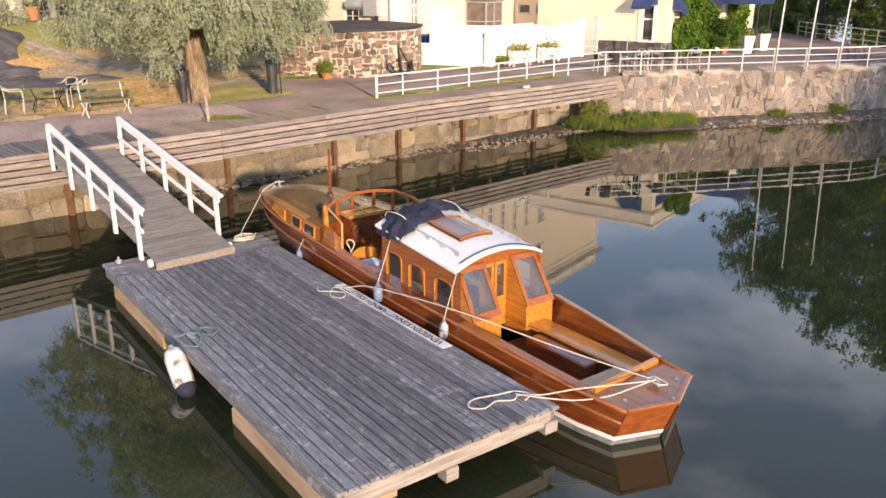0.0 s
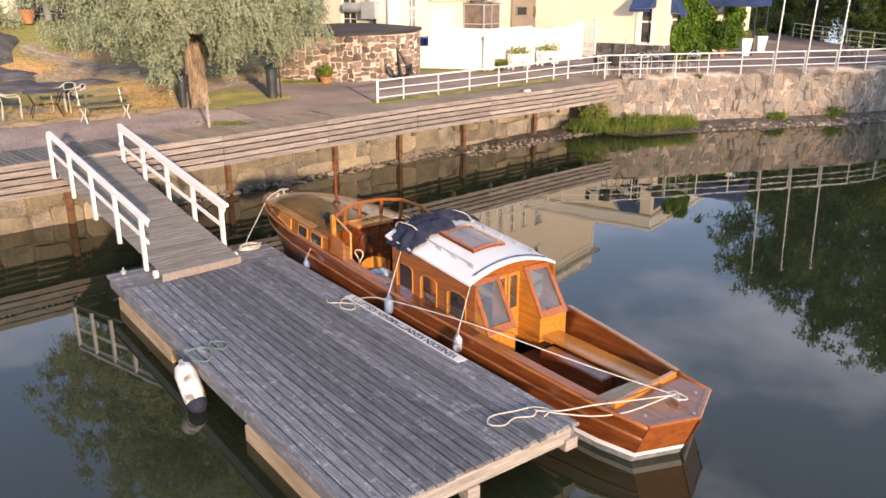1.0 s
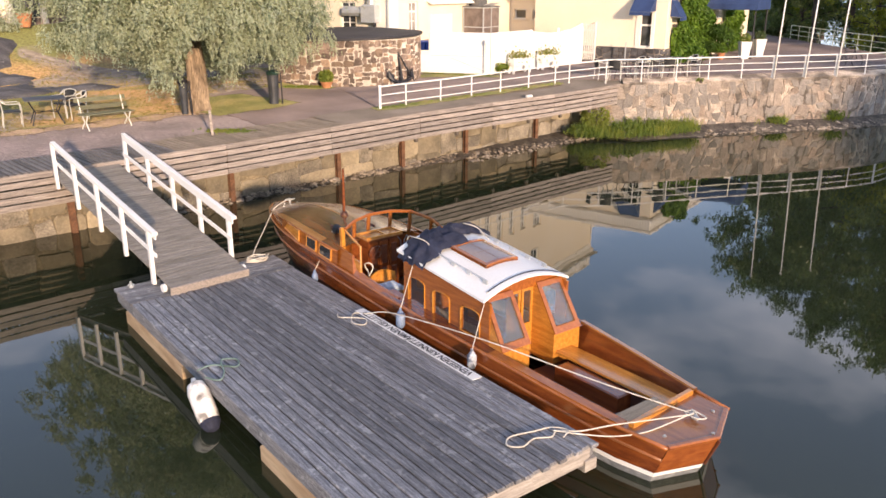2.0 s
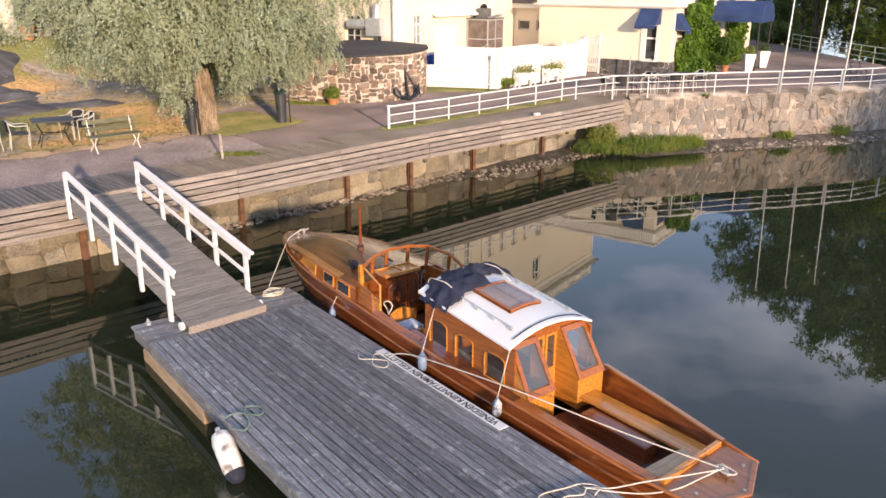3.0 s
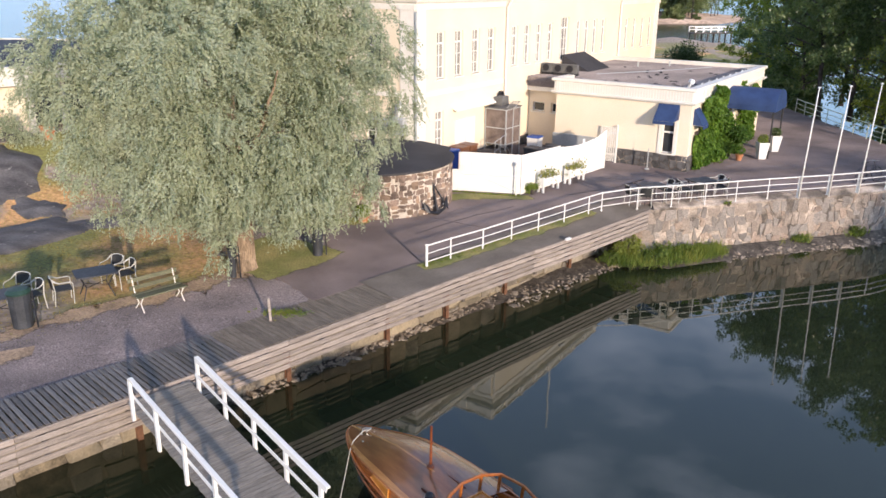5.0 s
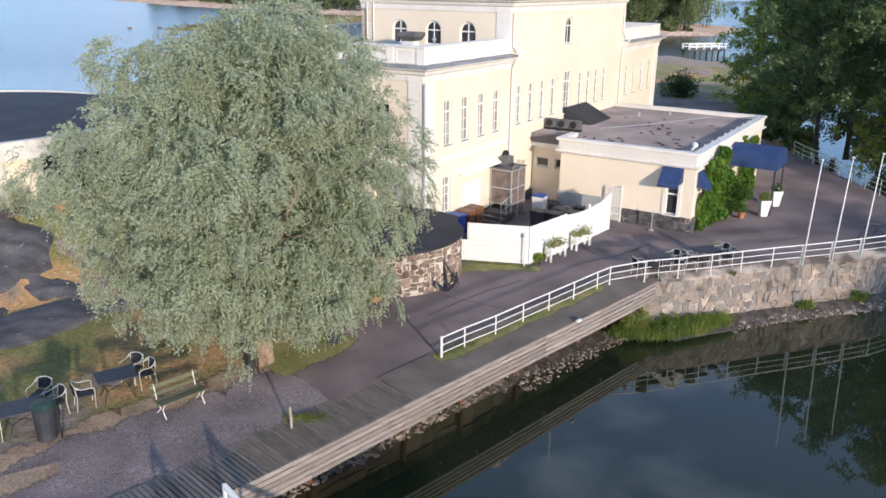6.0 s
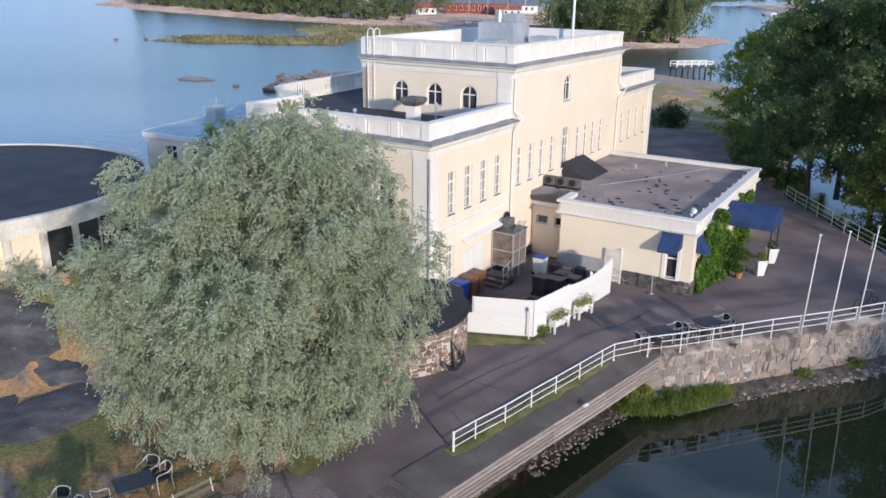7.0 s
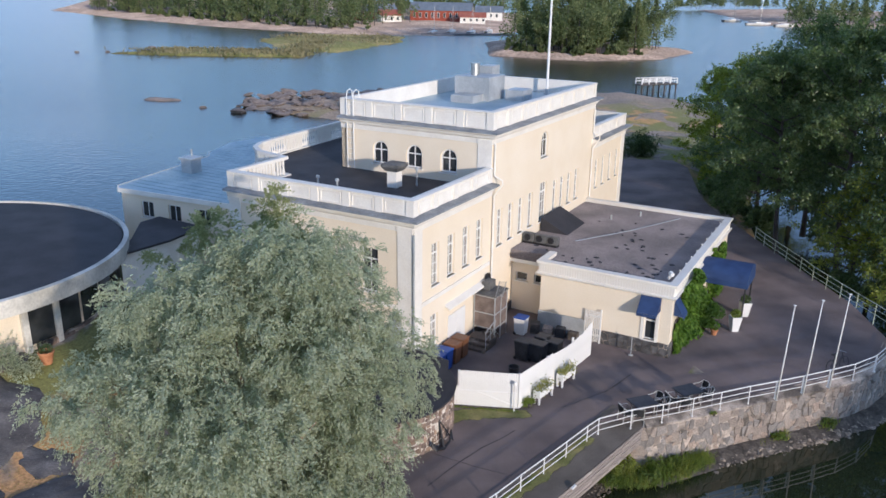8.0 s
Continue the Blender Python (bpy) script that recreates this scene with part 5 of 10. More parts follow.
def ac_unit(parent, x, y, z, yaw):
    u_ = part("air_conditioner", Mesh().soft((-0.34, -0.15, 0), (0.34, 0.15, 0.46), 0.02), M_ACG, parent, "grey air conditioning unit", at=pose(x, y, z, 0, 0, yaw))
    part("fan_guard", Mesh().lathe([(0.19, 0), (0.19, 0.03), (0.02, 0.04)], 16, pose(-0.06, -0.155, 0.23, 90, 0, 0)), M_BLACK, u_, "black fan guard")


for y in (-0.42, -1.14, -1.84):
    ac_unit(annex, 11.9, y, 5.98, -90)
    part("bracket", Mesh().box((11.7, y - 0.32, 5.86), (12.1, y + 0.32, 5.98)), M_BLACK, annex)
# plinth of dark stones on the two seen sides


def to_world(u, v):
    p = HM @ Vector((u, v, 0))
    return (p.x, p.y)


stone_wall("annex_plinth", polyline([to_world(8.77, -3.6), to_world(8.77, -9.43), to_world(13.2, -9.43)]), 2.0, 2.92, 0.40, M_PLINTH, M_MORTARD,
           "dark rough stone plinth with pale joints", "plinth", 0.03, 0.0, seed=9, joint=0.02, aspect=1.15)


def awning(x0, x1, m_, dep=0.75):
    a = thing("window_awning", "dark blue canvas awning over a window", "awning", HM @ m_, group="blue awnings")
    cl = Mesh().add([(x0, -0.02, 5.1), (x1, -0.02, 5.1), (x1, -dep, 4.35), (x0, -dep, 4.35), (x1, -dep, 4.18), (x0, -dep, 4.18), (x0, -0.02, 4.35), (x1, -0.02, 4.35)],
                    [(0, 3, 2, 1), (3, 5, 4, 2), (0, 6, 3), (1, 2, 7)])
    part("canopy", cl, M_BLUEAW, a)
    part("awning_rod", Mesh().tube([(x0, 0, 4.36), (x0, 0.01 - dep, 4.33), (x1, 0.01 - dep, 4.33), (x1, 0, 4.36)], 0.015, 5), M_ALU, a)


awning(7.85, 8.85, AW @ pose(0, 0, 0.24))
awning(9.15, 10.0, AE, 0.5)
can = thing("entrance_canopy", "barrel-shaped dark blue canvas entrance canopy on posts", "canopy", HM @ pose(14.2, -9.4, 0.5))
arc = np.linspace(0, math.pi, 15)
rows_c = [[(1.15 - 1.2 * math.cos(a), y, 4.35 + 0.75 * math.sin(a)) for a in arc] for y in (0.0, -0.9, -1.8, -2.6)]
part("canopy", Mesh().loft(rows_c).loft([[(1.15 - 1.2 * math.cos(a), y, 4.35 + 0.75 * math.sin(a) * q) for a in arc] for y, q in ((-2.6, 1.0), (-2.605, 0.0))]), M_BLUEAW, can, "blue canvas canopy", smooth=True)
part("valance", Mesh().box((-0.06, -2.6, 4.08), (-0.045, 0, 4.36)).box((2.345, -2.6, 4.08), (2.36, 0, 4.36)).box((-0.06, -2.615, 4.08), (2.36, -2.6, 4.36)), M_BLUEAW, can)
for x in (0.05, 2.25):
    part("post", Mesh().tube([(x, -2.5, 1.67), (x, -2.5, 4.4)], 0.04, 8), M_BLACK, can)

solid("yard_screen", Mesh().soft((8.58, -5.1, 2.2), (8.64, -2.5, 3.35), 0.01), M_GREYM, "low grey screen against the annex wall", "screen", HM, kind="structure")

# ---- floating jetty ----
BOAT = pose(2.8, 8.39, 0, 0, 0, 126.5)          # x forward from the stern, y to port, z from the water
jetty = thing("floating_jetty", "grey weathered plank jetty floating beside the boat", "jetty", BOAT)
y = 1.215
nplank = 23
pw = (4.30 - 1.215) / nplank
for k in range(nplank):
    dz = rnd.uniform(-0.004, 0.004)
    x1 = 8.27 + rnd.uniform(-0.015, 0.015)
    b = Mesh().soft((0.50 + rnd.uniform(-0.02, 0.02), y + 0.010, 0.555), (x1, y + pw - 0.010, 0.60 + dz), 0.007)
    part("plank", b, M_DECK, jetty)
    y += pw
for k in range(7):
    part("end_plank", Mesh().soft((8.292 + 0.130 * k, 1.2 + rnd.uniform(-0.01, 0.01), 0.55), (8.292 + 0.130 * k + 0.122, 4.31 + rnd.uniform(-0.01, 0.01), 0.60 + rnd.uniform(-0.003, 0.003)), 0.007), M_DECKE, jetty)
part("side_beam", Mesh().soft((0.56, 4.20, 0.36), (9.15, 4.28, 0.553), 0.01), M_DECK, jetty)
part("side_beam", Mesh().soft((0.56, 1.23, 0.36), (9.15, 1.31, 0.553), 0.01), M_DECK, jetty)
part("end_beam", Mesh().soft((0.53, 1.32, 0.34), (0.61, 4.19, 0.553), 0.01), M_ENDB, jetty, "pale end beam")
part("end_beam", Mesh().soft((9.08, 1.32, 0.36), (9.16, 4.19, 0.548), 0.01), M_DECK, jetty)
for x in (2.2, 4.0, 5.8, 7.6):
    part("bearer", Mesh().box((x - 0.05, 1.32, 0.40), (x + 0.05, 4.19, 0.552)), M_SOIL, jetty)
M_FLOAT = mat("yellowed_float", (0.36, 0.235, 0.135), (0.54, 0.40, 0.26), 1.2, 0.8, 0.06, fine=7, stretch=(0.6, 1, 4), detail=0.14)
for x0, x1 in ((6.2, 8.95), (0.85, 3.45)):
    part("float", Mesh().soft((x0, 3.35, -0.25), (x1, 4.22, 0.24), 0.03), M_FLOAT, jetty, "yellowed pontoon float")
    part("float", Mesh().soft((x0 + 0.9, 1.35, -0.25), (x1, 2.15, 0.24), 0.03), M_FLOAT, jetty)
part("corner_post", Mesh().soft((0.50, 1.22, 0.25), (0.70, 1.42, 0.40), 0.01), M_ENDB, jetty)
part("corner_post", Mesh().soft((0.50, 2.75, 0.18), (0.66, 2.92, 0.345), 0.01), M_ENDB, jetty)
ring = Mesh()
ring.tube([(9.05 + 0.05 * math.cos(a), 4.05 + 0.05 * math.sin(a), 0.65) for a in np.linspace(0, 2 * math.pi, 13)], 0.012, 6)
ring.box((9.02, 4.02, 0.60), (9.08, 4.08, 0.64)).tube([(9.05, 4.05, 0.6), (9.05, 4.05, 0.72)], 0.02, 6)
part("mooring_cleat", ring, M_GREYM, jetty, "galvanised mooring cleat")


def text_mesh(body, size, name):
    cu = bpy.data.curves.new(name, "FONT")
    cu.body, cu.size, cu.align_x, cu.align_y = body, size, "CENTER", "CENTER"
    cu.offset = 0.004 * size / 0.158
    tmp = bpy.data.objects.new(name, cu)
    me = bpy.data.meshes.new_from_object(tmp)
    bpy.data.objects.remove(tmp)
    return me


# notice painted on a white strip along the jetty's edge
notice = thing("notice_strip", "white notice strip with black Finnish lettering on the jetty", "sign", BOAT @ pose(4.15, 1.34, 0.604, 0, 0, 0))
part("strip", Mesh().soft((-1.55, -0.085, 0.0), (1.55, 0.085, 0.008), 0.002), M_WHITE, notice)
lt = text_mesh("VENEIDEN KIINNITTÄMINEN KIELLETTY", 0.158, "lettering")
lt.materials.append(M_BLACK)
part("lettering", lt, None, notice, "black capital letters", at=pose(0, 0, 0.0095))


def rope(name, pts, r, m_=None, label="white mooring rope between boat and jetty", material=None, cat="rope"):
    """A slack rope through points, smoothed."""
    ps = [Vector(p) for p in pts]
    out = []
    for i in range(len(ps) - 1):
        p0, p1, p2, p3 = ps[max(i - 1, 0)], ps[i], ps[i + 1], ps[min(i + 2, len(ps) - 1)]
        for t in np.linspace(0, 1, 7)[:-1]:
            t = float(t)
            out.append(0.5 * ((2 * p1) + (-p0 + p2) * t + (2 * p0 - 5 * p1 + 4 * p2 - p3) * t * t + (-p0 + 3 * p1 - 3 * p2 + p3) * t ** 3))
    out.append(ps[-1])
    return solid(name, Mesh().tube(out, r, 6), material or M_ROPE, label, cat, m_, smooth=True)


# ---- gangway ----
GW = pose(-4.87, 13.85, 0, 0, 0, 131.5)
gang = thing("gangway", "sloping plank gangway with white wooden railings", "gangway", GW)


def gz(x):
    return 0.86 + 0.1826 * x


slope = math.degrees(math.atan(0.1826))
M_GANG = mat("grey_tan_plank", (0.175, 0.16, 0.142), (0.285, 0.262, 0.235), 2.5, 0.85, 0.3, fine=24, stretch=(12, 1, 12), vary=0.12, detail=0.4)
gp = Mesh().soft((-0.05, -0.74, -0.035), (0.05, 0.74, 0.0), 0.006).data("plank", M_GANG)
x = -0.62
while x < 5.15:
    part("plank", gp, None, gang, at=pose(x, rnd.uniform(-0.008, 0.008), gz(x) + rnd.uniform(-0.002, 0.002), 0, -slope, 0) @ pose(0, 0, 0, 0, 0, rnd.choice((0, 180))))
    x += 0.109
for yy in (-0.6, 0.0, 0.6):
    part("stringer", Mesh().box((-0.62, yy - 0.04, -0.17), (5.15 / math.cos(radians(slope)) + 0.1, yy + 0.04, -0.038)), M_DECK, gang, at=pose(0, 0, gz(0), 0, -slope, 0))
part("end_board", Mesh().soft((-0.70, -0.76, -0.15), (-0.665, 0.76, 0.005), 0.006), M_FASCIA, gang, at=pose(0, 0, gz(0), 0, -slope, 0))
for sy in (-1, 1):
    yy = 0.775 * sy
    for x in (0.0, 1.18, 2.36, 3.54, 4.72):
        zb = -0.20 if x > 0 or sy < 0 else -0.22
        part("post", Mesh().soft((-0.045, -0.03, gz(x) + zb), (0.045, 0.03, gz(x) + 0.80), 0.006), M_WHITE, gang, "white railing post", at=pose(x, yy, 0))
    L = 4.72 / math.cos(radians(slope))
    part("top_rail", Mesh().soft((-0.12, -0.035 if sy < 0 else -0.06, 0.78), (L + 0.12, 0.06 if sy < 0 else 0.035, 0.84), 0.008), M_WHITE, gang, at=pose(0, yy, gz(0), 0, -slope, 0))
    part("hand_board", Mesh().soft((-0.10, 0.0, 0.68), (L + 0.10, 0.022, 0.778), 0.005), M_WHITE, gang, at=pose(0, yy - sy * 0.032 - 0.011, gz(0), 0, -slope, 0))
    part("mid_rail", Mesh().soft((-0.08, -0.012, 0.32), (L + 0.10, 0.012, 0.40), 0.005), M_WHITE, gang, at=pose(0, yy - sy * 0.043, gz(0), 0, -slope, 0))
for sy in (-0.72, 0.72):
    wheel = Mesh().lathe([(0.02, -0.03), (0.075, -0.03), (0.075, 0.03), (0.02, 0.03)], 14, pose(0, 0, 0, 90, 0, 0))
    part("roller", wheel, M_WHITE, gang, "small white roller", at=pose(-0.42, sy * 1.08, 0.68))

# ---- wooden motor boat ----
boat = thing("wooden_boat", "varnished wooden cabin cruiser with white cabin roof moored at the jetty", "boat", BOAT)
SHEER = [(-0.305, 0.02, 0.565), (-0.17, 0.35, 0.57), (-0.03, 0.675, 0.575), (0.6, 0.76, 0.61), (1.6, 0.86, 0.685), (2.75, 0.95, 0.765), (4.0, 1.0, 0.82),
         (5.5, 1.02, 0.88), (7.0, 0.99, 0.94), (8.5, 0.91, 0.99), (9.3, 0.81, 1.02), (9.8, 0.70, 1.04), (10.3, 0.54, 1.07), (10.65, 0.38, 1.09), (10.85, 0.26, 1.10), (11.0, 0.13, 1.11), (11.06, 0.015, 1.115)]


def sheer(a):
    for i in range(len(SHEER) - 1):
        p, q = SHEER[i], SHEER[i + 1]
        if a <= q[0] or i == len(SHEER) - 2:
            t = max(0.0, min(1.0, (a - p[0]) / (q[0] - p[0])))
            return lerp(p[1], q[1], t), lerp(p[2], q[2], t)


def bend(a):
    """The keel line swings a little to port forward of the cockpit."""
    return 0.030 * max(0.0, a - 6.8) ** 1.1


def hull_pt(a, t, side, out=0.0):
    """t runs from the sheer (0) through the waterline (about 0.72) to the keel (1)."""
    B, S = sheer(a)
    bow = max(0.0, (a - 7.0) / 4.15)
    z = lerp(S, -0.35, t)
    aft = max(0.0, min(1.0, (0.6 - a) / 0.63))                  # the stern sits a little askew
    tuck = lerp(0.03, 0.16, max(0.0, min(1.0, a / 2.5))) + 0.85 * bow ** 1.5
    w = B * (1.0 - tuck * t ** 1.4) if t < 0.78 else B * (1.0 - tuck * 0.78 ** 1.4) * max(0.0, 1 - ((t - 0.78) / 0.22) ** 2)
    ax = a - 0.75 * bow ** 2 * t + 0.36 * t * aft - 0.055 * side * aft * B / 0.68
    return (ax, side * (w + out) + bend(a) - 0.04 * aft, z)


AS = [-0.305, -0.17, -0.03, 0.3, 0.6, 1.1, 1.6, 2.2, 2.75, 3.4, 4.0, 4.75, 5.5, 6.25, 7.0, 7.75, 8.5, 9.1, 9.6, 10.0, 10.4, 10.65, 10.85, 11.0, 11.06]


def strake(name, t0, t1, material, out, label="", lo=0, hi=None, n=5):
    me = Mesh()
    for side in (1, -1):
        rows_h = []
        for a in AS[lo:hi]:
            rows_h.append([hull_pt(a, float(t), side, out) for t in np.linspace(t0, t1, n)] + [hull_pt(a, t1, side, out - 0.02)])
        me.loft(rows_h)
    ob = part(name, me, material, boat, label)
    return smooth_by(ob, 40)


strake("sheer_strake", 0.0, 0.20, M_HULLM, 0.022, "varnished mahogany top strake", lo=2)
strake("hull_strake", 0.20, 0.40, M_HULLM, 0.012, "varnished hull planking", lo=2)


def at_level(a, z):
    S = sheer(a)[1]
    return (S - z) / (S + 0.35)


def level_strake(name, z0, z1, material, out, label, rng):
    """A band of the hull between two levels above the water."""
    me = Mesh()
    for side in (1, -1):
        me.loft([[hull_pt(a, float(t), side, out) for t in np.linspace(at_level(a, z0) if z0 < 0.4 else 0.40, at_level(a, z1), 3)] for a in rng])
    return smooth_by(part(name, me, material, boat, label), 40)


level_strake("hull_strake", 0.5, 0.15, M_HULLM, 0.006, "varnished lower planking", AS[2:12])
strake("hull_strake", 0.40, 0.52, M_HULLD, 0.006, "dark varnished lower planking", lo=11)
level_strake("boot_stripe", 0.15, 0.085, M_WHITE, 0.012, "white waterline stripe", AS[2:12])
level_strake("bottom", 0.085, -0.02, M_BOTTOM, 0.004, "grey antifouling bottom", AS[2:12])
strake("boot_stripe", 0.52, 0.66, M_BLACK, 0.008, "black bow waterline", lo=11)
strake("bottom", 0.575, 1.0, M_BOTTOM, 0.0, "grey antifouling bottom", n=8, lo=2)
# the stern has two faces that meet at the stern post
for name_, z0, z1, mm, out, lab in (("transom", 0.6, 0.15, M_VARNT, 0.0, "varnished two-faced transom"), ("boot_stripe", 0.15, 0.085, M_WHITE, 0.008, "white stripe across the stern"), ("bottom", 0.085, -0.3, M_BOTTOM, 0.002, "")):
    tr = Mesh()
    for side in (1, -1):
        tr.loft([[hull_pt(a, float(t), side, out) for t in np.linspace(max(0.0, at_level(a, z0)), at_level(a, z1), 5)] for a in (AS[0] - out, AS[2])])
    part(name_, tr, mm, boat, lab)
sp_t, sp_b = hull_pt(AS[0], 0.0, 1), hull_pt(AS[0], 0.46, 1)
part("stern_post", Mesh().tube([(sp_t[0] - 0.012, -0.04, sp_t[2] - 0.02), (sp_b[0] - 0.012, -0.04, sp_b[2])], 0.02, 6), M_HULLD, boat, "dark stern post")
# rubbing strakes
for t, r, mm in ((0.0, 0.030, M_VARN), (0.205, 0.022, M_VARND)):
    rb = Mesh()
    for side in (1, -1):
        rb.tube([hull_pt(a, t, side, 0.022) for a in AS[2:]], r, 6)
    part("rubbing_strake", rb, mm, boat, "varnished rubbing strake", smooth=True)
# aft deck
deck = Mesh()
out_ = [(-0.31, -0.045), (-0.09, 0.64), (0.6, 0.77), (0.6, -0.77), (0.03, -0.72)]
deck.prism(list(reversed([(x, y) for x, y in out_])), 0.55, 0.592)
part("aft_deck", deck, M_VARND, boat, "dark varnished aft deck")
part("aft_deck_edge", cornice(Mesh(), [(-0.09, 0.64), (-0.31, -0.045), (0.03, -0.72)], 0.552, [(-0.05, 0), (0.0, 0), (0.015, 0.03), (0.0, 0.05), (-0.05, 0.05)]), M_VARN, boat, "light deck edge")
part("aft_coaming", Mesh().soft((-0.04, -0.66, 0.48), (0.04, 0.66, 0.66), 0.012), M_VARNL, boat, "light aft coaming", at=pose(0.53, -0.02, 0, 0, 0, 4))
for x, y in ((0.1, -0.5), (0.1, 0.48), (-0.22, -0.04)):
    part("deck_fitting", Mesh().lathe([(0.024, 0.592), (0.022, 0.61), (0.006, 0.62)], 8, pose(x, y, 0)), M_ALU, boat, "bright deck fitting")
part("aft_cleat", Mesh().tube([(0.22, -0.20, 0.645), (0.05, -0.10, 0.645)], 0.022, 6).box((0.11, -0.17, 0.58), (0.16, -0.13, 0.645)), M_ALU, boat, "mooring cleat")
# side decks and cockpit sides, aft well
for side, wd in ((1, 0.10), (-1, 0.035)):
    me = Mesh()
    rows_h = []
    for a in (0.58, 1.1, 1.6, 2.2, 2.8):
        B, S = sheer(a)
        rows_h.append([(a, side * (B + 0.02), S + 0.02), (a, side * (B - wd), S + 0.025), (a, side * (B - wd), S - 0.05), (a, side * (B - 0.14), 0.20)])
    me.loft(rows_h)
    part("well_side", me, M_HULLM if side < 0 else M_VARN, boat, "varnished well side")
    rl = Mesh()
    rl.loft([[(a, side * (sheer(a)[0] + q), sheer(a)[1] + h) for q, h in ((0.03, 0.02), (-wd - 0.01, 0.025), (-wd - 0.01, 0.055), (0.03, 0.05))] for a in (0.55, 1.1, 1.6, 2.2, 2.8)], close=True)
    part("gunwale_cap", rl, M_VARNM if side < 0 else M_VARN, boat, "light gunwale cap")
part("well_floor", Mesh().prism([(0.6, -0.62), (2.9, -0.8), (2.9, 0.8), (0.6, 0.62)], 0.16, 0.2), M_HULLD, boat, "dark floor boards")
part("side_bench", Mesh().soft((0.62, -0.66, 0.47), (2.72, -0.30, 0.51), 0.01), M_VARNL, boat, "varnished side bench")
part("side_bench", Mesh().soft((0.95, 0.34, 0.30), (2.6, 0.72, 0.34), 0.01), M_HULLD, boat, "low side bench")
part("stern_seat", Mesh().soft((0.60, -0.28, 0.52), (0.86, 0.60, 0.56), 0.01), mat("scrubbed_board", (0.42, 0.30, 0.19), (0.52, 0.38, 0.25), 3, 0.7, 0.2, stretch=(9, 1, 9)), boat, "pale scrubbed seat board")
part("engine_box", Mesh().soft((1.25, -0.30, 0.2), (2.45, -0.02, 0.45), 0.02), M_HULLM, boat, "dark mahogany engine box")
part("tool_bag", Mesh().lathe([(0.12, 0.2), (0.16, 0.28), (0.12, 0.36), (0.03, 0.38)], 9, pose(0.98, 0.2, 0)), M_BLUE, boat, "blue bundle in the well")

# aft cabin
side_w = [(3.22, 3.64, 0.84, 1.24, 1), (3.94, 4.34, 0.84, 1.27, 1), (4.58, 5.0, 0.84, 1.30, 1)]


def cab_window(m_, x0, x1, z0, z1):
    fr = Mesh()
    r = (x1 - x0) / 2
    h = 0.055
    pts_o = [(x0 - 0.017, z0 - 0.017), (x1 + 0.017, z0 - 0.017)] + [((x0 + x1) / 2 + (r + 0.017) * math.cos(a), z1 - h + (h + 0.017) * math.sin(a)) for a in np.linspace(0, math.pi, 11)]
    pts_i = [(x0, z0), (x1, z0)] + [((x0 + x1) / 2 + r * math.cos(a), z1 - h + h * math.sin(a)) for a in np.linspace(0, math.pi, 11)]
    n = len(pts_o)
    for i in range(n):
        j = (i + 1) % n
        fr.add([(*[p for p in (pts_o[i][0],)], -0.018, pts_o[i][1]), (pts_o[j][0], -0.018, pts_o[j][1]), (pts_i[j][0], -0.012, pts_i[j][1]), (pts_i[i][0], -0.012, pts_i[i][1]),
                (pts_o[i][0], 0.01, pts_o[i][1]), (pts_o[j][0], 0.01, pts_o[j][1]), (pts_i[j][0], 0.02, pts_i[j][1]), (pts_i[i][0], 0.02, pts_i[i][1])],
               [(0, 1, 2, 3), (0, 4, 5, 1), (3, 2, 6, 7)])
    w_ = part("window", fr, M_VARNL, boat, "light wooden arched window frame", at=m_)
    part("pane", Mesh().add([(x, 0.012, z) for x, z in pts_i], [tuple(range(n))]), M_CLEAR, w_, "clear glass")


def shell(x0, x1, z0, z1a, z1b, holes, side):
    """Cabin side along the boat with arched holes; the top edge rises forward."""
    me = wall_mesh(x0, x1, z0, z1a, 0.04, [(h[0], h[1], h[2], h[3] - 0.0) for h in holes])
    me.add([(x0, 0, z1a), (x1, 0, z1a), (x1, 0, z1b), (x0, 0.04, z1a), (x1, 0.04, z1a), (x1, 0.04, z1b)], [(0, 1, 2), (3, 5, 4), (0, 2, 5, 3), (1, 4, 5, 2)])
    return me


PORT, STAR = pose(0, 0.80, 0, 0, 0, 180), pose(0, -0.80, 0)
mirror = lambda hs: [(-h[1], -h[0], h[2], h[3], 1) for h in hs]
side_me = shell(3.0, 5.15, 0.74, 1.45, 1.62, side_w, -1)
part("cabin_side", side_me, M_VARN, boat, "varnished cabin side", at=STAR)
flip = Mesh()
flip.add([(x, -yy, z) for x, yy, z in side_me.v], [tuple(reversed(f)) for f in side_me.f])
part("cabin_side", flip, M_VARN, boat, "varnished cabin side", at=pose(0, 0.80, 0))
for h in side_w:
    cab_window(STAR, h[0], h[1], h[2], h[3])
    cab_window(PORT, -h[1], -h[0], h[2], h[3])
part("cabin_front", Mesh().box((5.09, -0.76, 0.5), (5.15, 0.2, 1.60)).box((5.09, 0.2, 1.45), (5.15, 0.76, 1.60)), M_VARN, boat, "cabin bulkhead")
part("side_deck", Mesh().loft([[(a, s_ * sheer(a)[0], sheer(a)[1] + 0.02), (a, s_ * 0.76, sheer(a)[1] + 0.03)] for a in (2.7, 3.4, 4.0, 4.75, 5.5) for s_ in (1,)]).loft([[(a, -sheer(a)[0], sheer(a)[1] + 0.02), (a, -0.76, sheer(a)[1] + 0.03)] for a in (2.7, 3.4, 4.0, 4.75, 5.5)]), M_HULLM, boat, "dark mahogany side deck")
part("cabin_floor", Mesh().box((3.2, -0.75, 0.28), (5.1, 0.75, 0.32)), M_HULLD, boat)
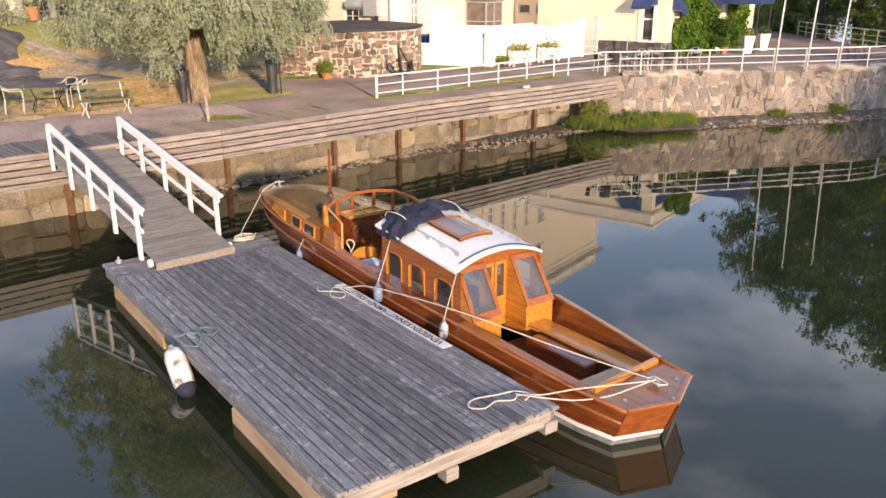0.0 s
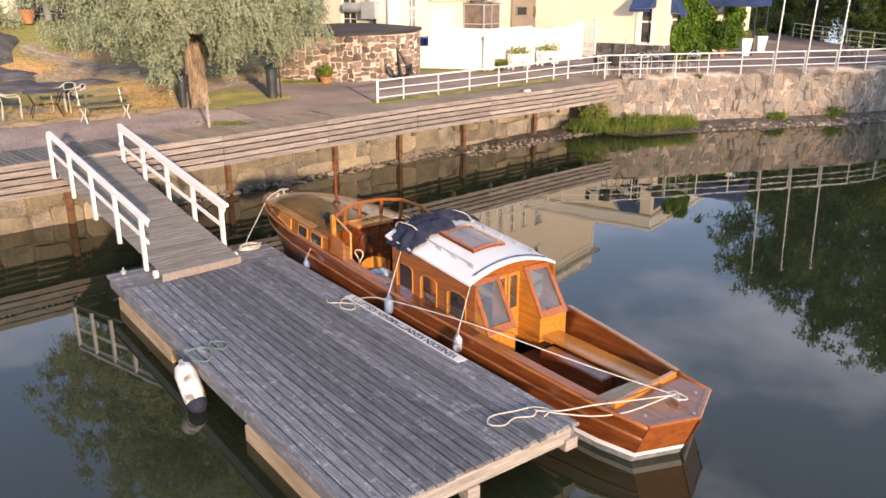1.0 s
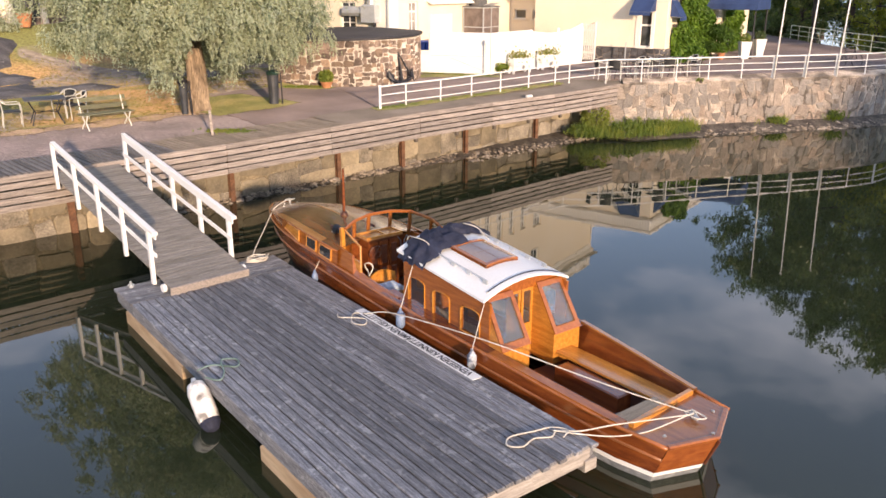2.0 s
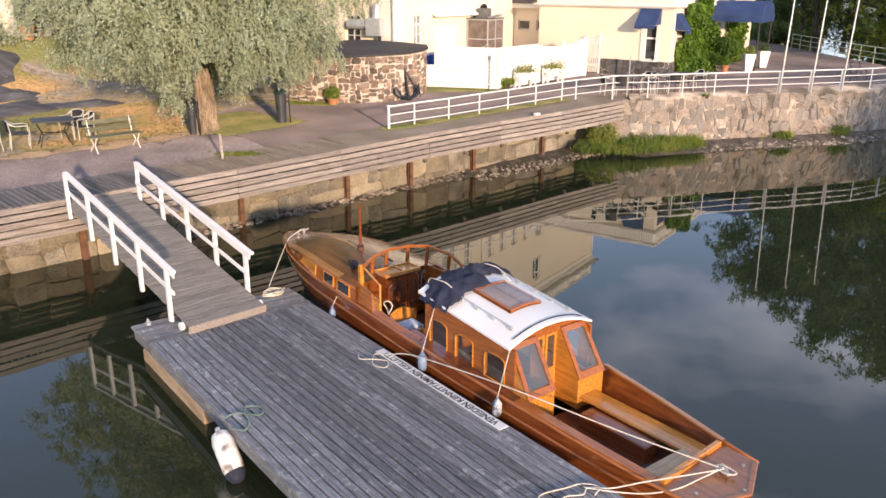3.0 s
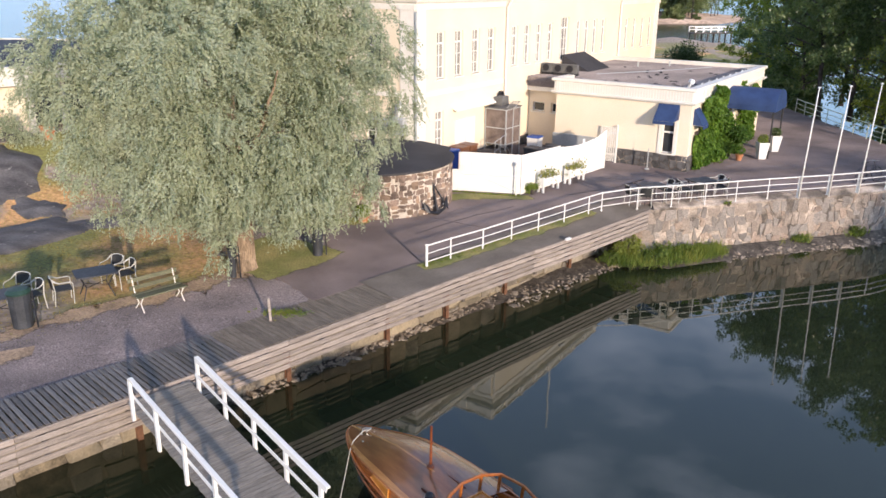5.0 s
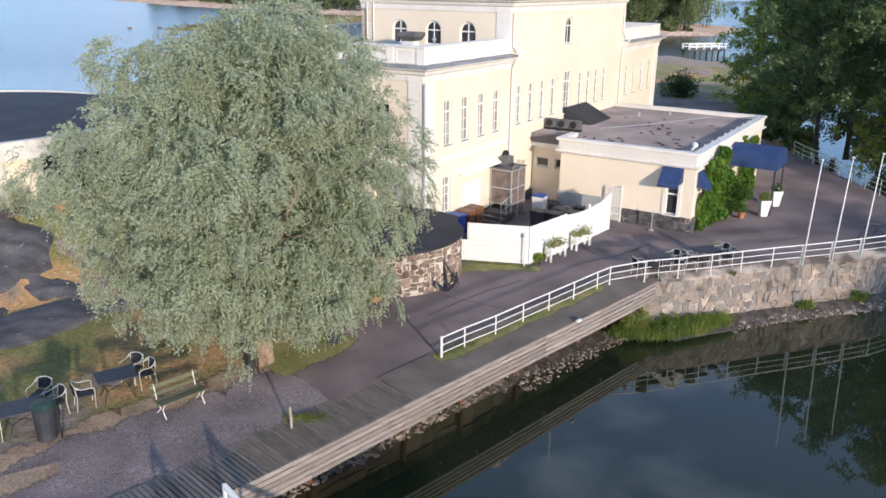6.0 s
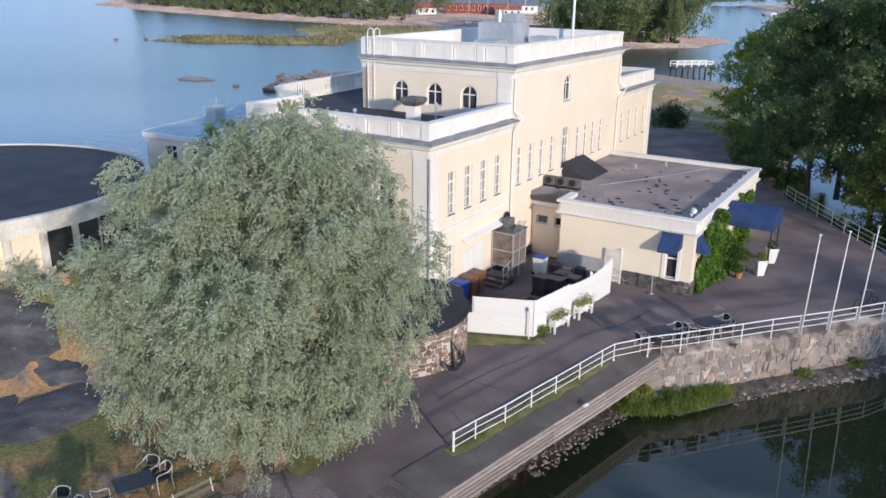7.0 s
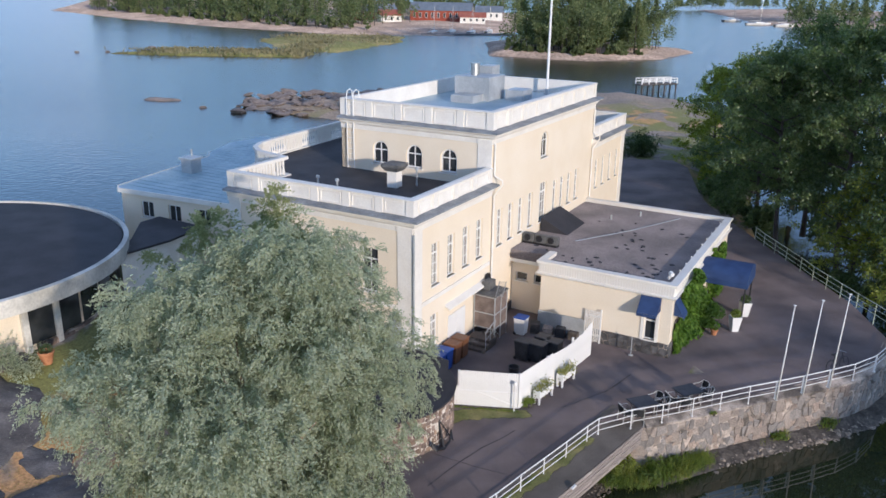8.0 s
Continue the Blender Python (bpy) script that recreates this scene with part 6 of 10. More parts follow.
M_CUSH = mat("pale_cushion", (0.24, 0.19, 0.15), (0.34, 0.28, 0.22), 6, 0.9, 0.2, fine=60)
for s_ in (1, -1):
    part("settee", Mesh().soft((3.4, s_ * 0.54 - 0.18, 0.32), (4.9, s_ * 0.54 + 0.18, 0.62), 0.01), M_VARN, boat)
    part("cushion", Mesh().soft((3.42, s_ * 0.54 - 0.18, 0.62), (4.88, s_ * 0.54 + 0.18, 0.72), 0.03), M_CUSH, boat, "brown seat cushion")
# slanted aft windows with the recessed double door between them
SL0, SL1 = (2.72, 0.80), (3.16, 1.50)


def slant(y, f, off=0.0):
    return (lerp(SL0[0], SL1[0], f) - off, y, lerp(SL0[1], SL1[1], f))


for side in (1, -1):
    fr = Mesh()
    a0, a1 = 0.25, 0.80

    def bar(p0, p1, p2, p3):
        fr.add([slant(*p) for p in (p0, p1, p2, p3)] + [slant(p[0], p[1], 0.03) for p in (p0, p1, p2, p3)],
               [(4, 5, 6, 7), (0, 3, 2, 1), (0, 1, 5, 4), (1, 2, 6, 5), (2, 3, 7, 6), (3, 0, 4, 7)])
    s_ = side
    bar((s_ * a0, 0), (s_ * (a0 + 0.07), 0), (s_ * (a0 + 0.07), 1), (s_ * a0, 1))
    bar((s_ * (a1 - 0.07), 0), (s_ * a1, 0), (s_ * (a1 - 0.03), 1), (s_ * (a1 - 0.10), 1))
    bar((s_ * (a0 + 0.07), 0), (s_ * (a1 - 0.07), 0), (s_ * (a1 - 0.07), 0.13), (s_ * (a0 + 0.07), 0.13))
    bar((s_ * (a0 + 0.07), 0.90), (s_ * (a1 - 0.09), 0.90), (s_ * (a1 - 0.09), 1.0), (s_ * (a0 + 0.07), 1.0))
    wf = part("aft_window", fr, M_VARN, boat, "slanted varnished window frame")
    part("pane", Mesh().add([slant(s_ * (a0 + 0.07), 0.13), slant(s_ * (a1 - 0.07), 0.13), slant(s_ * (a1 - 0.09), 0.9), slant(s_ * (a0 + 0.07), 0.9)], [(0, 1, 2, 3) if side > 0 else (3, 2, 1, 0)]),
         M_CLEARSKY, wf, "glass pane with a bluish sky sheen painted in")
    cheek = Mesh()
    yi = s_ * a0
    cheek.add([(SL0[0], yi, SL0[1]), (3.25, yi, SL0[1]), (3.25, yi, 1.5), (SL1[0], yi, 1.5), (SL0[0], yi, 0.3), (3.25, yi, 0.3)], [(0, 1, 2, 3), (0, 4, 5, 1)])
    yo = s_ * a1
    cheek.add([(SL0[0], yo, SL0[1]), (3.05, yo, SL0[1]), (3.05, yo, 1.47), (SL1[0], yo - s_ * 0.03, 1.47), (SL0[0], yo, 0.6), (3.05, yo, 0.6)], [(0, 1, 2, 3), (0, 4, 5, 1)])
    cheek.add([(SL0[0], yi, 0.3), (SL0[0], yo, 0.3), (SL0[0], yo, 0.80), (SL0[0], yi, 0.80)], [(0, 1, 2, 3)])
    part("aft_panel", cheek, M_VARNL, boat, "bright varnished pine panel")
part("aft_bulkhead", Mesh().box((3.28, -0.76, 0.3), (3.31, 0.76, 0.55)), M_VARNL, boat)
for side in (1, -1):
    d_ = Mesh()
    y0, y1 = (0.01, 0.245) if side > 0 else (-0.245, -0.01)
    for q in ((y0, 0.36, y1, 0.85), (y0, 1.38, y1, 1.48), (y0, 0.85, y0 + 0.045, 1.38), (y1 - 0.045, 0.85, y1, 1.38)):
        d_.box((3.20, q[0], q[1]), (3.225, q[2], q[3]))
    dd = part("cabin_door", d_, M_VARNL, boat, "narrow varnished cabin door")
    part("pane", Mesh().box((3.21, y0 + 0.045, 0.85), (3.212, y1 - 0.045, 1.38)), M_CLEAR, dd, "clear glass")
# cabin roof
ys_r = np.linspace(-0.86, 0.86, 13)


def roof_z(a, y):
    return lerp(1.475, 1.665, (a - 3.1) / 2.1) + 0.20 * (1 - (y / 0.86) ** 2)


ra = [3.06, 3.5, 4.0, 4.5, 5.0, 5.26]
rf = Mesh()
top = [[(a, float(y), roof_z(a, float(y)) + 0.02) for y in ys_r] for a in ra]
bot = [[(a, float(y), roof_z(a, float(y)) - 0.015) for y in ys_r] for a in ra]
rf.loft(top).loft([list(reversed(r)) for r in bot])
rf.loft([bot[0], top[0]]).loft([top[-1], bot[-1]])
rf.loft([[r[-1] for r in bot], [r[-1] for r in top]]).loft([[r[0] for r in top], [r[0] for r in bot]])
smooth_by(part("cabin_roof", rf, M_WHITE, boat, "white painted cambered cabin roof"), 40)
tym = Mesh()
tym.loft([[(3.17, float(y), 1.44) for y in ys_r[1:-1]], [(3.17, float(y), roof_z(3.17, float(y)) - 0.01) for y in ys_r[1:-1]]])
part("roof_beam", tym, M_VARN, boat, "curved varnished roof beam")
tym = Mesh().loft([[(5.14, float(y), 1.55) for y in ys_r[1:-1]], [(5.14, float(y), roof_z(5.14, float(y)) - 0.01) for y in ys_r[1:-1]]])
part("roof_beam", tym, M_VARN, boat)
part("roof_trim", Mesh().tube([(3.16, float(y), roof_z(3.16, float(y)) + 0.024) for y in ys_r[1:-1]], 0.012, 5), M_BLUE, boat, "dark trim line on the roof")
for y in (0.60, -0.60):
    hr = part("roof_handrail", Mesh().tube([(a, y, roof_z(a, y) + 0.075) for a in (3.3, 3.7, 4.1, 4.5, 4.9)], 0.014, 6), M_GREYM, boat, "grey roof handrail")
    for a in (3.34, 3.72, 4.1, 4.48, 4.86):
        part("handrail_foot", Mesh().box((a - 0.05, y - 0.014, roof_z(a, y) + 0.015), (a + 0.05, y + 0.014, roof_z(a, y) + 0.07)), M_GREYM, hr)
def hatch_pt(a, y, up):
    return (a, y, roof_z(a, y) + 0.02 + up)


def hatch_bar(a0, a1, y0, y1, up):
    """A flat bar that follows the camber of the roof."""
    ys_h = np.linspace(y0, y1, 6)
    return Mesh().loft([[hatch_pt(a0, float(y), 0), hatch_pt(a0, float(y), up), hatch_pt(a1, float(y), up), hatch_pt(a1, float(y), 0)] for y in ys_h], close=True)


hat = part("roof_hatch", hatch_bar(3.62, 4.49, -0.30, 0.34, 0.03), M_VARN, boat, "varnished roof hatch")
for b_ in ((3.62, 3.68, -0.30, 0.34), (4.43, 4.49, -0.30, 0.34), (3.68, 4.43, -0.30, -0.25), (3.68, 4.43, 0.29, 0.34)):
    part("hatch_frame", hatch_bar(*b_, 0.055), M_VARN, hat)
# hatch glass painted paler for the sky it mirrors
M_HATCH = glass_mat("hatch_sky_tint", (0.20, 0.15, 0.125), 0.05)
for b_ in ((3.685, 4.05, -0.245, 0.02), (4.06, 4.425, -0.245, 0.02), (3.685, 4.05, 0.03, 0.285), (4.06, 4.425, 0.03, 0.285)):
    part("hatch_pane", hatch_bar(*b_, 0.040), M_HATCH, hat, "brown hatch glass with sky reflection in its colour")

# rolled canvas on the roof
tarp = Mesh()
rows_t = []
for i in range(46):
    q = i / 45
    y = lerp(0.92, -0.86, q)
    half = (0.40 if y > 0.0 else 0.19) + 0.10 * noise.noise((i * 0.22, 4.0, 1.0)) + 0.04 * noise.noise((i * 0.9, 2.0, 7.0))
    cx = (4.86 if y > 0.0 else 5.02) + 0.12 * noise.noise((i * 0.17, 9.0, 3.0))
    end = min(1.0, 6 * q + 0.15, 6 * (1 - q) + 0.15)
    row = []
    for k_ in range(19):
        f = k_ / 18 * 2 - 1
        rise = (1 - abs(f) ** 2.2) * 0.125 * end
        fold = 0.075 * noise.noise((i * 0.30, f * 2.6, 5.0)) + 0.045 * noise.noise((i * 0.75, f * 5.0, 11.0)) + 0.015 * noise.noise((i * 1.9, f * 11.0, 2.0))
        yy = max(-0.86, min(0.86, y))
        row.append((cx + half * f + 0.05 * noise.noise((i * 0.5, f * 3, 21)), y + 0.06 * noise.noise((i * 0.4, f * 3, 31)),
                    roof_z(5.0, yy) + 0.022 + max(0.0, rise + fold * (1 - f ** 4)) - (0.10 if abs(y) > 0.86 else 0.0)))
    rows_t.append(row)
tarp.loft(rows_t)
solid("folded_canvas", tarp, M_BLUE, "crumpled navy blue canvas heaped on the cabin roof", "canvas cover", BOAT, smooth=True)
for y0 in (0.62, -0.45):
    dome = 2.00 - 0.16 * y0 * y0
    rope("canvas_tie", [(5.24, y0 + 0.05, roof_z(5.0, y0) + 0.05), (5.15, y0 + 0.08, dome - 0.04), (4.95, y0 + 0.12, dome + 0.02), (4.72, y0 + 0.04, dome - 0.02), (4.5, y0 - 0.02, roof_z(4.5, y0) + 0.04)], 0.008, BOAT, "white tie rope over the canvas")

# middle cockpit
for side in (1, -1):
    me = Mesh()
    me.loft([[(a, side * (sheer(a)[0] - 0.02), sheer(a)[1]), (a, side * (sheer(a)[0] - 0.09), sheer(a)[1] + h), (a, side * (sheer(a)[0] - 0.13), sheer(a)[1] + h), (a, side * (sheer(a)[0] - 0.15), 0.35)]
             for a, h in ((5.12, 0.04), (5.7, 0.045), (6.2, 0.06), (6.45, 0.10), (6.6, 0.30), (7.0, 0.33), (7.3, 0.33))])
    part("cockpit_side", me, M_VARN, boat, "varnished cockpit side")
part("cockpit_floor", Mesh().box((5.1, -0.85, 0.32), (7.0, 0.85, 0.36)), M_HULLD, boat, "dark cockpit floor")
part("fore_bulkhead", Mesh().box((7.14, -0.88, 0.35), (7.18, 0.90, 1.24)), M_HULLM, boat, "dark panelled bulkhead")
con = part("console", Mesh().soft((6.84, -0.24, 0.36), (7.13, 0.42, 1.36), 0.015), M_HULLM, boat, "dark mahogany console")
for y in (-0.13, 0.09, 0.31):
    dr = part("console_door", Mesh().soft((6.815, y - 0.10, 0.42), (6.842, y + 0.10, 1.30), 0.008), M_HULLM, con, "panelled dark door")
    dr = part("door_panel", Mesh().soft((6.80, y - 0.055, 0.86), (6.817, y + 0.055, 1.22), 0.006), M_HULLD, con)
    dr = part("door_panel", Mesh().soft((6.80, y - 0.055, 0.50), (6.817, y + 0.055, 0.78), 0.006), M_HULLD, con)
part("console_top", Mesh().soft((6.77, -0.30, 1.36), (7.16, 0.48, 1.385), 0.01), M_VARNM, con, "light varnished console top")
for b_ in (((6.77, -0.30, 1.385), (6.80, 0.48, 1.42)), ((7.13, -0.30, 1.385), (7.16, 0.48, 1.42)), ((6.80, -0.30, 1.385), (7.13, -0.27, 1.42)), ((6.80, 0.45, 1.385), (7.13, 0.48, 1.42)), ((6.80, 0.02, 1.385), (7.13, 0.05, 1.41))):
    part("console_rim", Mesh().box(*b_), M_VARNL, con, "light wooden rim")
for y in (-0.42, -0.62):
    part("hanging_line", Mesh().tube([(7.10, y - 0.07, 0.72), (7.10, y - 0.06, 1.12), (7.10, y, 1.2), (7.10, y + 0.06, 1.12), (7.10, y + 0.08, 0.66)], 0.010, 5), M_GREYM, boat, "grey line hanging on the bulkhead")
wh = Mesh().tube([(0, 0.13 * math.cos(a), 0.13 * math.sin(a)) for a in np.linspace(0, 2 * math.pi, 19)], 0.012, 6)
for q in range(6):
    wh.tube([(0, 0, 0), (0, 0.15 * math.cos(q * math.pi / 3), 0.15 * math.sin(q * math.pi / 3))], 0.008, 5)
part("steering_wheel", wh, M_HULLD, boat, "small wooden steering wheel", at=pose(6.76, 0.31, 1.12, 0, -12, 0))
seat = part("helm_seat", Mesh().soft((5.84, 0.30, 0.36), (6.18, 0.70, 0.68), 0.02), M_VARNM, boat, "light wooden helm seat")
part("seat_back", Mesh().loft([[(6.20 + 0.05 * math.sin(f * math.pi), lerp(0.24, 0.74, f), 0.62), (6.24 + 0.05 * math.sin(f * math.pi), lerp(0.24, 0.74, f), 0.90 + 0.06 * math.sin(f * math.pi)), (6.27 + 0.05 * math.sin(f * math.pi), lerp(0.24, 0.74, f), 0.90 + 0.06 * math.sin(f * math.pi)), (6.24 + 0.05 * math.sin(f * math.pi), lerp(0.24, 0.74, f), 0.62)] for f in np.linspace(0, 1, 9)], close=True), M_VARNL, seat, "curved light wooden back")
part("cushion", Mesh().soft((5.86, 0.31, 0.68), (6.19, 0.69, 0.77), 0.035), mat("blue_grey_cushion", (0.40, 0.47, 0.56), (0.52, 0.59, 0.68), 6, 0.9, 0.2), seat, "pale blue cushion")
part("cockpit_bench", Mesh().soft((5.2, -0.80, 0.36), (6.5, -0.42, 0.66), 0.02), M_VARND, boat, "varnished bench")
part("coiled_line", Mesh().tube([(6.35 + 0.1 * math.cos(a) * (1 + 0.1 * math.sin(3 * a)), 0.72 + 0.03 * math.sin(a * 2), 1.0 + 0.12 * math.sin(a)) for a in np.linspace(0, 9, 30)], 0.012, 5), M_ROPE, boat, "coiled white line")
# wind screen: posts, rails, glass
WS = [(7.05, 0.80), (7.22, 0.50), (7.33, 0.12), (7.30, -0.35), (7.12, -0.68), (6.65, -0.84), (5.75, -0.88)]
zb = [1.22, 1.27, 1.31, 1.31, 1.27, 1.20, 1.06]
zt = [1.60, 1.66, 1.69, 1.69, 1.67, 1.60, 1.28]
ws = part("windscreen", Mesh().tube([(x - 0.06, y, z) for (x, y), z in zip(WS, zt)], 0.032, 6).tube([(x, y, z) for (x, y), z in zip(WS, zb)], 0.03, 6), M_VARN, boat, "curved varnished windscreen frame")
for i in range(1, 6):
    part("windscreen_post", Mesh().tube([(WS[i][0], WS[i][1], zb[i] - 0.1), (WS[i][0] - 0.06, WS[i][1], zt[i])], 0.036, 6), M_VARN, ws)
part("windscreen_sill", cornice(Mesh(), WS, 0.0, [(-0.02, 1.0), (0.02, 1.0), (0.02, 1.24), (-0.02, 1.24)]), M_VARN, ws)
M_SCREEN = bpy.data.materials.new("clear_glass")
M_SCREEN.use_nodes = True
cg = M_SCREEN.node_tree
cb = cg.nodes["Principled BSDF"]
cb.inputs["Base Color"].default_value = (0.9, 0.95, 0.95, 1)
cb.inputs["Roughness"].default_value = 0.02
cb.inputs["Transmission Weight"].default_value = 1.0
cb.inputs["IOR"].default_value = 1.02
for i in range(6):
    gl_ = part("pane", Mesh().add([(WS[i][0], WS[i][1], zb[i]), (WS[i + 1][0], WS[i + 1][1], zb[i + 1]), (WS[i + 1][0] - 0.06, WS[i + 1][1], zt[i + 1]), (WS[i][0] - 0.06, WS[i][1], zt[i])], [(0, 1, 2, 3)]), M_SCREEN, ws, "clear windscreen pane")
    gl_.visible_shadow = False
# port side board up to the screen
part("side_board", Mesh().add([(6.32, 0.93, 0.90), (7.25, 0.90, 0.94), (7.25, 0.88, 1.22), (6.36, 0.90, 1.16), (6.32, 0.89, 0.90), (7.25, 0.86, 0.94), (7.25, 0.84, 1.22), (6.36, 0.86, 1.16)],
     [(0, 3, 2, 1), (4, 5, 6, 7), (0, 4, 7, 3), (3, 7, 6, 2), (2, 6, 5, 1)]), M_VARNL, boat, "bright varnished side board")
part("side_frame", Mesh().tube([(6.32, 0.90, 0.9), (6.38, 0.86, 1.44), (7.0, 0.80, 1.58)], 0.020, 6), M_VARNL, boat, "light cockpit frame")
part("side_post", Mesh().soft((7.02, 0.79, 1.2), (7.09, 0.86, 1.62), 0.008), M_VARNL, boat, "light windscreen corner post")
sg = part("side_pane", Mesh().add([(6.38, 0.88, 1.17), (7.03, 0.85, 1.21), (7.02, 0.80, 1.57), (6.40, 0.86, 1.43)], [(0, 1, 2, 3)]), M_SCREEN, boat, "clear side pane")
sg.visible_shadow = False
# fore cabin: low sides with windows and a cambered deck that runs out to the stem
FA = [7.0, 7.6, 8.2, 8.8, 9.4, 9.9, 10.3, 10.6, 10.82, 10.98, 11.05]


def fore_h(a):
    return 0.27 * max(0.0, min(1.0, (10.7 - a) / 1.5))


for side in (1, -1):
    me = Mesh().loft([[(a, side * (sheer(a)[0] - 0.005) + bend(a), sheer(a)[1] - 0.02), (a, side * (sheer(a)[0] - 0.03) + bend(a), sheer(a)[1] + fore_h(a))] for a in FA])
    part("fore_cabin_side", me, M_VARN, boat, "varnished fore cabin side")
rows_f = []
for a in FA:
    B, S = sheer(a)
    B = max(0.012, B - 0.005)
    h = fore_h(a)
    rows_f.append([(a + (0.02 if a > 10.9 else 0), B * q + bend(a), S + h + 0.012 + (0.15 * min(1, B / 0.7)) * (1 - q * q)) for q in np.linspace(-1, 1, 15)])
smooth_by(part("fore_deck", Mesh().loft(rows_f), M_FORED, boat, "dark varnished cambered foredeck"), 60)
for lo_, hi_ in ((0, 1), (13, 14)):          # pale covering boards along both edges
    part("covering_board", Mesh().loft([[(p[0], p[1], p[2] + 0.004) for p in r[lo_:hi_ + 1]] for r in rows_f[1:]]), M_VARNM, boat, "lighter covering board", smooth=True)
edge = Mesh()
for side in (0, -1):
    edge.tube([r[side] for r in rows_f], 0.016, 6)
part("deck_edge", edge, M_VARN, boat, "deck edge moulding", smooth=True)
part("king_plank", Mesh().loft([[(r[7][0], r[7][1] - 0.025, r[7][2] + 0.004), (r[7][0], r[7][1] + 0.025, r[7][2] + 0.004)] for r in rows_f[2:]]), M_VARNM, boat, "light king plank")
for a0, a1 in ((7.22, 7.66), (7.80, 8.18), (8.50, 9.20)):
    for side in (1, -1):
        me, pn = Mesh(), Mesh()
        pts_ = []
        for a, f in ((a0, 0.10), (a1, 0.10 if a1 < 9 else 0.35), (a1 - (0.0 if a1 < 9 else 0.12), 0.86), (a0, 0.88)):
            B, S = sheer(a)
            pts_.append((a, side * (B - 0.005 - 0.025 * f + 0.012) + bend(a), S + fore_h(a) * f))
        me.tube(pts_ + [pts_[0]], 0.016, 5)
        pn.add(pts_, [(0, 1, 2, 3) if side < 0 else (3, 2, 1, 0)])
        w_ = part("fore_window", me, M_VARNL, boat, "light window frame")
        part("pane", pn, M_GLASS if a0 < 8.5 else M_VARNL, w_, "dark glass" if a0 < 8.5 else "light wooden locker recess")
mast = part("mast", Mesh().tube([(8.38, 0, 1.25), (8.36, 0, 2.36)], [0.034, 0.022], 10), M_HULLM, boat, "short varnished mast")
part("mast_foot", Mesh().lathe([(0.075, 0), (0.07, 0.05), (0.04, 0.08)], 10, pose(8.38, 0, 1.42 - 0.01)), M_HULLD, mast)
for y in (0.54, -0.12):
    part("grab_rail", Mesh().soft((7.44, y - 0.015, 1.28), (7.96, y + 0.015, 1.41), 0.005), M_HULLD, boat, "dark grab rail")
part("bow_bitt", Mesh().tube([(10.5, 0.24, 1.30), (10.5, 0.0, 1.30)], 0.016, 6).tube([(10.5, 0.12, 1.15), (10.5, 0.12, 1.33)], 0.025, 8), M_ALU, boat, "bow mooring fitting")
for x, y in ((10.5, 0.12), (10.4, -0.14), (9.9, -0.2), (10.2, 0.3)):
    part("deck_fitting", Mesh().lathe([(0.018, 0), (0.016, 0.018), (0.005, 0.024)], 8, pose(x, y + bend(x), sheer(x)[1] + fore_h(x) + 0.10)), M_ALU, boat)
part("spot_lamp", Mesh().lathe([(0.05, -0.08), (0.09, 0.0), (0.09, 0.04), (0.03, 0.06)], 10, pose(7.62, 0.62, 1.42, 90, 0, 30)).tube([(7.62, 0.62, 1.24), (7.62, 0.62, 1.4)], 0.02, 6), M_BLACK, boat, "black deck lamp")

# fenders
def fender(p, top, label="small pale blue fender on a line", r=0.075, h=0.30, m1=None):
    f_ = thing("fender", label, "fender", BOAT @ pose(*p), group="boat fenders")
    part("body", Mesh().lathe([(0.02, 0), (r * 0.7, 0.015), (r, 0.06), (r, h - 0.06), (r * 0.6, h - 0.01), (0.025, h), (0.02, h + 0.05)], 12), m1 or M_FENDER, f_, smooth=True)
    part("line", Mesh().tube([(0, 0, h + 0.03), (top[0] - p[0], top[1] - p[1], top[2] - p[2])], 0.007, 5), M_ROPE, f_, "fender line")


M_FENDER = mat("pale_blue_vinyl", (0.16, 0.23, 0.36), (0.23, 0.31, 0.45), 5, 0.5, 0.05)
M_FENDERW = mat("grey_white_vinyl", (0.12, 0.14, 0.18), (0.50, 0.53, 0.58), 9, 0.5, 0.05, fine=14, lo=0.42, hi=0.52, detail=0.4)
fender((4.81, 1.11, 0.52), (4.95, 0.64, 1.82))
fender((3.02, 1.10, 0.52), (3.15, 0.72, 1.58), "small grey-white fender on a line", r=0.07, h=0.26, m1=M_FENDERW)
fender((7.62, 1.12, 0.46), (7.75, 0.62, 1.36), r=0.06, h=0.2)
big = thing("jetty_fender", "long dirty white fender with dark blue end at the jetty", "fender", BOAT @ pose(4.47, 4.43, 0.0, 0, 50, 0) @ Matrix.Scale(0.93, 4))
part("body", Mesh().lathe([(0.05, 0.08), (0.14, 0.14), (0.165, 0.25), (0.165, 0.66), (0.125, 0.80), (0.04, 0.85), (0.035, 0.90)], 14), mat("dirty_white_vinyl", (0.24, 0.22, 0.20), (0.80, 0.77, 0.73), 5, 0.6, 0.2, fine=9, lo=0.36, hi=0.48, detail=0.3), big, smooth=True)
part("end_cap", Mesh().lathe([(0.02, 0.0), (0.09, 0.03), (0.145, 0.12), (0.156, 0.18)], 14), M_BLUE, big, "dark blue end")
M_ROPEG = mat("green_rope", (0.10, 0.17, 0.16), (0.18, 0.26, 0.24), 8, 0.9, 0.5, fine=80)
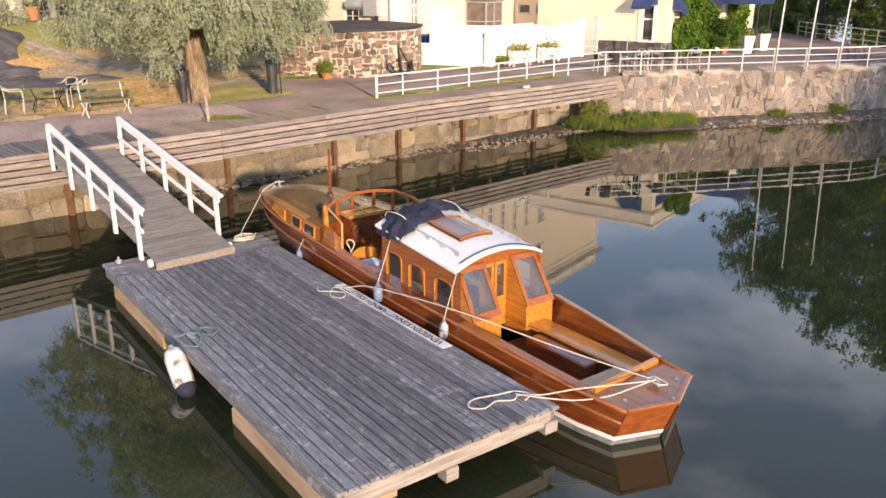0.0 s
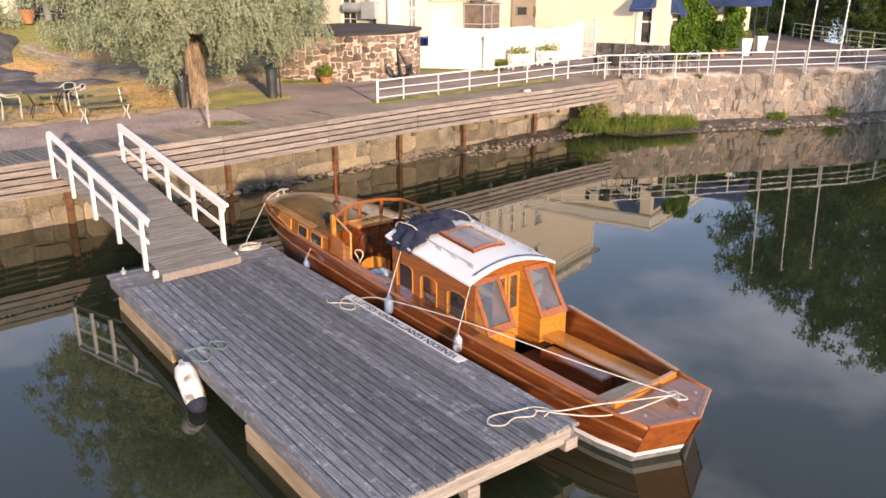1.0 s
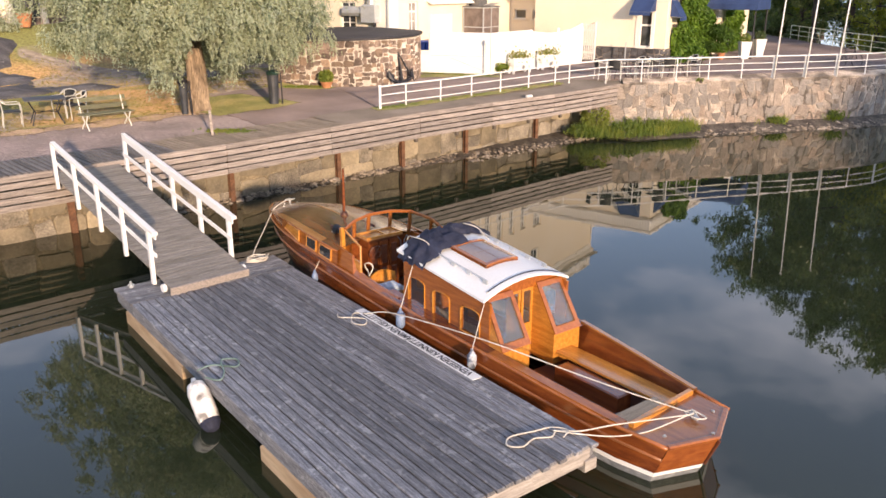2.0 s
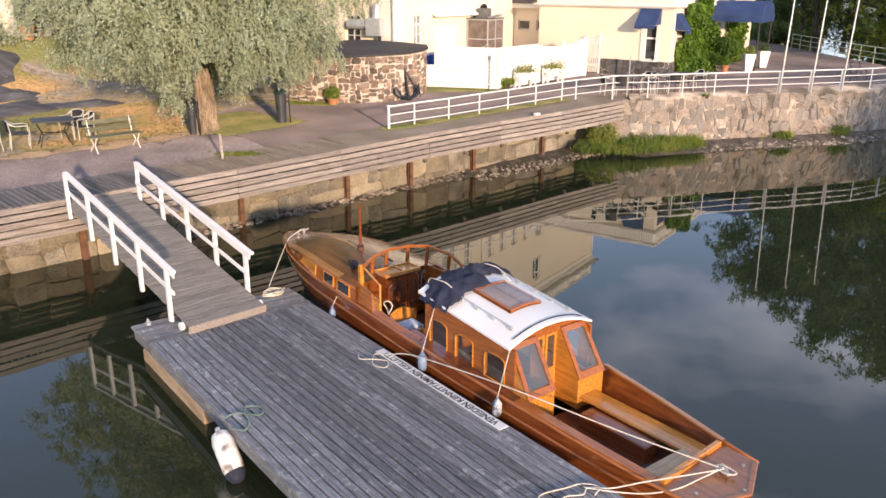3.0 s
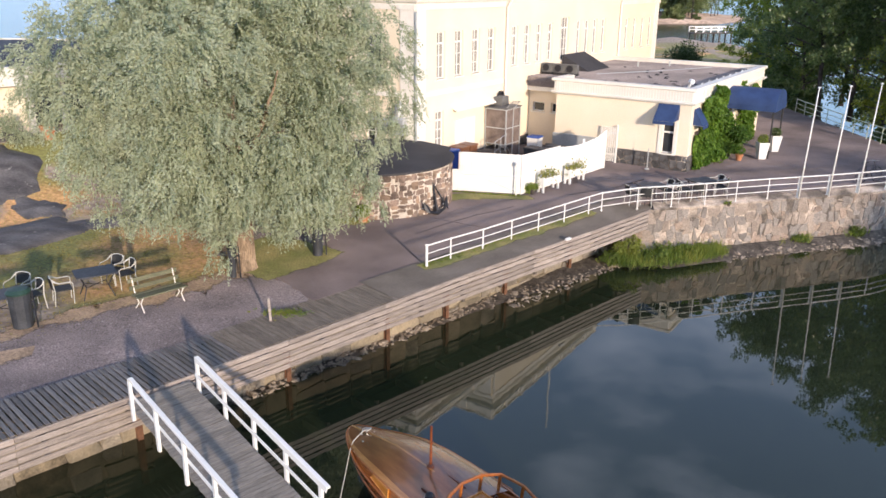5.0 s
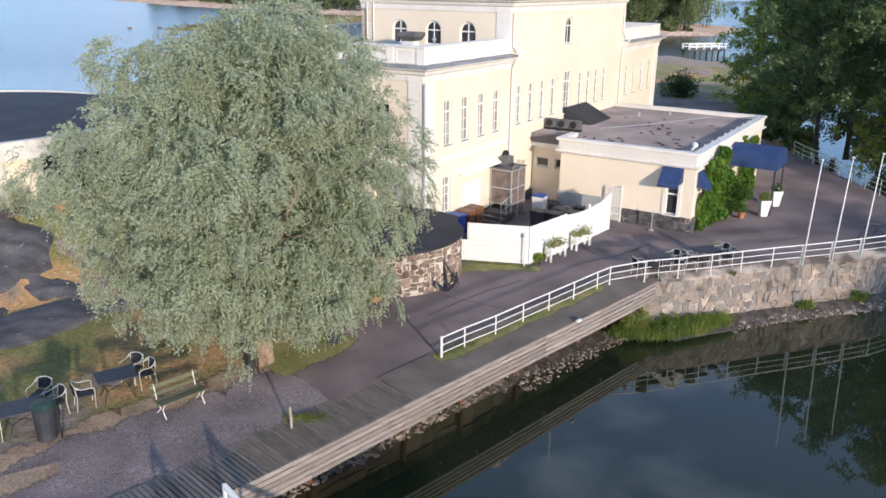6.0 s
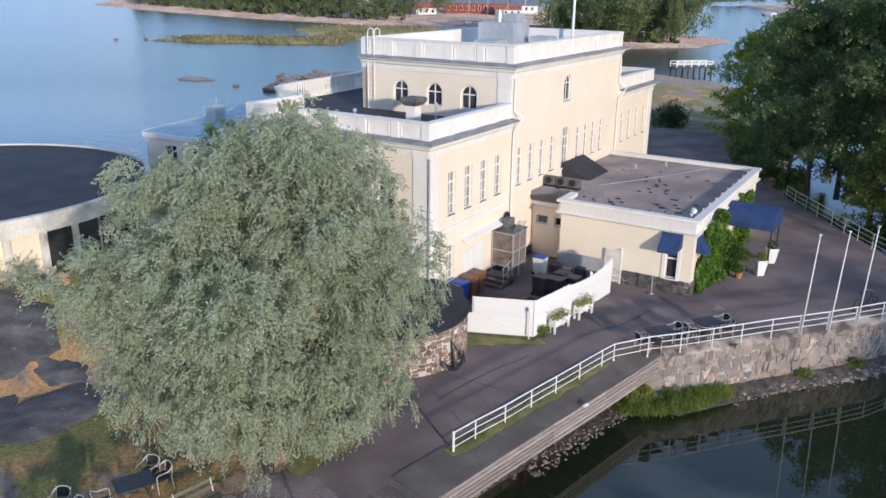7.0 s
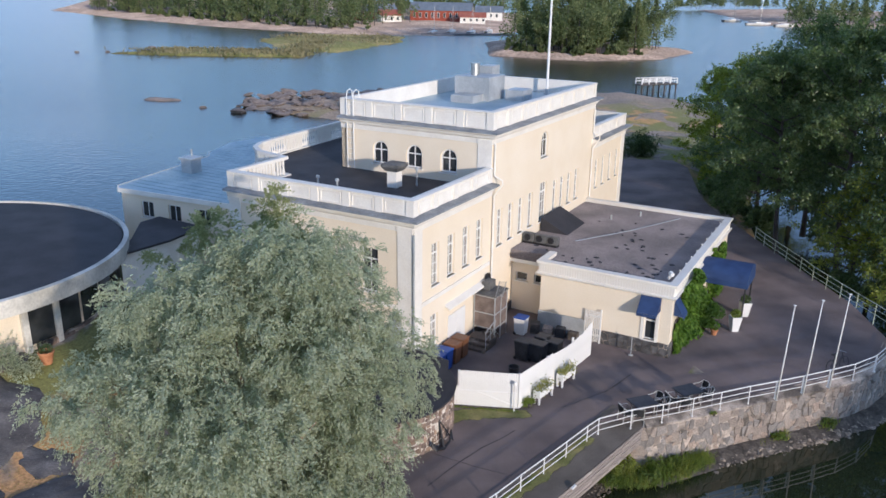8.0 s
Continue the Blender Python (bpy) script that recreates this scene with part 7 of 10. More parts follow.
rope("fender_rope", [(5.08, 4.36, 0.66), (5.12, 4.33, 0.64), (5.2, 4.1, 0.615), (4.95, 3.85, 0.615), (5.15, 3.75, 0.62), (5.25, 3.95, 0.63), (4.9, 4.05, 0.62), (4.7, 4.2, 0.615), (4.85, 4.35, 0.64)], 0.012, BOAT, "green rope tied round the jetty plank", M_ROPEG)
# mooring lines
rope("mooring_rope", [(0.14, -0.15, 0.66), (1.3, 0.35, 0.79), (2.7, 0.88, 0.95), (3.9, 1.1, 0.90), (5.0, 1.22, 0.76), (5.45, 1.35, 0.62), (5.6, 1.5, 0.615), (5.3, 1.72, 0.615), (5.1, 1.62, 0.615), (5.25, 1.48, 0.62), (5.42, 1.6, 0.625), (5.6, 1.78, 0.615), (5.75, 1.72, 0.615)], 0.0095, BOAT)
rope("mooring_rope", [(0.14, -0.13, 0.67), (0.35, 0.4, 0.68), (0.55, 0.9, 0.69), (0.75, 1.25, 0.64), (0.95, 1.45, 0.62), (0.9, 1.6, 0.615), (1.0, 1.8, 0.615), (0.95, 2.02, 0.615), (1.08, 2.15, 0.615), (1.2, 2.0, 0.615), (1.12, 1.68, 0.615), (1.05, 1.45, 0.62), (0.88, 1.35, 0.63), (0.80, 1.5, 0.62)], 0.0095, BOAT)
rope("mooring_rope", [(0.16, -0.16, 0.67), (0.24, 0.2, 0.615), (0.30, 0.6, 0.60), (0.48, 0.95, 0.585), (0.72, 1.28, 0.62), (0.98, 1.5, 0.63)], 0.0095, BOAT)
rope("mooring_rope", [(0.05, -0.12, 0.65), (0.2, -0.22, 0.655), (0.24, -0.1, 0.66), (0.05, -0.08, 0.665), (0.0, -0.2, 0.66), (0.22, -0.2, 0.675)], 0.011, BOAT)
rope("mooring_rope", [(10.5, 0.16, 1.31), (10.42, 0.45, 1.24), (10.35, 0.62, 1.14), (9.85, 1.1, 0.88), (9.35, 1.55, 0.66), (9.1, 1.62, 0.615)], 0.010, BOAT)
coil = []
for q in range(44):
    a = q * 0.55
    coil.append((9.05 + (0.10 + 0.10 * ((q * 7) % 10) / 10) * math.cos(a), 1.60 + (0.13 + 0.12 * ((q * 3) % 10) / 10) * math.sin(a), 0.618 + 0.0016 * q))
rope("rope_coil", coil, 0.013, BOAT, "tangled coil of white rope on the jetty")
rope("bow_rope", [(10.5, 0.06, 1.30), (10.42, 0.14, 1.305), (10.55, 0.2, 1.30), (10.58, 0.08, 1.29), (10.45, 0.04, 1.31), (10.42, 0.12, 1.32)], 0.010, BOAT)

# ---- trees and shrubs ----
def leaves(name, pts, dirs, length, width, material, parent=None, label="", cat="", kind="", m=None, seed=1):
    """One mesh of many small leaf blades, each a bent pair of faces along its direction."""
    r = np.random.default_rng(seed)
    pts, dirs = np.asarray(pts, float), np.asarray(dirs, float)
    n = len(pts)
    dirs = dirs / np.maximum(1e-6, np.linalg.norm(dirs, axis=1))[:, None]
    ref = r.normal(size=(n, 3))
    side = np.cross(dirs, ref)
    side /= np.maximum(1e-6, np.linalg.norm(side, axis=1))[:, None]
    ln = length * r.uniform(0.6, 1.35, n)[:, None]
    wd = width * r.uniform(0.7, 1.3, n)[:, None]
    v = np.empty((n, 4, 3))
    v[:, 0] = pts - dirs * ln * 0.5
    v[:, 1] = pts + side * wd * 0.5
    v[:, 2] = pts + dirs * ln * 0.5
    v[:, 3] = pts - side * wd * 0.5
    me = bpy.data.meshes.new(name)
    me.vertices.add(4 * n)
    me.vertices.foreach_set("co", v.reshape(-1))
    me.loops.add(4 * n)
    me.loops.foreach_set("vertex_index", np.arange(4 * n, dtype=np.int32))
    me.polygons.add(n)
    me.polygons.foreach_set("loop_start", np.arange(0, 4 * n, 4, dtype=np.int32))
    me.update(calc_edges=True)
    me.materials.append(material)
    if parent is not None:
        return part(name, me, None, parent, label)
    return solid(name, me, None, label, cat, m, kind=kind)


def limb(me, p, d, length, r0, r1, rr, sag=0.0, n=6):
    pts, q, dd = [Vector(p)], Vector(p), Vector(d).normalized()
    for i in range(n):
        dd = (dd + Vector((rr.uniform(-0.16, 0.16), rr.uniform(-0.16, 0.16), rr.uniform(-0.08, 0.10) - sag))).normalized()
        q = q + dd * (length / n)
        pts.append(q.copy())
    me.tube(pts, [lerp(r0, r1, i / n) for i in range(n + 1)], 7)
    return pts


def tree(name, label, base, height, radius, crown_z, crown_h, trunk_r, n_leaf, leaf, material, bark, seed, droop=0.0, lobes=70, shift=(0, 0), lobe_r=(0.16, 0.30), group="", low=3.0, high=2.6, bumpy=0.22, twig=None, tuft=0.0, extra=(), gap=None):
    """Trunk, limbs that reach into the crown, and a crown of lobes hung with twigs of leaves."""
    twig = twig or leaf[0]
    rr = random.Random(seed)
    r = np.random.default_rng(seed)
    ob = thing(name, label, "tree", pose(*base), group=group)
    tk = Mesh()
    fork = crown_z - base[2] - crown_h * 0.45
    fork = max(1.2, fork)
    top = limb(tk, (0, 0, -0.15), (0.02, 0.02, 1), fork + 0.15, trunk_r * 1.12, trunk_r * 0.72, rr, n=5)
    k0 = len(tk.v)
    tk.lathe([(trunk_r * 1.5, -0.2), (trunk_r * 1.2, 0.12), (trunk_r * 1.05, 0.4)], 10)
    lobes_c = []
    c0 = np.array([shift[0], shift[1], crown_z - base[2]])
    for i in range(lobes):
        u = r.normal(size=3)
        u /= np.linalg.norm(u)
        q = rr.random() ** 0.45
        f_ = rr.uniform(-1, 1)
        rad_ = math.sqrt(max(0.02, 1 - abs(f_) ** (high if f_ > 0 else low))) * (0.25 + 0.72 * q)
        u = np.array([u[0], u[1], 0.0]) / max(1e-6, math.hypot(u[0], u[1])) * rad_ + np.array([0, 0, f_ * (0.9 if f_ > 0 else 0.95)])
        q = 1.0
        lump = 0.86 + bumpy * noise.noise((u[0] * 2.1 + seed, u[1] * 2.1, u[2] * 2.1))
        lobes_c.append((c0 + u * np.array([radius, radius, crown_h]) * q * lump, radius * rr.uniform(*lobe_r)))
    lobes_c += [(np.array(o), lr) for o, lr in extra]
    part("trunk", tk, bark, ob, "rough brown trunk" if bark is M_BARK else "dark rough trunk", smooth=True)
    for i in range(9):
        lb = Mesh()
        tgt, _ = lobes_c[(i * 7) % lobes]
        p0 = top[-1] if i > 2 else top[-2]
        d = Vector(tgt) - p0
        limb(lb, p0, d + Vector((0, 0, 0.25 * d.length)), d.length * 0.72, trunk_r * 0.36, 0.02, rr, sag=0.03, n=7)
        part("limb", lb, bark, ob, smooth=True)
    P_, D_ = [], []
    per = 11
    w = np.array([lr ** 2 for _, lr in lobes_c])
    counts = (w / w.sum() * (n_leaf / per)).astype(int)
    for (c, lr), cnt in zip(lobes_c, counts):
        u = r.normal(size=(cnt, 3))
        u /= np.linalg.norm(u, axis=1)[:, None]
        st = c + u * lr * r.uniform(0.7, 1.08, cnt)[:, None] * np.array([1, 1, 0.8])
        if tuft:                                   # twigs sit together in small bunches with gaps between them
            own = r.integers(0, max(1, cnt // 9), cnt)
            st = st[own] + r.normal(scale=tuft, size=(cnt, 3))
            u = u[own]
        drp = droop * (1.0 if c[2] < c0[2] - 0.25 * crown_h else 0.55)
        d = u * (1.0 - drp) + np.array([0, 0, -1.0]) * drp + np.array([0, 0, 0.25 * (1 - 2 * droop)]) + r.normal(scale=0.25, size=(cnt, 3))
        d /= np.linalg.norm(d, axis=1)[:, None]
        tw = twig * r.uniform(2.0, 5.0 if droop < 0.4 else 6.0, cnt)
        for k_ in range(per):
            f = (k_ + r.uniform(0, 1, cnt)) / per
            pp = st + d * (tw * f)[:, None] + np.array([0, 0, -1.0]) * (droop * tw * f ** 2 * 0.6)[:, None]
            P_.append(pp + r.normal(scale=leaf[0] * 0.22, size=(cnt, 3)))
            D_.append(d + r.normal(scale=0.55, size=(cnt, 3)))
    P_, D_ = np.concatenate(P_), np.concatenate(D_)
    keep = P_[:, 2] > 0.35
    if gap:                                        # (heading, half width, height): the crown parts before the trunk
        ca, sa = math.cos(radians(gap[0])), math.sin(radians(gap[0]))
        al, pe = P_[:, 0] * ca + P_[:, 1] * sa, P_[:, 1] * ca - P_[:, 0] * sa
        keep &= ~((al > -0.2) & (np.abs(pe + 0.12 * np.sin(P_[:, 2] * 2.3)) < gap[1] * (1.0 - 0.16 * P_[:, 2]) + 0.08 * np.sin(P_[:, 2] * 5.1)) & (P_[:, 2] < gap[2] + 0.07 * al))
    leaves("crown", P_[keep], D_[keep], leaf[0], leaf[1], material, ob, "leafy crown with gaps", seed=seed)
    return ob


tree("willow_tree", "large silver-green willow with hanging twigs over the lawn", (-7.75, 25.3, 1.95), 11.9, 5.35, 7.85, 4.85, 0.31, 600000, (0.09, 0.038),
     M_WILLOW, M_BARK, 11, droop=0.62, lobes=230, shift=(-0.4, 0.5), lobe_r=(0.11, 0.23), low=3.0, high=3.6, bumpy=0.42, twig=0.08, tuft=0.085, gap=(-73, 0.42, 2.15),
     extra=(((0.3, -2.2, 2.1), 0.75), ((0.15, -2.5, 1.5), 0.6), ((0.25, -2.4, 2.9), 0.9), ((1.6, -2.1, 2.5), 0.8), ((2.3, -1.5, 2.3), 0.8), ((3.0, -0.9, 2.7), 0.9), ((-1.6, -2.7, 2.9), 0.9), ((0.9, -2.6, 3.4), 1.0), ((2.2, -2.2, 3.3), 0.9), ((-2.9, -2.0, 2.8), 0.9), ((4.75, 2.5, 4.7), 0.85), ((4.5, 2.3, 3.9), 0.6), ((4.6, 2.7, 5.6), 0.85), ((3.9, 2.0, 6.2), 0.9)))
tree("young_willow", "smaller yellow-green tree between the willow and the stone store", (-8.8, 32.9, 2.2), 11.8, 3.5, 8.8, 3.5, 0.12, 85000, (0.12, 0.05),
     leaf_mat("young_leaf", (0.20, 0.235, 0.11), (0.47, 0.49, 0.27), (0.33, 0.365, 0.19), 0.42), M_BARK, 15, droop=0.4, lobes=70, lobe_r=(0.14, 0.26), bumpy=0.5, twig=0.09, tuft=0.08)


def broadleaf(label, base, height, radius, bottom, n_leaf, leaf, material, seed, lean=(0.0, 0.0), group="trees along the shore", flat=0.62, trunk_r=0.2):
    """A tall tree with a bare lower trunk: boughs leave it at all heights, and leaf clumps sit along the boughs with gaps between them."""
    rr = random.Random(seed)
    r = np.random.default_rng(seed)
    ob = thing("alder_tree", label, "tree", pose(*base), group=group)
    tk = Mesh()
    steps = 9
    spine = []
    for i in range(steps + 1):
        f = i / steps
        spine.append(Vector((lean[0] * f + 0.35 * noise.noise((f * 2.2, seed, 0.0)), lean[1] * f + 0.35 * noise.noise((f * 2.2, seed, 5.0)), -0.3 + (height * 0.9 + 0.3) * f)))
    tk.tube(spine, [trunk_r * (1.25 if i == 0 else 1.0) * (1 - 0.85 * i / steps) for i in range(steps + 1)], 8)
    part("trunk", tk, M_BARKD, ob, "dark rough trunk", smooth=True)
    clumps = []
    boughs = 26
    for k in range(boughs):
        f = (k + rr.uniform(0.1, 0.9)) / boughs
        z = lerp(bottom, height * 0.88, f)
        i = min(steps - 1, int((z + 0.3) / (height * 0.9 + 0.3) * steps))
        t = (z + 0.3) / (height * 0.9 + 0.3) * steps - i
        p = spine[i].lerp(spine[i + 1], max(0.0, min(1.0, t)))
        az = k * 2.4 + rr.uniform(-0.5, 0.5)
        wide = math.sin(math.pi * (0.22 + 0.74 * f)) ** 0.75
        ln = radius * wide * rr.uniform(0.62, 1.12)
        d = Vector((math.cos(az), math.sin(az), 0.25 + 0.9 * f ** 2))
        lb = Mesh()
        pts = limb(lb, p, d, ln, trunk_r * 0.42 * (1 - 0.6 * f), 0.02, rr, sag=0.02, n=6)
        part("limb", lb, M_BARKD, ob, smooth=True)
        for q in (2, 3, 4, 5, 6):
            for _ in range(2 if q > 3 else 1):
                o = Vector((rr.gauss(0, 0.16), rr.gauss(0, 0.16), rr.gauss(0, 0.10))) * radius
                clumps.append((pts[q] + o, radius * rr.uniform(0.10, 0.20)))
    for _ in range(7):
        clumps.append((spine[-1] + Vector((rr.gauss(0, 0.12), rr.gauss(0, 0.12), rr.uniform(-0.1, 0.16))) * radius, radius * rr.uniform(0.10, 0.17)))
    w = np.array([c[1] ** 2 for c in clumps])
    counts = (w / w.sum() * n_leaf).astype(int)
    P_, D_ = [], []
    for (c, cr), n in zip(clumps, counts):
        u = r.normal(size=(n, 3))
        u /= np.linalg.norm(u, axis=1)[:, None]
        k = max(4, n // 14)                           # small sprays inside each clump
        own = r.integers(0, k, n)
        seeds = u[:k] * cr * r.uniform(0.35, 1.1, k)[:, None] * np.array([1.0, 1.0, flat])
        P_.append(np.array(c) + seeds[own] + r.normal(scale=leaf[0] * 0.75, size=(n, 3)))
        D_.append(u[own] + r.normal(scale=0.8, size=(n, 3)) - np.array([0, 0, 0.25]))
    leaves("crown", np.concatenate(P_), np.concatenate(D_), leaf[0], leaf[1], material, ob, "leafy crown with gaps", seed=seed)
    return ob


# base, height, radius, lowest bough
RT = [((26.6, 57.0), 15.2, 5.2, 5.0, (-2.4, -1.8)), ((28.2, 51.8), 17.2, 4.8, 3.0, (-1.4, -0.8)), ((29.4, 46.4), 17.6, 4.8, 1.6, (-0.8, 0.0)), ((31.0, 61.0), 17.0, 5.0, 4.6, (-0.6, 0.0)), ((33.0, 54.5), 18.5, 5.2, 3.4, (0.0, 0.0)),
      ((29.0, 65.0), 11.6, 4.4, 1.8, (-0.8, 0.0)), ((30.2, 72.0), 13.6, 3.8, 1.4, (0.0, 0.0)), ((34.5, 69.0), 13.6, 4.8, 2.2, (0.0, 0.0)), ((31.4, 79.5), 11.6, 3.6, 0.9, (0.0, 0.0)), ((36.0, 47.5), 17.5, 5.2, 2.0, (0.0, 0.0)),
      ((39.0, 57.0), 18.0, 5.4, 2.6, (0.0, 0.0)), ((37.0, 78.0), 11.0, 4.4, 1.4, (0.0, 0.0)), ((30.5, 41.5), 12.0, 3.6, 1.2, (0.0, 0.0)), ((26.9, 43.6), 6.5, 2.3, 0.9, (0.0, 0.0)), ((27.4, 48.8), 8.0, 2.8, 1.0, (0.0, 0.0))]
for i, (p, h, rad, low_, lean_) in enumerate(RT):
    # sunlit trees: the sun is put into the paler leaf colour
    sunlit_ = i in (6, 8, 11, 12, 13, 14)
    broadleaf("yellow-green broadleaf tree on the point, sunlight put into its leaf colour" if sunlit_ else "tall dark green broadleaf tree by the far railing", (p[0], p[1], 1.1), h, rad, low_,
              int(1350 * rad * rad), (0.18, 0.125), M_LEAFL if sunlit_ else M_LEAF, 30 + i, lean=lean_)


def shrub(name, label, c, size, n, leaf, material, seed, cat="shrub", m=None, droop=0.1, kind=""):
    """A rounded shrub of leafy twigs on a few bare stems."""
    r = np.random.default_rng(seed)
    rr = random.Random(seed)
    ob = thing(name, label, cat, (m or Matrix.Identity(4)) @ pose(*c), kind=kind)
    st = Mesh()
    for i in range(6):
        st.tube([(rr.uniform(-0.1, 0.1), rr.uniform(-0.1, 0.1), -0.05), (rr.uniform(-0.3, 0.3) * size[0], rr.uniform(-0.3, 0.3) * size[1], size[2] * 0.7)], [0.03, 0.01], 5)
    part("stem", st, M_BARKD, ob)
    lob = [(np.array([rr.uniform(-0.7, 0.7) * size[0], rr.uniform(-0.7, 0.7) * size[1], rr.uniform(0.25, 0.85) * size[2]]), rr.uniform(0.25, 0.45) * min(size[0], size[1], size[2])) for _ in range(26)]
    P_, D_ = [], []
    for c_, lr in lob:
        u = r.normal(size=(n // 26, 3))
        u /= np.linalg.norm(u, axis=1)[:, None]
        P_.append(c_ + u * lr * r.uniform(0.6, 1.1, n // 26)[:, None])
        D_.append(u + r.normal(scale=0.6, size=(n // 26, 3)) - np.array([0, 0, droop]))
    P_, D_ = np.concatenate(P_), np.concatenate(D_)
    ok = P_[:, 2] > 0.02
    leaves("foliage", P_[ok], D_[ok], leaf[0], leaf[1], material, ob, seed=seed)
    return ob


shrub("round_bush", "round dark green bush behind the villa", (26.2, 86.5, 1.9), (2.2, 2.1, 2.9), 6500, (0.17, 0.11), M_DARKLEAF, 61)
shrub("bush", "grey-green sparse bush beside the round hall", (-19.3, 35.9, 3.2), (1.5, 1.1, 2.0), 2600, (0.13, 0.05), M_WILLOW, 62)
shrub("bush", "low dark green bush on the rock", (-20.4, 34.6, 3.0), (1.2, 0.8, 0.7), 1600, (0.12, 0.06), M_LEAF, 91)
shrub("bush", "dark bush below the shore trees", (26.6, 64.5, 1.6), (1.3, 2.4, 1.8), 4200, (0.2, 0.14), M_LEAF, 63)
shrub("bush", "dark bush below the shore trees", (28.4, 69.0, 1.6), (1.9, 3.4, 1.9), 4200, (0.2, 0.14), M_LEAF, 64)
for i, (x, y, a, b, c) in enumerate(((30.2, 72.5, 2.0, 2.6, 2.6), (31.5, 79.0, 2.2, 2.4, 2.4), (33.5, 74.0, 2.4, 2.6, 3.0), (28.6, 45.5, 1.6, 2.4, 3.0), (27.6, 61.5, 1.4, 1.8, 2.2), (31.0, 57.5, 1.8, 1.8, 2.4), (33.0, 63.0, 2.2, 2.2, 2.8))):
    shrub("bush", "dense green undergrowth below the shore trees", (x, y, 1.1), (a, b, c), 3600, (0.22, 0.15), M_LEAF, 160 + i)
shrub("bush", "low green bushes along the far railing", (26.6, 47.0, 1.2), (1.2, 3.0, 1.3), 3800, (0.18, 0.12), M_LEAF, 65)
# climbers and shrubs on the annex's entrance side
IV = HM @ pose(0, -9.4, 2.2)


def ivy(u0, u1, z1, dep, n, seed, material=None):
    r = np.random.default_rng(seed)
    ob = thing("climbing_vine", "bright green climbing vine covering the annex wall", "climber", IV)
    st = Mesh()
    for q in np.linspace(u0 + 0.2, u1 - 0.2, 6):
        st.tube([(float(q), -0.06, -0.1), (float(q) + 0.1, -0.08, z1 * 0.5), (float(q) - 0.1, -0.06, z1 * 0.9)], 0.02, 5)
    part("stem", st, M_BARKD, ob)
    u = r.uniform(u0, u1, n)
    z = z1 * r.uniform(0, 1, n) ** 0.8
    bulge = np.array([0.5 + 0.5 * noise.noise((float(a) * 1.3, float(b) * 1.3, seed)) for a, b in zip(u, z)])
    d = -0.06 - dep * bulge * r.uniform(0.3, 1.0, n) * (0.65 + 0.35 * np.sin(np.pi * np.clip((u - u0) / (u1 - u0), 0, 1)))
    top = z1 * (0.80 + 0.2 * np.array([noise.noise((float(a) * 1.1, 7.7, seed)) for a in u]))
    ok = z < top + 0.25
    P_ = np.stack([u, d, z], 1)[ok]
    D_ = np.stack([r.normal(scale=0.6, size=n), -0.6 * np.ones(n), -0.7 + r.normal(scale=0.4, size=n)], 1)[ok]
    leaves("foliage", P_, D_, 0.16, 0.12, material or M_IVY, ob, seed=seed)


ivy(9.35, 10.3, 2.0, 0.6, 1800, 70)
ivy(10.1, 13.2, 4.1, 1.1, 11000, 71)
ivy(12.0, 14.2, 2.7, 1.3, 5000, 72)
ivy(17.0, 20.2, 3.5, 0.9, 3600, 73)


# ---- grass ----
def tufts(name, label, n, spot, h, material, seed, cat="grass", thin=0.14):
    """Blades in tufts over a stretch of ground; spot(r) gives a foot."""
    r = np.random.default_rng(seed)
    P_, D_ = [], []
    for _ in range(n):
        f = spot(r)
        if f is None:
            continue
        k_ = 7
        base = np.array(f) + np.concatenate([r.normal(scale=h * 0.3, size=(k_, 2)), np.zeros((k_, 1))], 1)
        d = np.concatenate([r.normal(scale=0.35, size=(k_, 2)), np.ones((k_, 1))], 1)
        hh = h * r.uniform(0.5, 1.2, k_)
        P_.append(base + d * (hh * 0.45)[:, None])
        D_.append(d)
    leaves(name, np.concatenate(P_), np.concatenate(D_), h, h * thin, material, label=label, cat=cat, kind="stuff", seed=seed)


def lawn_spot(r):
    x, y = r.uniform(-24, -4), r.uniform(19, 34)
    if ((y > 27.0 - 0.1 * (x + 7) and y < 29.5) and x > -8.2) or (x + 7.5 > 0 and y > 24.5 and y < 27) or x > -6.4:
        return None
    s_ = (x - QP.x) * QN.x + (y - QP.y) * QN.y
    if s_ < 4.9 + 0.8 * r.uniform(-1, 0.4) - 0.05 * max(0.0, -9 - x):
        return None
    return (x, y, ground_z(x, y) + bumps(x, y) - 0.02)


tufts("lawn_grass", "short dry and green grass of the lawn", 15000, lawn_spot, 0.055, M_GRASS, 81)


def verge_spot(r):
    k_ = r.integers(0, 5)
    if k_ == 0:
        p = (-6.0 + r.normal(scale=0.35), 21.85 + r.normal(scale=0.12))
    elif k_ == 1:
        t = r.uniform(0, 1)
        p = (lerp(-0.7, 2.0, t) + r.normal(scale=0.05), lerp(34.2, 33.5, t) - 0.12)
    elif k_ == 2:
        p = (r.uniform(-5.9, -4.5), r.uniform(29.9, 30.4))
    else:
        t = r.uniform(0, 1) ** 1.5
        p = (lerp(-2.0, 4.9, t) + r.normal(scale=0.10) - 0.1, lerp(25.36, 31.35, t) + r.normal(scale=0.10))
    return (*p, ground_z(*p) + 0.02)


tufts("verge_grass", "green weeds along walls and kerbs", 620, verge_spot, 0.09, M_REED, 82)


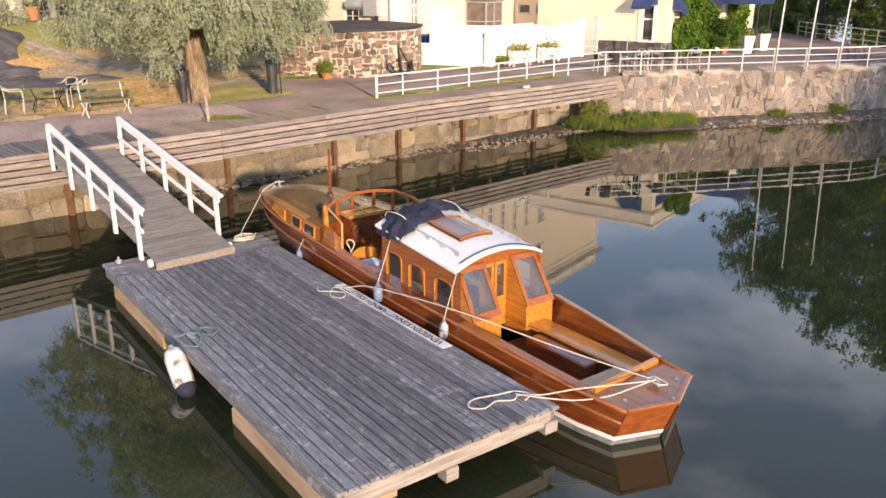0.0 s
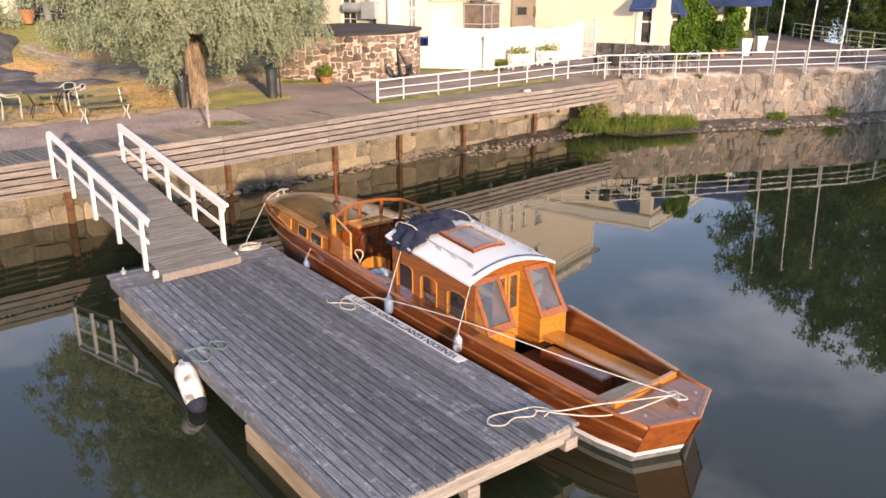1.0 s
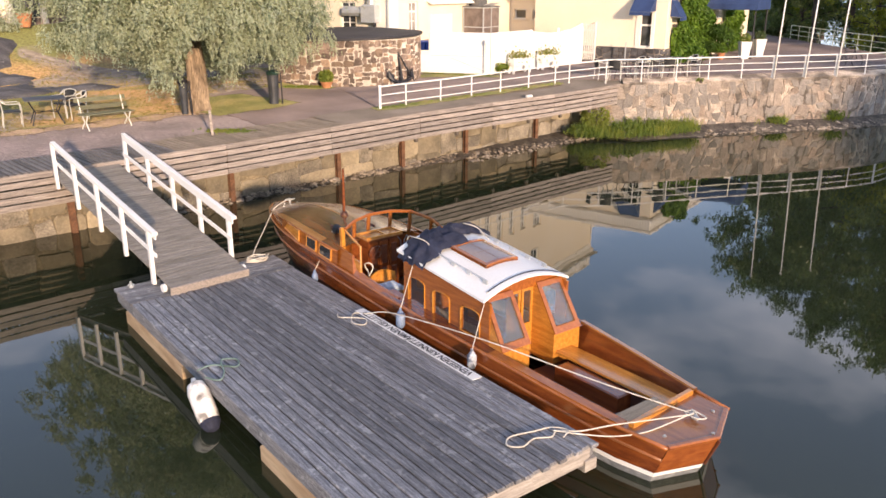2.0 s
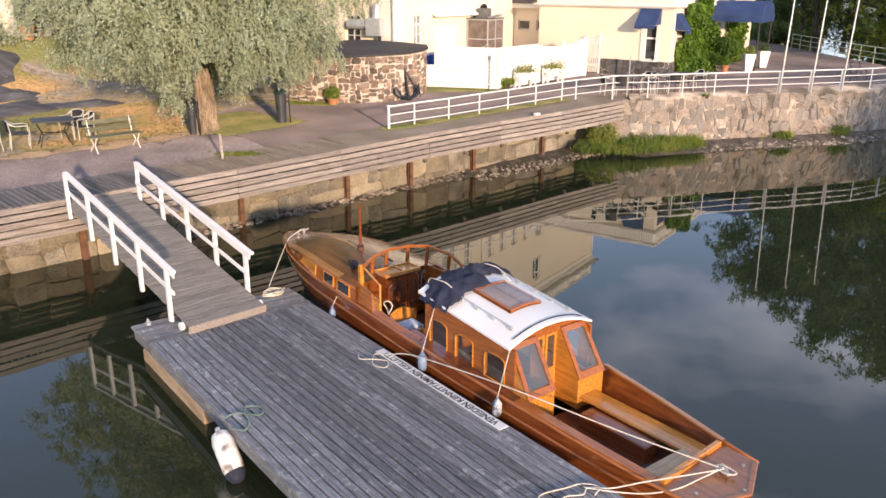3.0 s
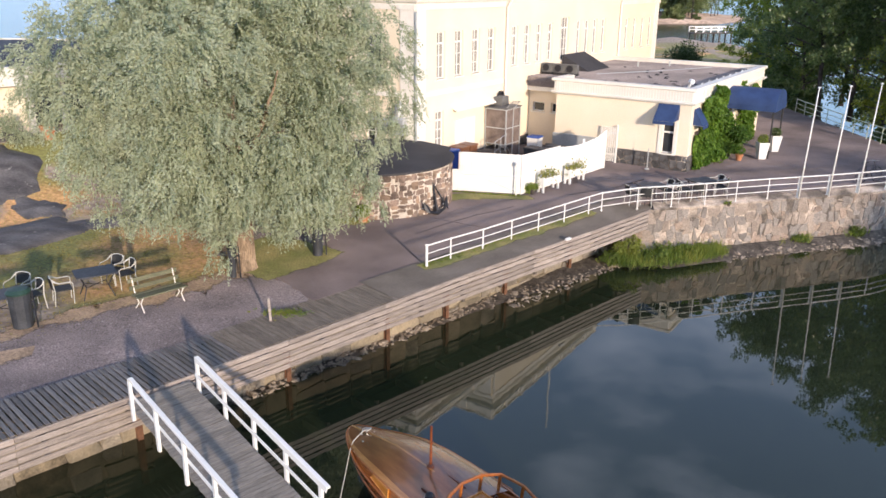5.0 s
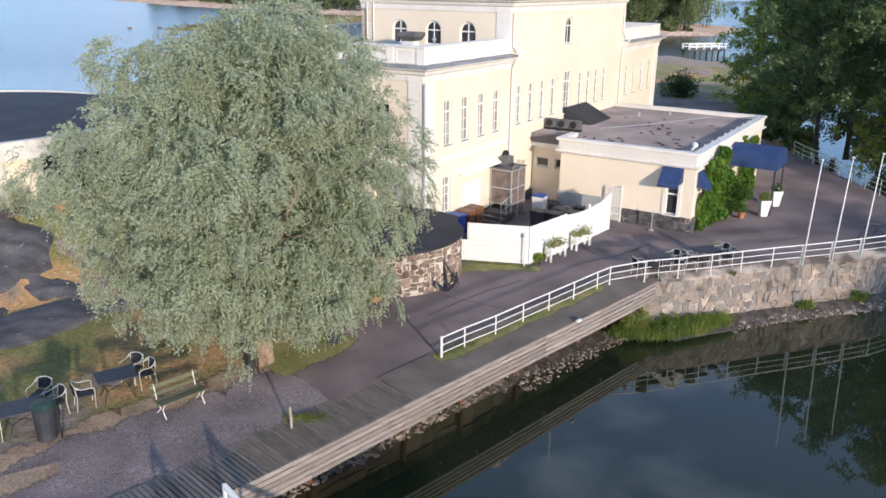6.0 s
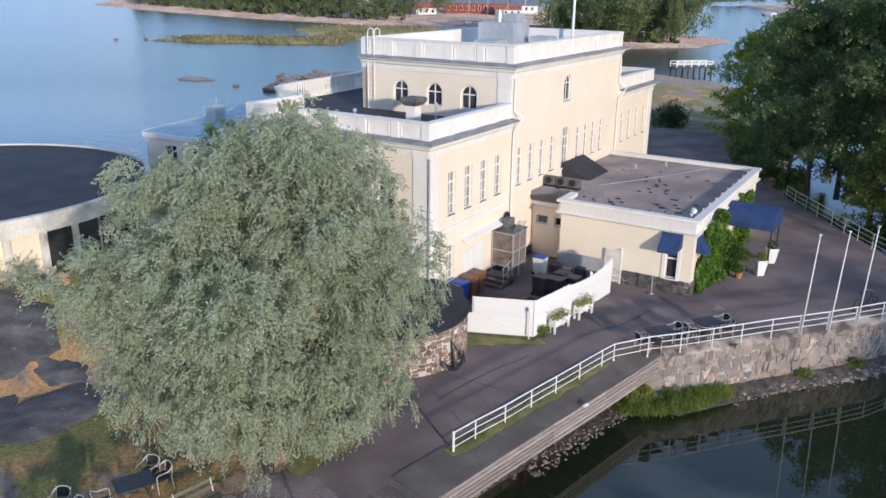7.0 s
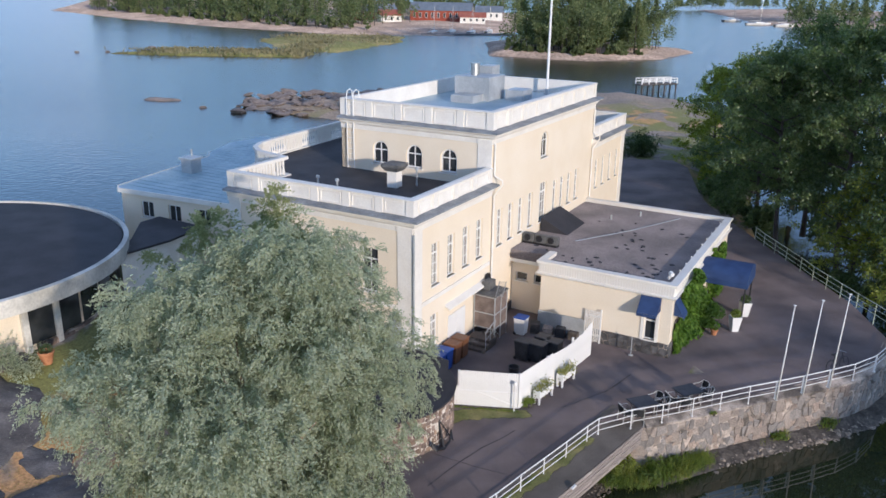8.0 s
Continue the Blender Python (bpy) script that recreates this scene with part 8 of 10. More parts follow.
def shore_spot(r):
    t = r.uniform(0, 1)
    x = lerp(5.2, 10.2, t) + r.normal(scale=0.15)
    k_ = r.uniform(-0.55, 0.6)
    y = lerp(30.7, 32.0, t) - 0.35 * math.sin(math.pi * t) + k_ * (0.35 + 0.65 * math.sin(math.pi * min(1, t * 1.05 + 0.02)))
    return (x, y, 0.14 + 0.2 * max(0.0, k_ + 0.3))


tufts("shore_reeds", "tall green and yellow shore grass below the sea wall", 560, shore_spot, 0.26, M_HERB, 83, thin=0.09)
tufts("shore_herbs", "tall loose herbs and grass stems on the shore", 300, shore_spot, 0.48, M_REED, 85, thin=0.03)
tufts("shore_reeds", "sparse weeds at the foot of the sea wall", 40, lambda r: (lambda x: (x, 33.25 + 0.29 * (x - 13.9) + r.normal(scale=0.12), 0.2))(r.choice([13.8, 14.3, 16.9, 17.3]) + r.normal(scale=0.25)), 0.4, M_REED, 84, thin=0.06)
shrub("shore_bush", "green willow scrub under the quay corner", (6.1, 31.15, 0.25), (0.75, 0.45, 0.95), 2000, (0.10, 0.045), M_LEAFL, 66)
for i, (x, y, a, b, c, n_) in enumerate(((5.35, 30.75, 0.5, 0.35, 0.45, 700), (7.1, 30.75, 0.6, 0.4, 0.5, 1000), (7.7, 31.45, 0.5, 0.3, 0.65, 900), (8.6, 31.7, 0.5, 0.3, 0.5, 900), (9.4, 32.0, 0.4, 0.25, 0.4, 600), (17.1, 34.15, 0.4, 0.25, 0.5, 700), (14.2, 33.3, 0.45, 0.25, 0.35, 600))):
    shrub("shore_bush", "yellow-green weeds under the sea wall", (x, y, 0.15), (a, b, c), n_, (0.09, 0.04), M_HERB, 67 + 3 * i)
shrub("wall_weed", "small green weed on the wall coping", (10.55, 32.68, 2.02), (0.24, 0.13, 0.13), 160, (0.07, 0.03), M_REED, 99, cat="weed")

# ---- bare rock in the lawn ----
def outcrop(x, y, rx, ry, h, yaw, seed):
    """Bare rock that follows the ground and sinks into it all round."""
    me = Mesh()
    z0 = ground_z(x, y) + bumps(x, y)
    ca, sa = math.cos(radians(yaw)), math.sin(radians(yaw))
    rows_o = []
    for i in range(9):
        f = i / 8
        row = []
        for k_ in range(30):
            a = 2 * math.pi * k_ / 30
            w_ = 1 + 0.34 * noise.noise((math.cos(a) * 1.6 + seed, math.sin(a) * 1.6, 0.0)) + 0.22 * noise.noise((math.cos(a) * 5 + seed, math.sin(a) * 5, 4.0))
            qx, qy = rx * w_ * f * math.cos(a), ry * w_ * f * math.sin(a)
            px, py = qx * ca - qy * sa, qx * sa + qy * ca
            row.append((px, py, ground_z(x + px, y + py) + bumps(x + px, y + py) - z0 + h * (1 - f ** 2) - 0.04 + 0.09 * noise.noise((px * 1.1 + seed, py * 1.1, 2.0)) * (1 - f * f) - (0.15 if i == 8 else 0.0)))
        rows_o.append(row)
    me.loft(rows_o, close=True)
    solid("rock_outcrop", me, M_BEDROCK, "low grey bedrock outcrop in the lawn", "rock", pose(x, y, z0), group="rock outcrops", smooth=True)


outcrop(-19.0, 33.2, 1.7, 2.6, 0.22, 14, 1)
outcrop(-16.2, 28.4, 1.5, 2.9, 0.24, -52, 2)
outcrop(-20.6, 36.4, 1.8, 1.5, 0.2, 20, 6)
outcrop(-13.4, 30.0, 1.7, 0.7, 0.15, 18, 3)
outcrop(-18.9, 28.2, 1.9, 1.5, 0.2, 40, 4)
outcrop(-16.6, 31.2, 1.3, 0.8, 0.16, -20, 8)
outcrop(-9.6, 33.6, 1.4, 0.9, 0.13, 0, 5)

# ---- shore stones ----
def pebble(r, s, flat=0.6):
    me = Mesh()
    n1, n2 = 7, 4
    rows_p = []
    for i in range(n2 + 1):
        th = math.pi * i / n2
        rows_p.append([(s * math.sin(th) * math.cos(a) * (1 + 0.25 * r.uniform(-1, 1)), s * math.sin(th) * math.sin(a) * (1 + 0.25 * r.uniform(-1, 1)), s * flat * math.cos(th)) for a in [2 * math.pi * k_ / n1 for k_ in range(n1)]])
    return me.loft(rows_p, close=True)


rs = random.Random(5)
M_WETSTONE = mat("shore_stone", (0.17, 0.14, 0.11), (0.42, 0.35, 0.28), 3.0, 0.8, 0.5, fine=20, vary=0.4)
kinds = [pebble(rs, 1.0).data("boulder", M_WETSTONE) for _ in range(7)]
bank = Mesh()
rb_ = []
for i in range(31):
    t = i / 30
    p = polyline(WALL)[1](1.36 + 18.5 * t)
    wide = 1.0 + 0.35 * max(0.0, 1 - t * 5)
    x, y = p[0]
    nx_, ny_ = p[1]
    rb_.append([(x + nx_ * d * wide, y + ny_ * d * wide, z + 0.05 * noise.noise((i * 0.7, d * 2, 1))) for d, z in ((-0.2, 0.32), (0.35, 0.24), (0.7, 0.12), (1.15, -0.05), (2.4, -0.45))])
rb_ = [[(quay(q, 1.4 - d * w_)[0], quay(q, 1.4 - d * w_)[1], z * h_) for d, z in ((-0.2, 0.22), (0.4, 0.13), (0.9, 0.03), (1.5, -0.1), (2.4, -0.35))] for q, w_, h_ in ((-13, 0.3, 0.25), (-9, 0.35, 0.5), (-6, 0.4, 0.5), (-3, 0.5, 0.6), (-1, 0.7, 0.8), (1, 0.95, 1.0), (2.5, 1.05, 1.0), (4, 1.15, 1.0), (5.3, 1.2, 1.0))] + rb_
bank.loft(rb_)
solid("shore_bank", bank, M_SHORE, "stony strip of shore below the walls", "shore", kind="structure", smooth=True)
pile_ = thing("shore_stones", "loose grey stones along the waterline", "stones", kind="stuff")
for i in range(295):
    t = rs.random()
    if t < 0.45:
        q = 5.6 - 18 * rs.random() ** 1.3
        off_ = rs.uniform(0.0, 1.0) ** 1.5
        x, y = quay(q, 1.25 - off_ * (0.45 if q < -2 else 1.15))
        z = 0.07 - 0.12 * off_
    else:
        (x, y), nn = polyline(WALL)[1](rs.uniform(1.4, 18.5))
        d = rs.uniform(0.5, 1.3)
        x, y, z = x + nn[0] * d, y + nn[1] * d, 0.30 - 0.28 * d
    s = rs.choice((0.05, 0.06, 0.08, 0.10, 0.15))
    o = part("boulder", rs.choice(kinds), None, pile_, at=Matrix.LocRotScale((x, y, z), Euler((rs.uniform(-0.4, 0.4), rs.uniform(-0.4, 0.4), rs.uniform(0, 6))), (s, s * rs.uniform(0.7, 1.2), s * rs.uniform(0.6, 1))))

small = Mesh()                                     # the finer rubble between the larger stones
for i in range(2100):
    if rs.random() < 0.4:
        q = 5.8 - 18 * rs.random() ** 1.3
        off_ = rs.uniform(0.0, 1.0)
        x, y = quay(q, 1.28 - off_ * (0.35 if q < -2 else 1.25))
        z = 0.10 - 0.10 * off_
    else:
        (x, y), nn = polyline(WALL)[1](rs.uniform(1.4, 19.5))
        d = rs.uniform(0.25, 1.2)
        x, y, z = x + nn[0] * d, y + nn[1] * d, 0.27 - 0.27 * d
    s = rs.uniform(0.03, 0.085)
    m_ = Matrix.LocRotScale((x, y, z), Euler((rs.uniform(-0.5, 0.5), rs.uniform(-0.5, 0.5), rs.uniform(0, 6))), (s, s * rs.uniform(0.6, 1.0), s * rs.uniform(0.5, 0.9)))
    small.add([(1, 0.1, 0), (0.3, 0.9, 0.1), (-0.7, 0.7, 0), (-1, -0.2, 0.1), (-0.2, -0.9, 0), (0.8, -0.7, 0.1), (0.1, 0.0, 0.8), (0, 0, -0.6)], [(k, (k + 1) % 6, 6) for k in range(6)] + [((k + 1) % 6, k, 7) for k in range(6)], m_)
M_RUBBLEF = mat("fine_rubble", (0.17, 0.135, 0.105), (0.48, 0.40, 0.31), 2.2, 0.85, 0.4, fine=20, detail=0.4)
solid("shore_rubble", small, M_RUBBLEF, "fine brown rubble along the waterline", "stones", kind="stuff")

# ---- stone store with a round end ----
SC, SR = (-3.8, 33.2), 2.95
store_pts = [(-6.75, 35.6)] + [(SC[0] + SR * math.cos(radians(a)), SC[1] + SR * math.sin(radians(a))) for a in range(-180, 16, 10)] + [(-0.9, 35.2)]
stone_wall("store_wall", polyline(store_pts), 1.95, 3.78, 0.255, (M_STORE, M_STORE, M_STORE2), M_MORTAR,
           "rounded wall of brown rubble stone with pale mortar", "stone wall", 0.03, 0.0, seed=21, joint=0.013, aspect=1.25, squared=True, jit=0.2)
store = thing("stone_store_roof", "low dark felt roof over the rounded stone store", "roof", kind="structure")
apex = (-3.6, 36.6, 3.98)
rim = [(SC[0] + (SR + 0.10) * math.cos(radians(a)), SC[1] + (SR + 0.10) * math.sin(radians(a)), 3.84 + 0.10 * max(0.0, math.cos(radians(a)))) for a in range(-180, 21, 10)]
rim = [(-6.9, 35.8, 3.9)] + rim + [(-0.80, 35.2, 3.88), (-2.0, 36.3, 3.92)]
rm = Mesh()
rows_r = [[(lerp(p[0], apex[0], f), lerp(p[1], apex[1], f), lerp(p[2], apex[2], g)) for p in rim] for f, g in ((0, 0), (0.35, 0.40), (0.7, 0.8), (1, 1))]
rm.loft(rows_r)
rm.loft([[(p[0], p[1], p[2] - 0.08) for p in rim], rim])
part("felt", rm, M_ROOF, store, "dark felt roof")
# pipes and an extract fan on the wall above the store
fan = thing("extract_fan", "grey ventilation duct and fan by the villa wall", "ventilation", pose(-2.95, 36.75, -0.15, 0, 0, 54))
part("duct", Mesh().tube([(-0.1, 1.6, 4.75), (-0.1, 0.3, 4.75), (-0.1, 0.0, 4.95), (-0.1, 0.0, 5.5), (0.4, 0.0, 5.7)], 0.22, 10), M_GREYM, fan)
part("fan_case", Mesh().soft((-0.4, -0.4, 4.3), (0.25, 0.4, 5.05), 0.06), M_GREYM, fan)
part("fan_foot", Mesh().box((-0.4, -0.4, 3.6), (-0.3, -0.3, 4.3)).box((0.15, -0.4, 3.6), (0.25, -0.3, 4.3)), M_BLACK, fan)
# old anchor leaning on the store
anc = thing("old_anchor", "large rusty black ship's anchor leaning on the stone wall", "anchor", pose(-1.5, 30.9, 2.12, 0, 0, 45) @ Matrix.Scale(0.82, 4))
part("shank", Mesh().tube([(0.0, 0.0, 0.05), (0.10, 0.42, 1.42)], [0.075, 0.05], 8), M_BLACK, anc)
part("arm_bar", Mesh().tube([(-0.75, 0.12, 0.62), (-0.5, 0.02, 0.2), (0.0, -0.02, 0.06), (0.5, 0.02, 0.2), (0.75, 0.12, 0.62)], [0.04, 0.07, 0.09, 0.07, 0.04], 8), M_BLACK, anc)
for s_ in (-1, 1):
    part("fluke", Mesh().add([(s_ * 0.78, 0.14, 0.72), (s_ * 0.50, 0.0, 0.42), (s_ * 0.62, -0.12, 0.2), (s_ * 0.80, 0.06, 0.36), (s_ * 0.76, 0.17, 0.70), (s_ * 0.50, 0.05, 0.42), (s_ * 0.62, -0.08, 0.2), (s_ * 0.80, 0.10, 0.36)],
         [(0, 1, 2, 3), (7, 6, 5, 4), (0, 4, 5, 1), (1, 5, 6, 2), (2, 6, 7, 3), (3, 7, 4, 0)]), M_BLACK, anc)
part("ring", Mesh().tube([(0.10 + 0.12 * math.cos(a), 0.44, 1.5 + 0.12 * math.sin(a)) for a in np.linspace(0, 2 * math.pi, 15)], 0.02, 6), M_BLACK, anc)
part("stock", Mesh().tube([(0.06, 0.40, 1.46), (0.82, 0.05, 0.10)], 0.035, 6), M_BLACK, anc)

# ---- white steel railing along the promenade ----
RAIL = [(-2.04, 25.32), (-1.24, 26.03), (-0.1, 26.95), (0.99, 27.93), (2.08, 28.88), (3.21, 29.88), (4.35, 30.9), (4.98, 31.42), (6.5, 31.78), (7.98, 32.1), (9.5, 32.5),
        (10.94, 32.9), (12.46, 33.32), (13.9, 33.66), (15.4, 34.05), (16.95, 34.5), (18.5, 34.98), (20.1, 35.75), (21.7, 37.0), (23.2, 38.75)]
BASEZ = [ground_z(*p) + 0.04 if i < 8 else 2.25 for i, p in enumerate(RAIL)]
railing = thing("promenade_railing", "white painted steel railing with three rails along the quay", "railing", kind="structure")
for i, (x, y) in enumerate(RAIL):
    r_ = 0.042 if i in (0, 13, 14, 15, 17) else 0.024
    f_ = 0.0 if i < 8 else -0.15
    part("post", Mesh().tube([(0, 0, f_ - 0.06), (0, 0, 0.735)], r_, 8).lathe([(r_ + 0.03, f_ - 0.005), (r_ + 0.03, f_ + 0.012), (r_, f_ + 0.014)], 8), M_WHITE, railing, at=pose(x, y, BASEZ[i]))
    if i in (0,):
        part("post_cap", Mesh().soft((-0.05, -0.05, 0.73), (0.05, 0.05, 0.76), 0.01), M_WHITE, railing, at=pose(x, y, BASEZ[i]))
for i in range(len(RAIL) - 1):
    for h in (0.71, 0.44, 0.17):
        part("rail", Mesh().tube([(*RAIL[i], BASEZ[i] + h), (*RAIL[i + 1], BASEZ[i + 1] + h)], 0.026 if h > 0.6 else 0.017, 7), M_WHITE, railing)
# flagpoles
for i, (top, zt) in ((13, ((14.02, 33.45), 6.70)), (14, ((15.55, 33.85), 6.72)), (15, ((17.1, 34.3), 6.78))):
    x, y = RAIL[i][0] + 0.03, RAIL[i][1] - 0.09
    fp = thing("flagpole", "slender white flagpole without a flag at the railing", "flagpole", pose(x, y, 2.24), group="three flagpoles")
    d = (top[0] - x, top[1] - y, zt - 2.24)
    part("pole", Mesh().tube([(0, 0, -0.2), d], [0.036, 0.022], 10), M_WHITE, fp, smooth=True)
    part("finial", Mesh().lathe([(0.03, -0.02), (0.065, 0.0), (0.065, 0.03), (0.02, 0.05)], 10, pose(*d)), M_WHITE, fp)
# railing on the far side of the drive
FR = [(23.9, 39.9), (23.9, 41.5), (23.85, 43.1), (23.85, 44.7), (23.85, 46.2), (23.85, 47.7), (24.0, 49.4), (24.1, 51.4), (24.15, 53.0), (24.2, 54.6), (24.35, 56.2)]
fr_ = thing("drive_railing", "pale green-white steel railing beside the drive", "railing", kind="structure")
for i, (x, y) in enumerate(FR):
    part("post", Mesh().tube([(0, 0, -0.3), (0, 0, 0.95)], 0.05 if i == 0 else 0.026, 7), M_PALEG, fr_, at=pose(x, y, 2.22))
for i in range(len(FR) - 1):
    for h in (0.92, 0.62, 0.32):
        part("rail", Mesh().tube([(*FR[i], 2.22 + h), (*FR[i + 1], 2.22 + h)], 0.026 if h > 0.8 else 0.018, 6), M_PALEG, fr_)

# ---- white board fence round the service yard ----
fence = thing("yard_fence", "tall white vertical board fence round the service yard", "fence")
F1 = [(-0.85, 34.3), (-0.45, 34.22)]
F2 = [(-0.45, 34.22), (2.09, 33.65), (2.18, 33.72), (3.7, 35.15), (5.35, 36.94), (6.05, 37.7), (6.7, 38.45)]
bl, bat = polyline(F1 + F2[1:])
board = {}
s = 0.06
while s < bl:
    (x, y), nn = bat(s)
    h = 0.95 if s < 0.42 else 1.70
    if s > bl - 4.0:
        h = 1.62 - 0.12 * math.sin(math.pi * (s - bl + 4) / 3.0) if s < bl - 1.2 else 1.56 + 0.28 * (s - bl + 1.2) / 1.2
    key = round(h, 2)
    if key not in board:
        board[key] = Mesh().soft((-0.047, -0.024, 0.04), (0.047, 0.0, key), 0.006).data("board", M_WHITE)
    part("board", board[key], None, fence, at=pose(x, y, ground_z(x, y) + 0.03 + rnd.uniform(-0.006, 0.006), 0, 0, math.degrees(math.atan2(nn[1], nn[0])) + 90 + rnd.uniform(-1.2, 1.2)))
    s += 0.0985
ng = list(F1) + F2[1:]
for z in (0.35, 1.35):
    pts = [(p[0] + 0.0, p[1] + 0.05, ground_z(*p) + z) for p in (F2 if z > 1 else ng)]
    part("fence_rail", Mesh().tube(pts, 0.035, 4), M_WHITE, fence)
for p in (F2[0], F2[1], F2[3], F2[4], F2[6]):
    part("fence_post", Mesh().soft((-0.05, -0.05, 0), (0.05, 0.05, 1.68), 0.01), M_WHITE, fence, at=pose(p[0], p[1] + 0.09, ground_z(*p) + 0.02))
part("gate_brace", Mesh().tube([(0.35, 34.02, 2.9), (1.9, 33.66, 2.32)], 0.03, 4).tube([(-0.4, 34.18, 2.95), (1.95, 33.65, 2.95)], 0.03, 4), M_WHITE, fence, "white brace on the fence boards")
gate = thing("yard_gate", "narrow white slatted gate beside the annex", "gate", HM @ pose(8.66, -5.08, 2.2, 0, 0, -90))
for q in range(8):
    part("slat", Mesh().soft((q * 0.1, -0.02, 0.05), (q * 0.1 + 0.065, 0.0, 1.75), 0.004), M_WHITEW, gate)
part("gate_rail", Mesh().box((0, 0.001, 0.35), (0.8, 0.035, 0.45)).box((0, 0.001, 1.4), (0.8, 0.035, 1.5)), M_WHITE, gate)
part("gate_post", Mesh().soft((0.81, -0.04, 0), (0.89, 0.05, 1.85), 0.01), M_WHITE, gate)
solid("lamp_post", Mesh().tube([(0, 0, -0.05), (0, 0, 1.25)], 0.03, 8).lathe([(0.07, 1.25), (0.09, 1.3), (0.06, 1.4), (0.01, 1.44)], 10), M_WHITE, "short white bollard lamp in front of the fence", "lamp", pose(1.85, 33.45, 2.18))
solid("lamp_post", Mesh().tube([(0, 0, -0.05), (0, 0, 1.0)], 0.026, 8).lathe([(0.12, 0.0), (0.12, 0.03), (0.04, 0.05)], 10), M_GREYM, "short grey post by the annex plinth", "post", pose(8.75, 38.3, 2.22))

# flower troughs
M_TROUGH = leaf_mat("trough_leaf", (0.14, 0.17, 0.05), (0.48, 0.42, 0.16), (0.29, 0.30, 0.10), 0.3)


def trough(x, y, yaw, seed):
    t_ = thing("flower_trough", "white raised flower trough with trailing plants", "planter", pose(x, y, ground_z(x, y) + 0.035, 0, 0, yaw), group="white flower troughs")
    part("box", Mesh().box((-0.6, -0.17, 0.32), (0.6, -0.14, 0.62)).box((-0.6, 0.14, 0.32), (0.6, 0.17, 0.62)).box((-0.6, -0.14, 0.32), (-0.57, 0.14, 0.62)).box((0.57, -0.14, 0.32), (0.6, 0.14, 0.62)).box((-0.57, -0.14, 0.32), (0.57, 0.14, 0.54)), M_WHITE, t_)
    for q in (-0.55, 0.55):
        for w in (-0.12, 0.12):
            part("leg", Mesh().soft((q - 0.04, w - 0.04, 0), (q + 0.04, w + 0.04, 0.66), 0.006), M_WHITE, t_)
    r = np.random.default_rng(seed)
    n = 300
    P_ = np.stack([r.uniform(-0.62, 0.62, n), r.normal(scale=0.14, size=n), 0.62 + np.abs(r.normal(scale=0.14, size=n)) - 0.25 * (r.random(n) < 0.25)], 1)
    tagged(leaves("planting", P_, r.normal(size=(n, 3)) + np.array([0, 0, 0.6]), 0.12, 0.06, M_TROUGH, t_, "green and yellow plants", seed=seed), kind="stuff")


trough(3.35, 34.35, 46, 1)
trough(4.75, 35.75, 46, 2)
shrub("weeds", "tangled weeds beside the flower trough", (2.55, 33.75, 2.18), (0.3, 0.3, 0.5), 500, (0.10, 0.05), M_REED, 68)

# ---- service yard: lift cage, air units, bins, tubs ----
cage = thing("service_cage", "grey steel service tower with grille panels by the wall", "steel tower", HM @ pose(6.62, -0.66, 2.2))
CX, CY, CH = 0.72, 0.58, 2.5
for x in (-CX, 0.0, CX):
    for y in (-CY, CY):
        if x or y < 0:
            part("post", Mesh().box((x - 0.025, y - 0.025, 0), (x + 0.025, y + 0.025, CH)), M_GREYM, cage)
for z in (0.75, 1.55, CH - 0.03):
    part("frame_bar", Mesh().box((-CX, -CY - 0.03, z - 0.022), (CX, -CY + 0.02, z + 0.022)).box((-CX - 0.028, -CY, z - 0.022), (-CX + 0.022, CY, z + 0.022)).box((CX - 0.022, -CY, z - 0.022), (CX + 0.028, CY, z + 0.022)), M_GREYM, cage)
M_GRILLE = mat("brown_grille", (0.15, 0.115, 0.10), (0.24, 0.19, 0.165), 3, 0.7, 0.3, fine=60)
part("grille_panel", Mesh().box((-CX + 0.03, -CY + 0.005, 0.78), (-0.03, -CY + 0.012, CH - 0.06)), M_GRILLE, cage, "brown grille panel")
part("grille_panel", Mesh().box((0.03, -CY + 0.005, 0.05), (CX - 0.03, -CY + 0.012, CH - 0.06)), M_GRILLE, cage, "brown grille panel")
part("grille_panel", Mesh().box((-CX + 0.004, -CY + 0.03, 0.78), (-CX + 0.012, CY - 0.03, CH - 0.06)), M_GRILLE, cage, "brown grille panel")
part("roof", Mesh().box((-CX - 0.06, -CY - 0.06, CH), (CX + 0.06, CY + 0.05, CH + 0.05)), M_ACG, cage, "dull grey top")
part("hoist_box", Mesh().soft((-0.1, 0.05, CH + 0.05), (0.62, 0.5, CH + 0.48), 0.03).box((0.0, 0.04, CH + 0.16), (0.52, 0.05, CH + 0.40)), M_ACG, cage, "dull grey hoist box")
lad_c = Mesh().tube([(-0.75, -0.62, CH + 0.09), (1.15, 0.06, CH + 0.16)], 0.025, 5).tube([(-0.62, -0.94, CH + 0.09), (1.28, -0.26, CH + 0.16)], 0.025, 5)
for q in np.linspace(0.04, 0.96, 8):
    lad_c.tube([(lerp(-0.75, 1.15, q), lerp(-0.62, 0.06, q), lerp(CH + 0.09, CH + 0.16, q)), (lerp(-0.62, 1.28, q), lerp(-0.94, -0.26, q), lerp(CH + 0.09, CH + 0.16, q))], 0.015, 5)
part("ladder", lad_c, M_ALU, cage, "aluminium ladder lying on top")
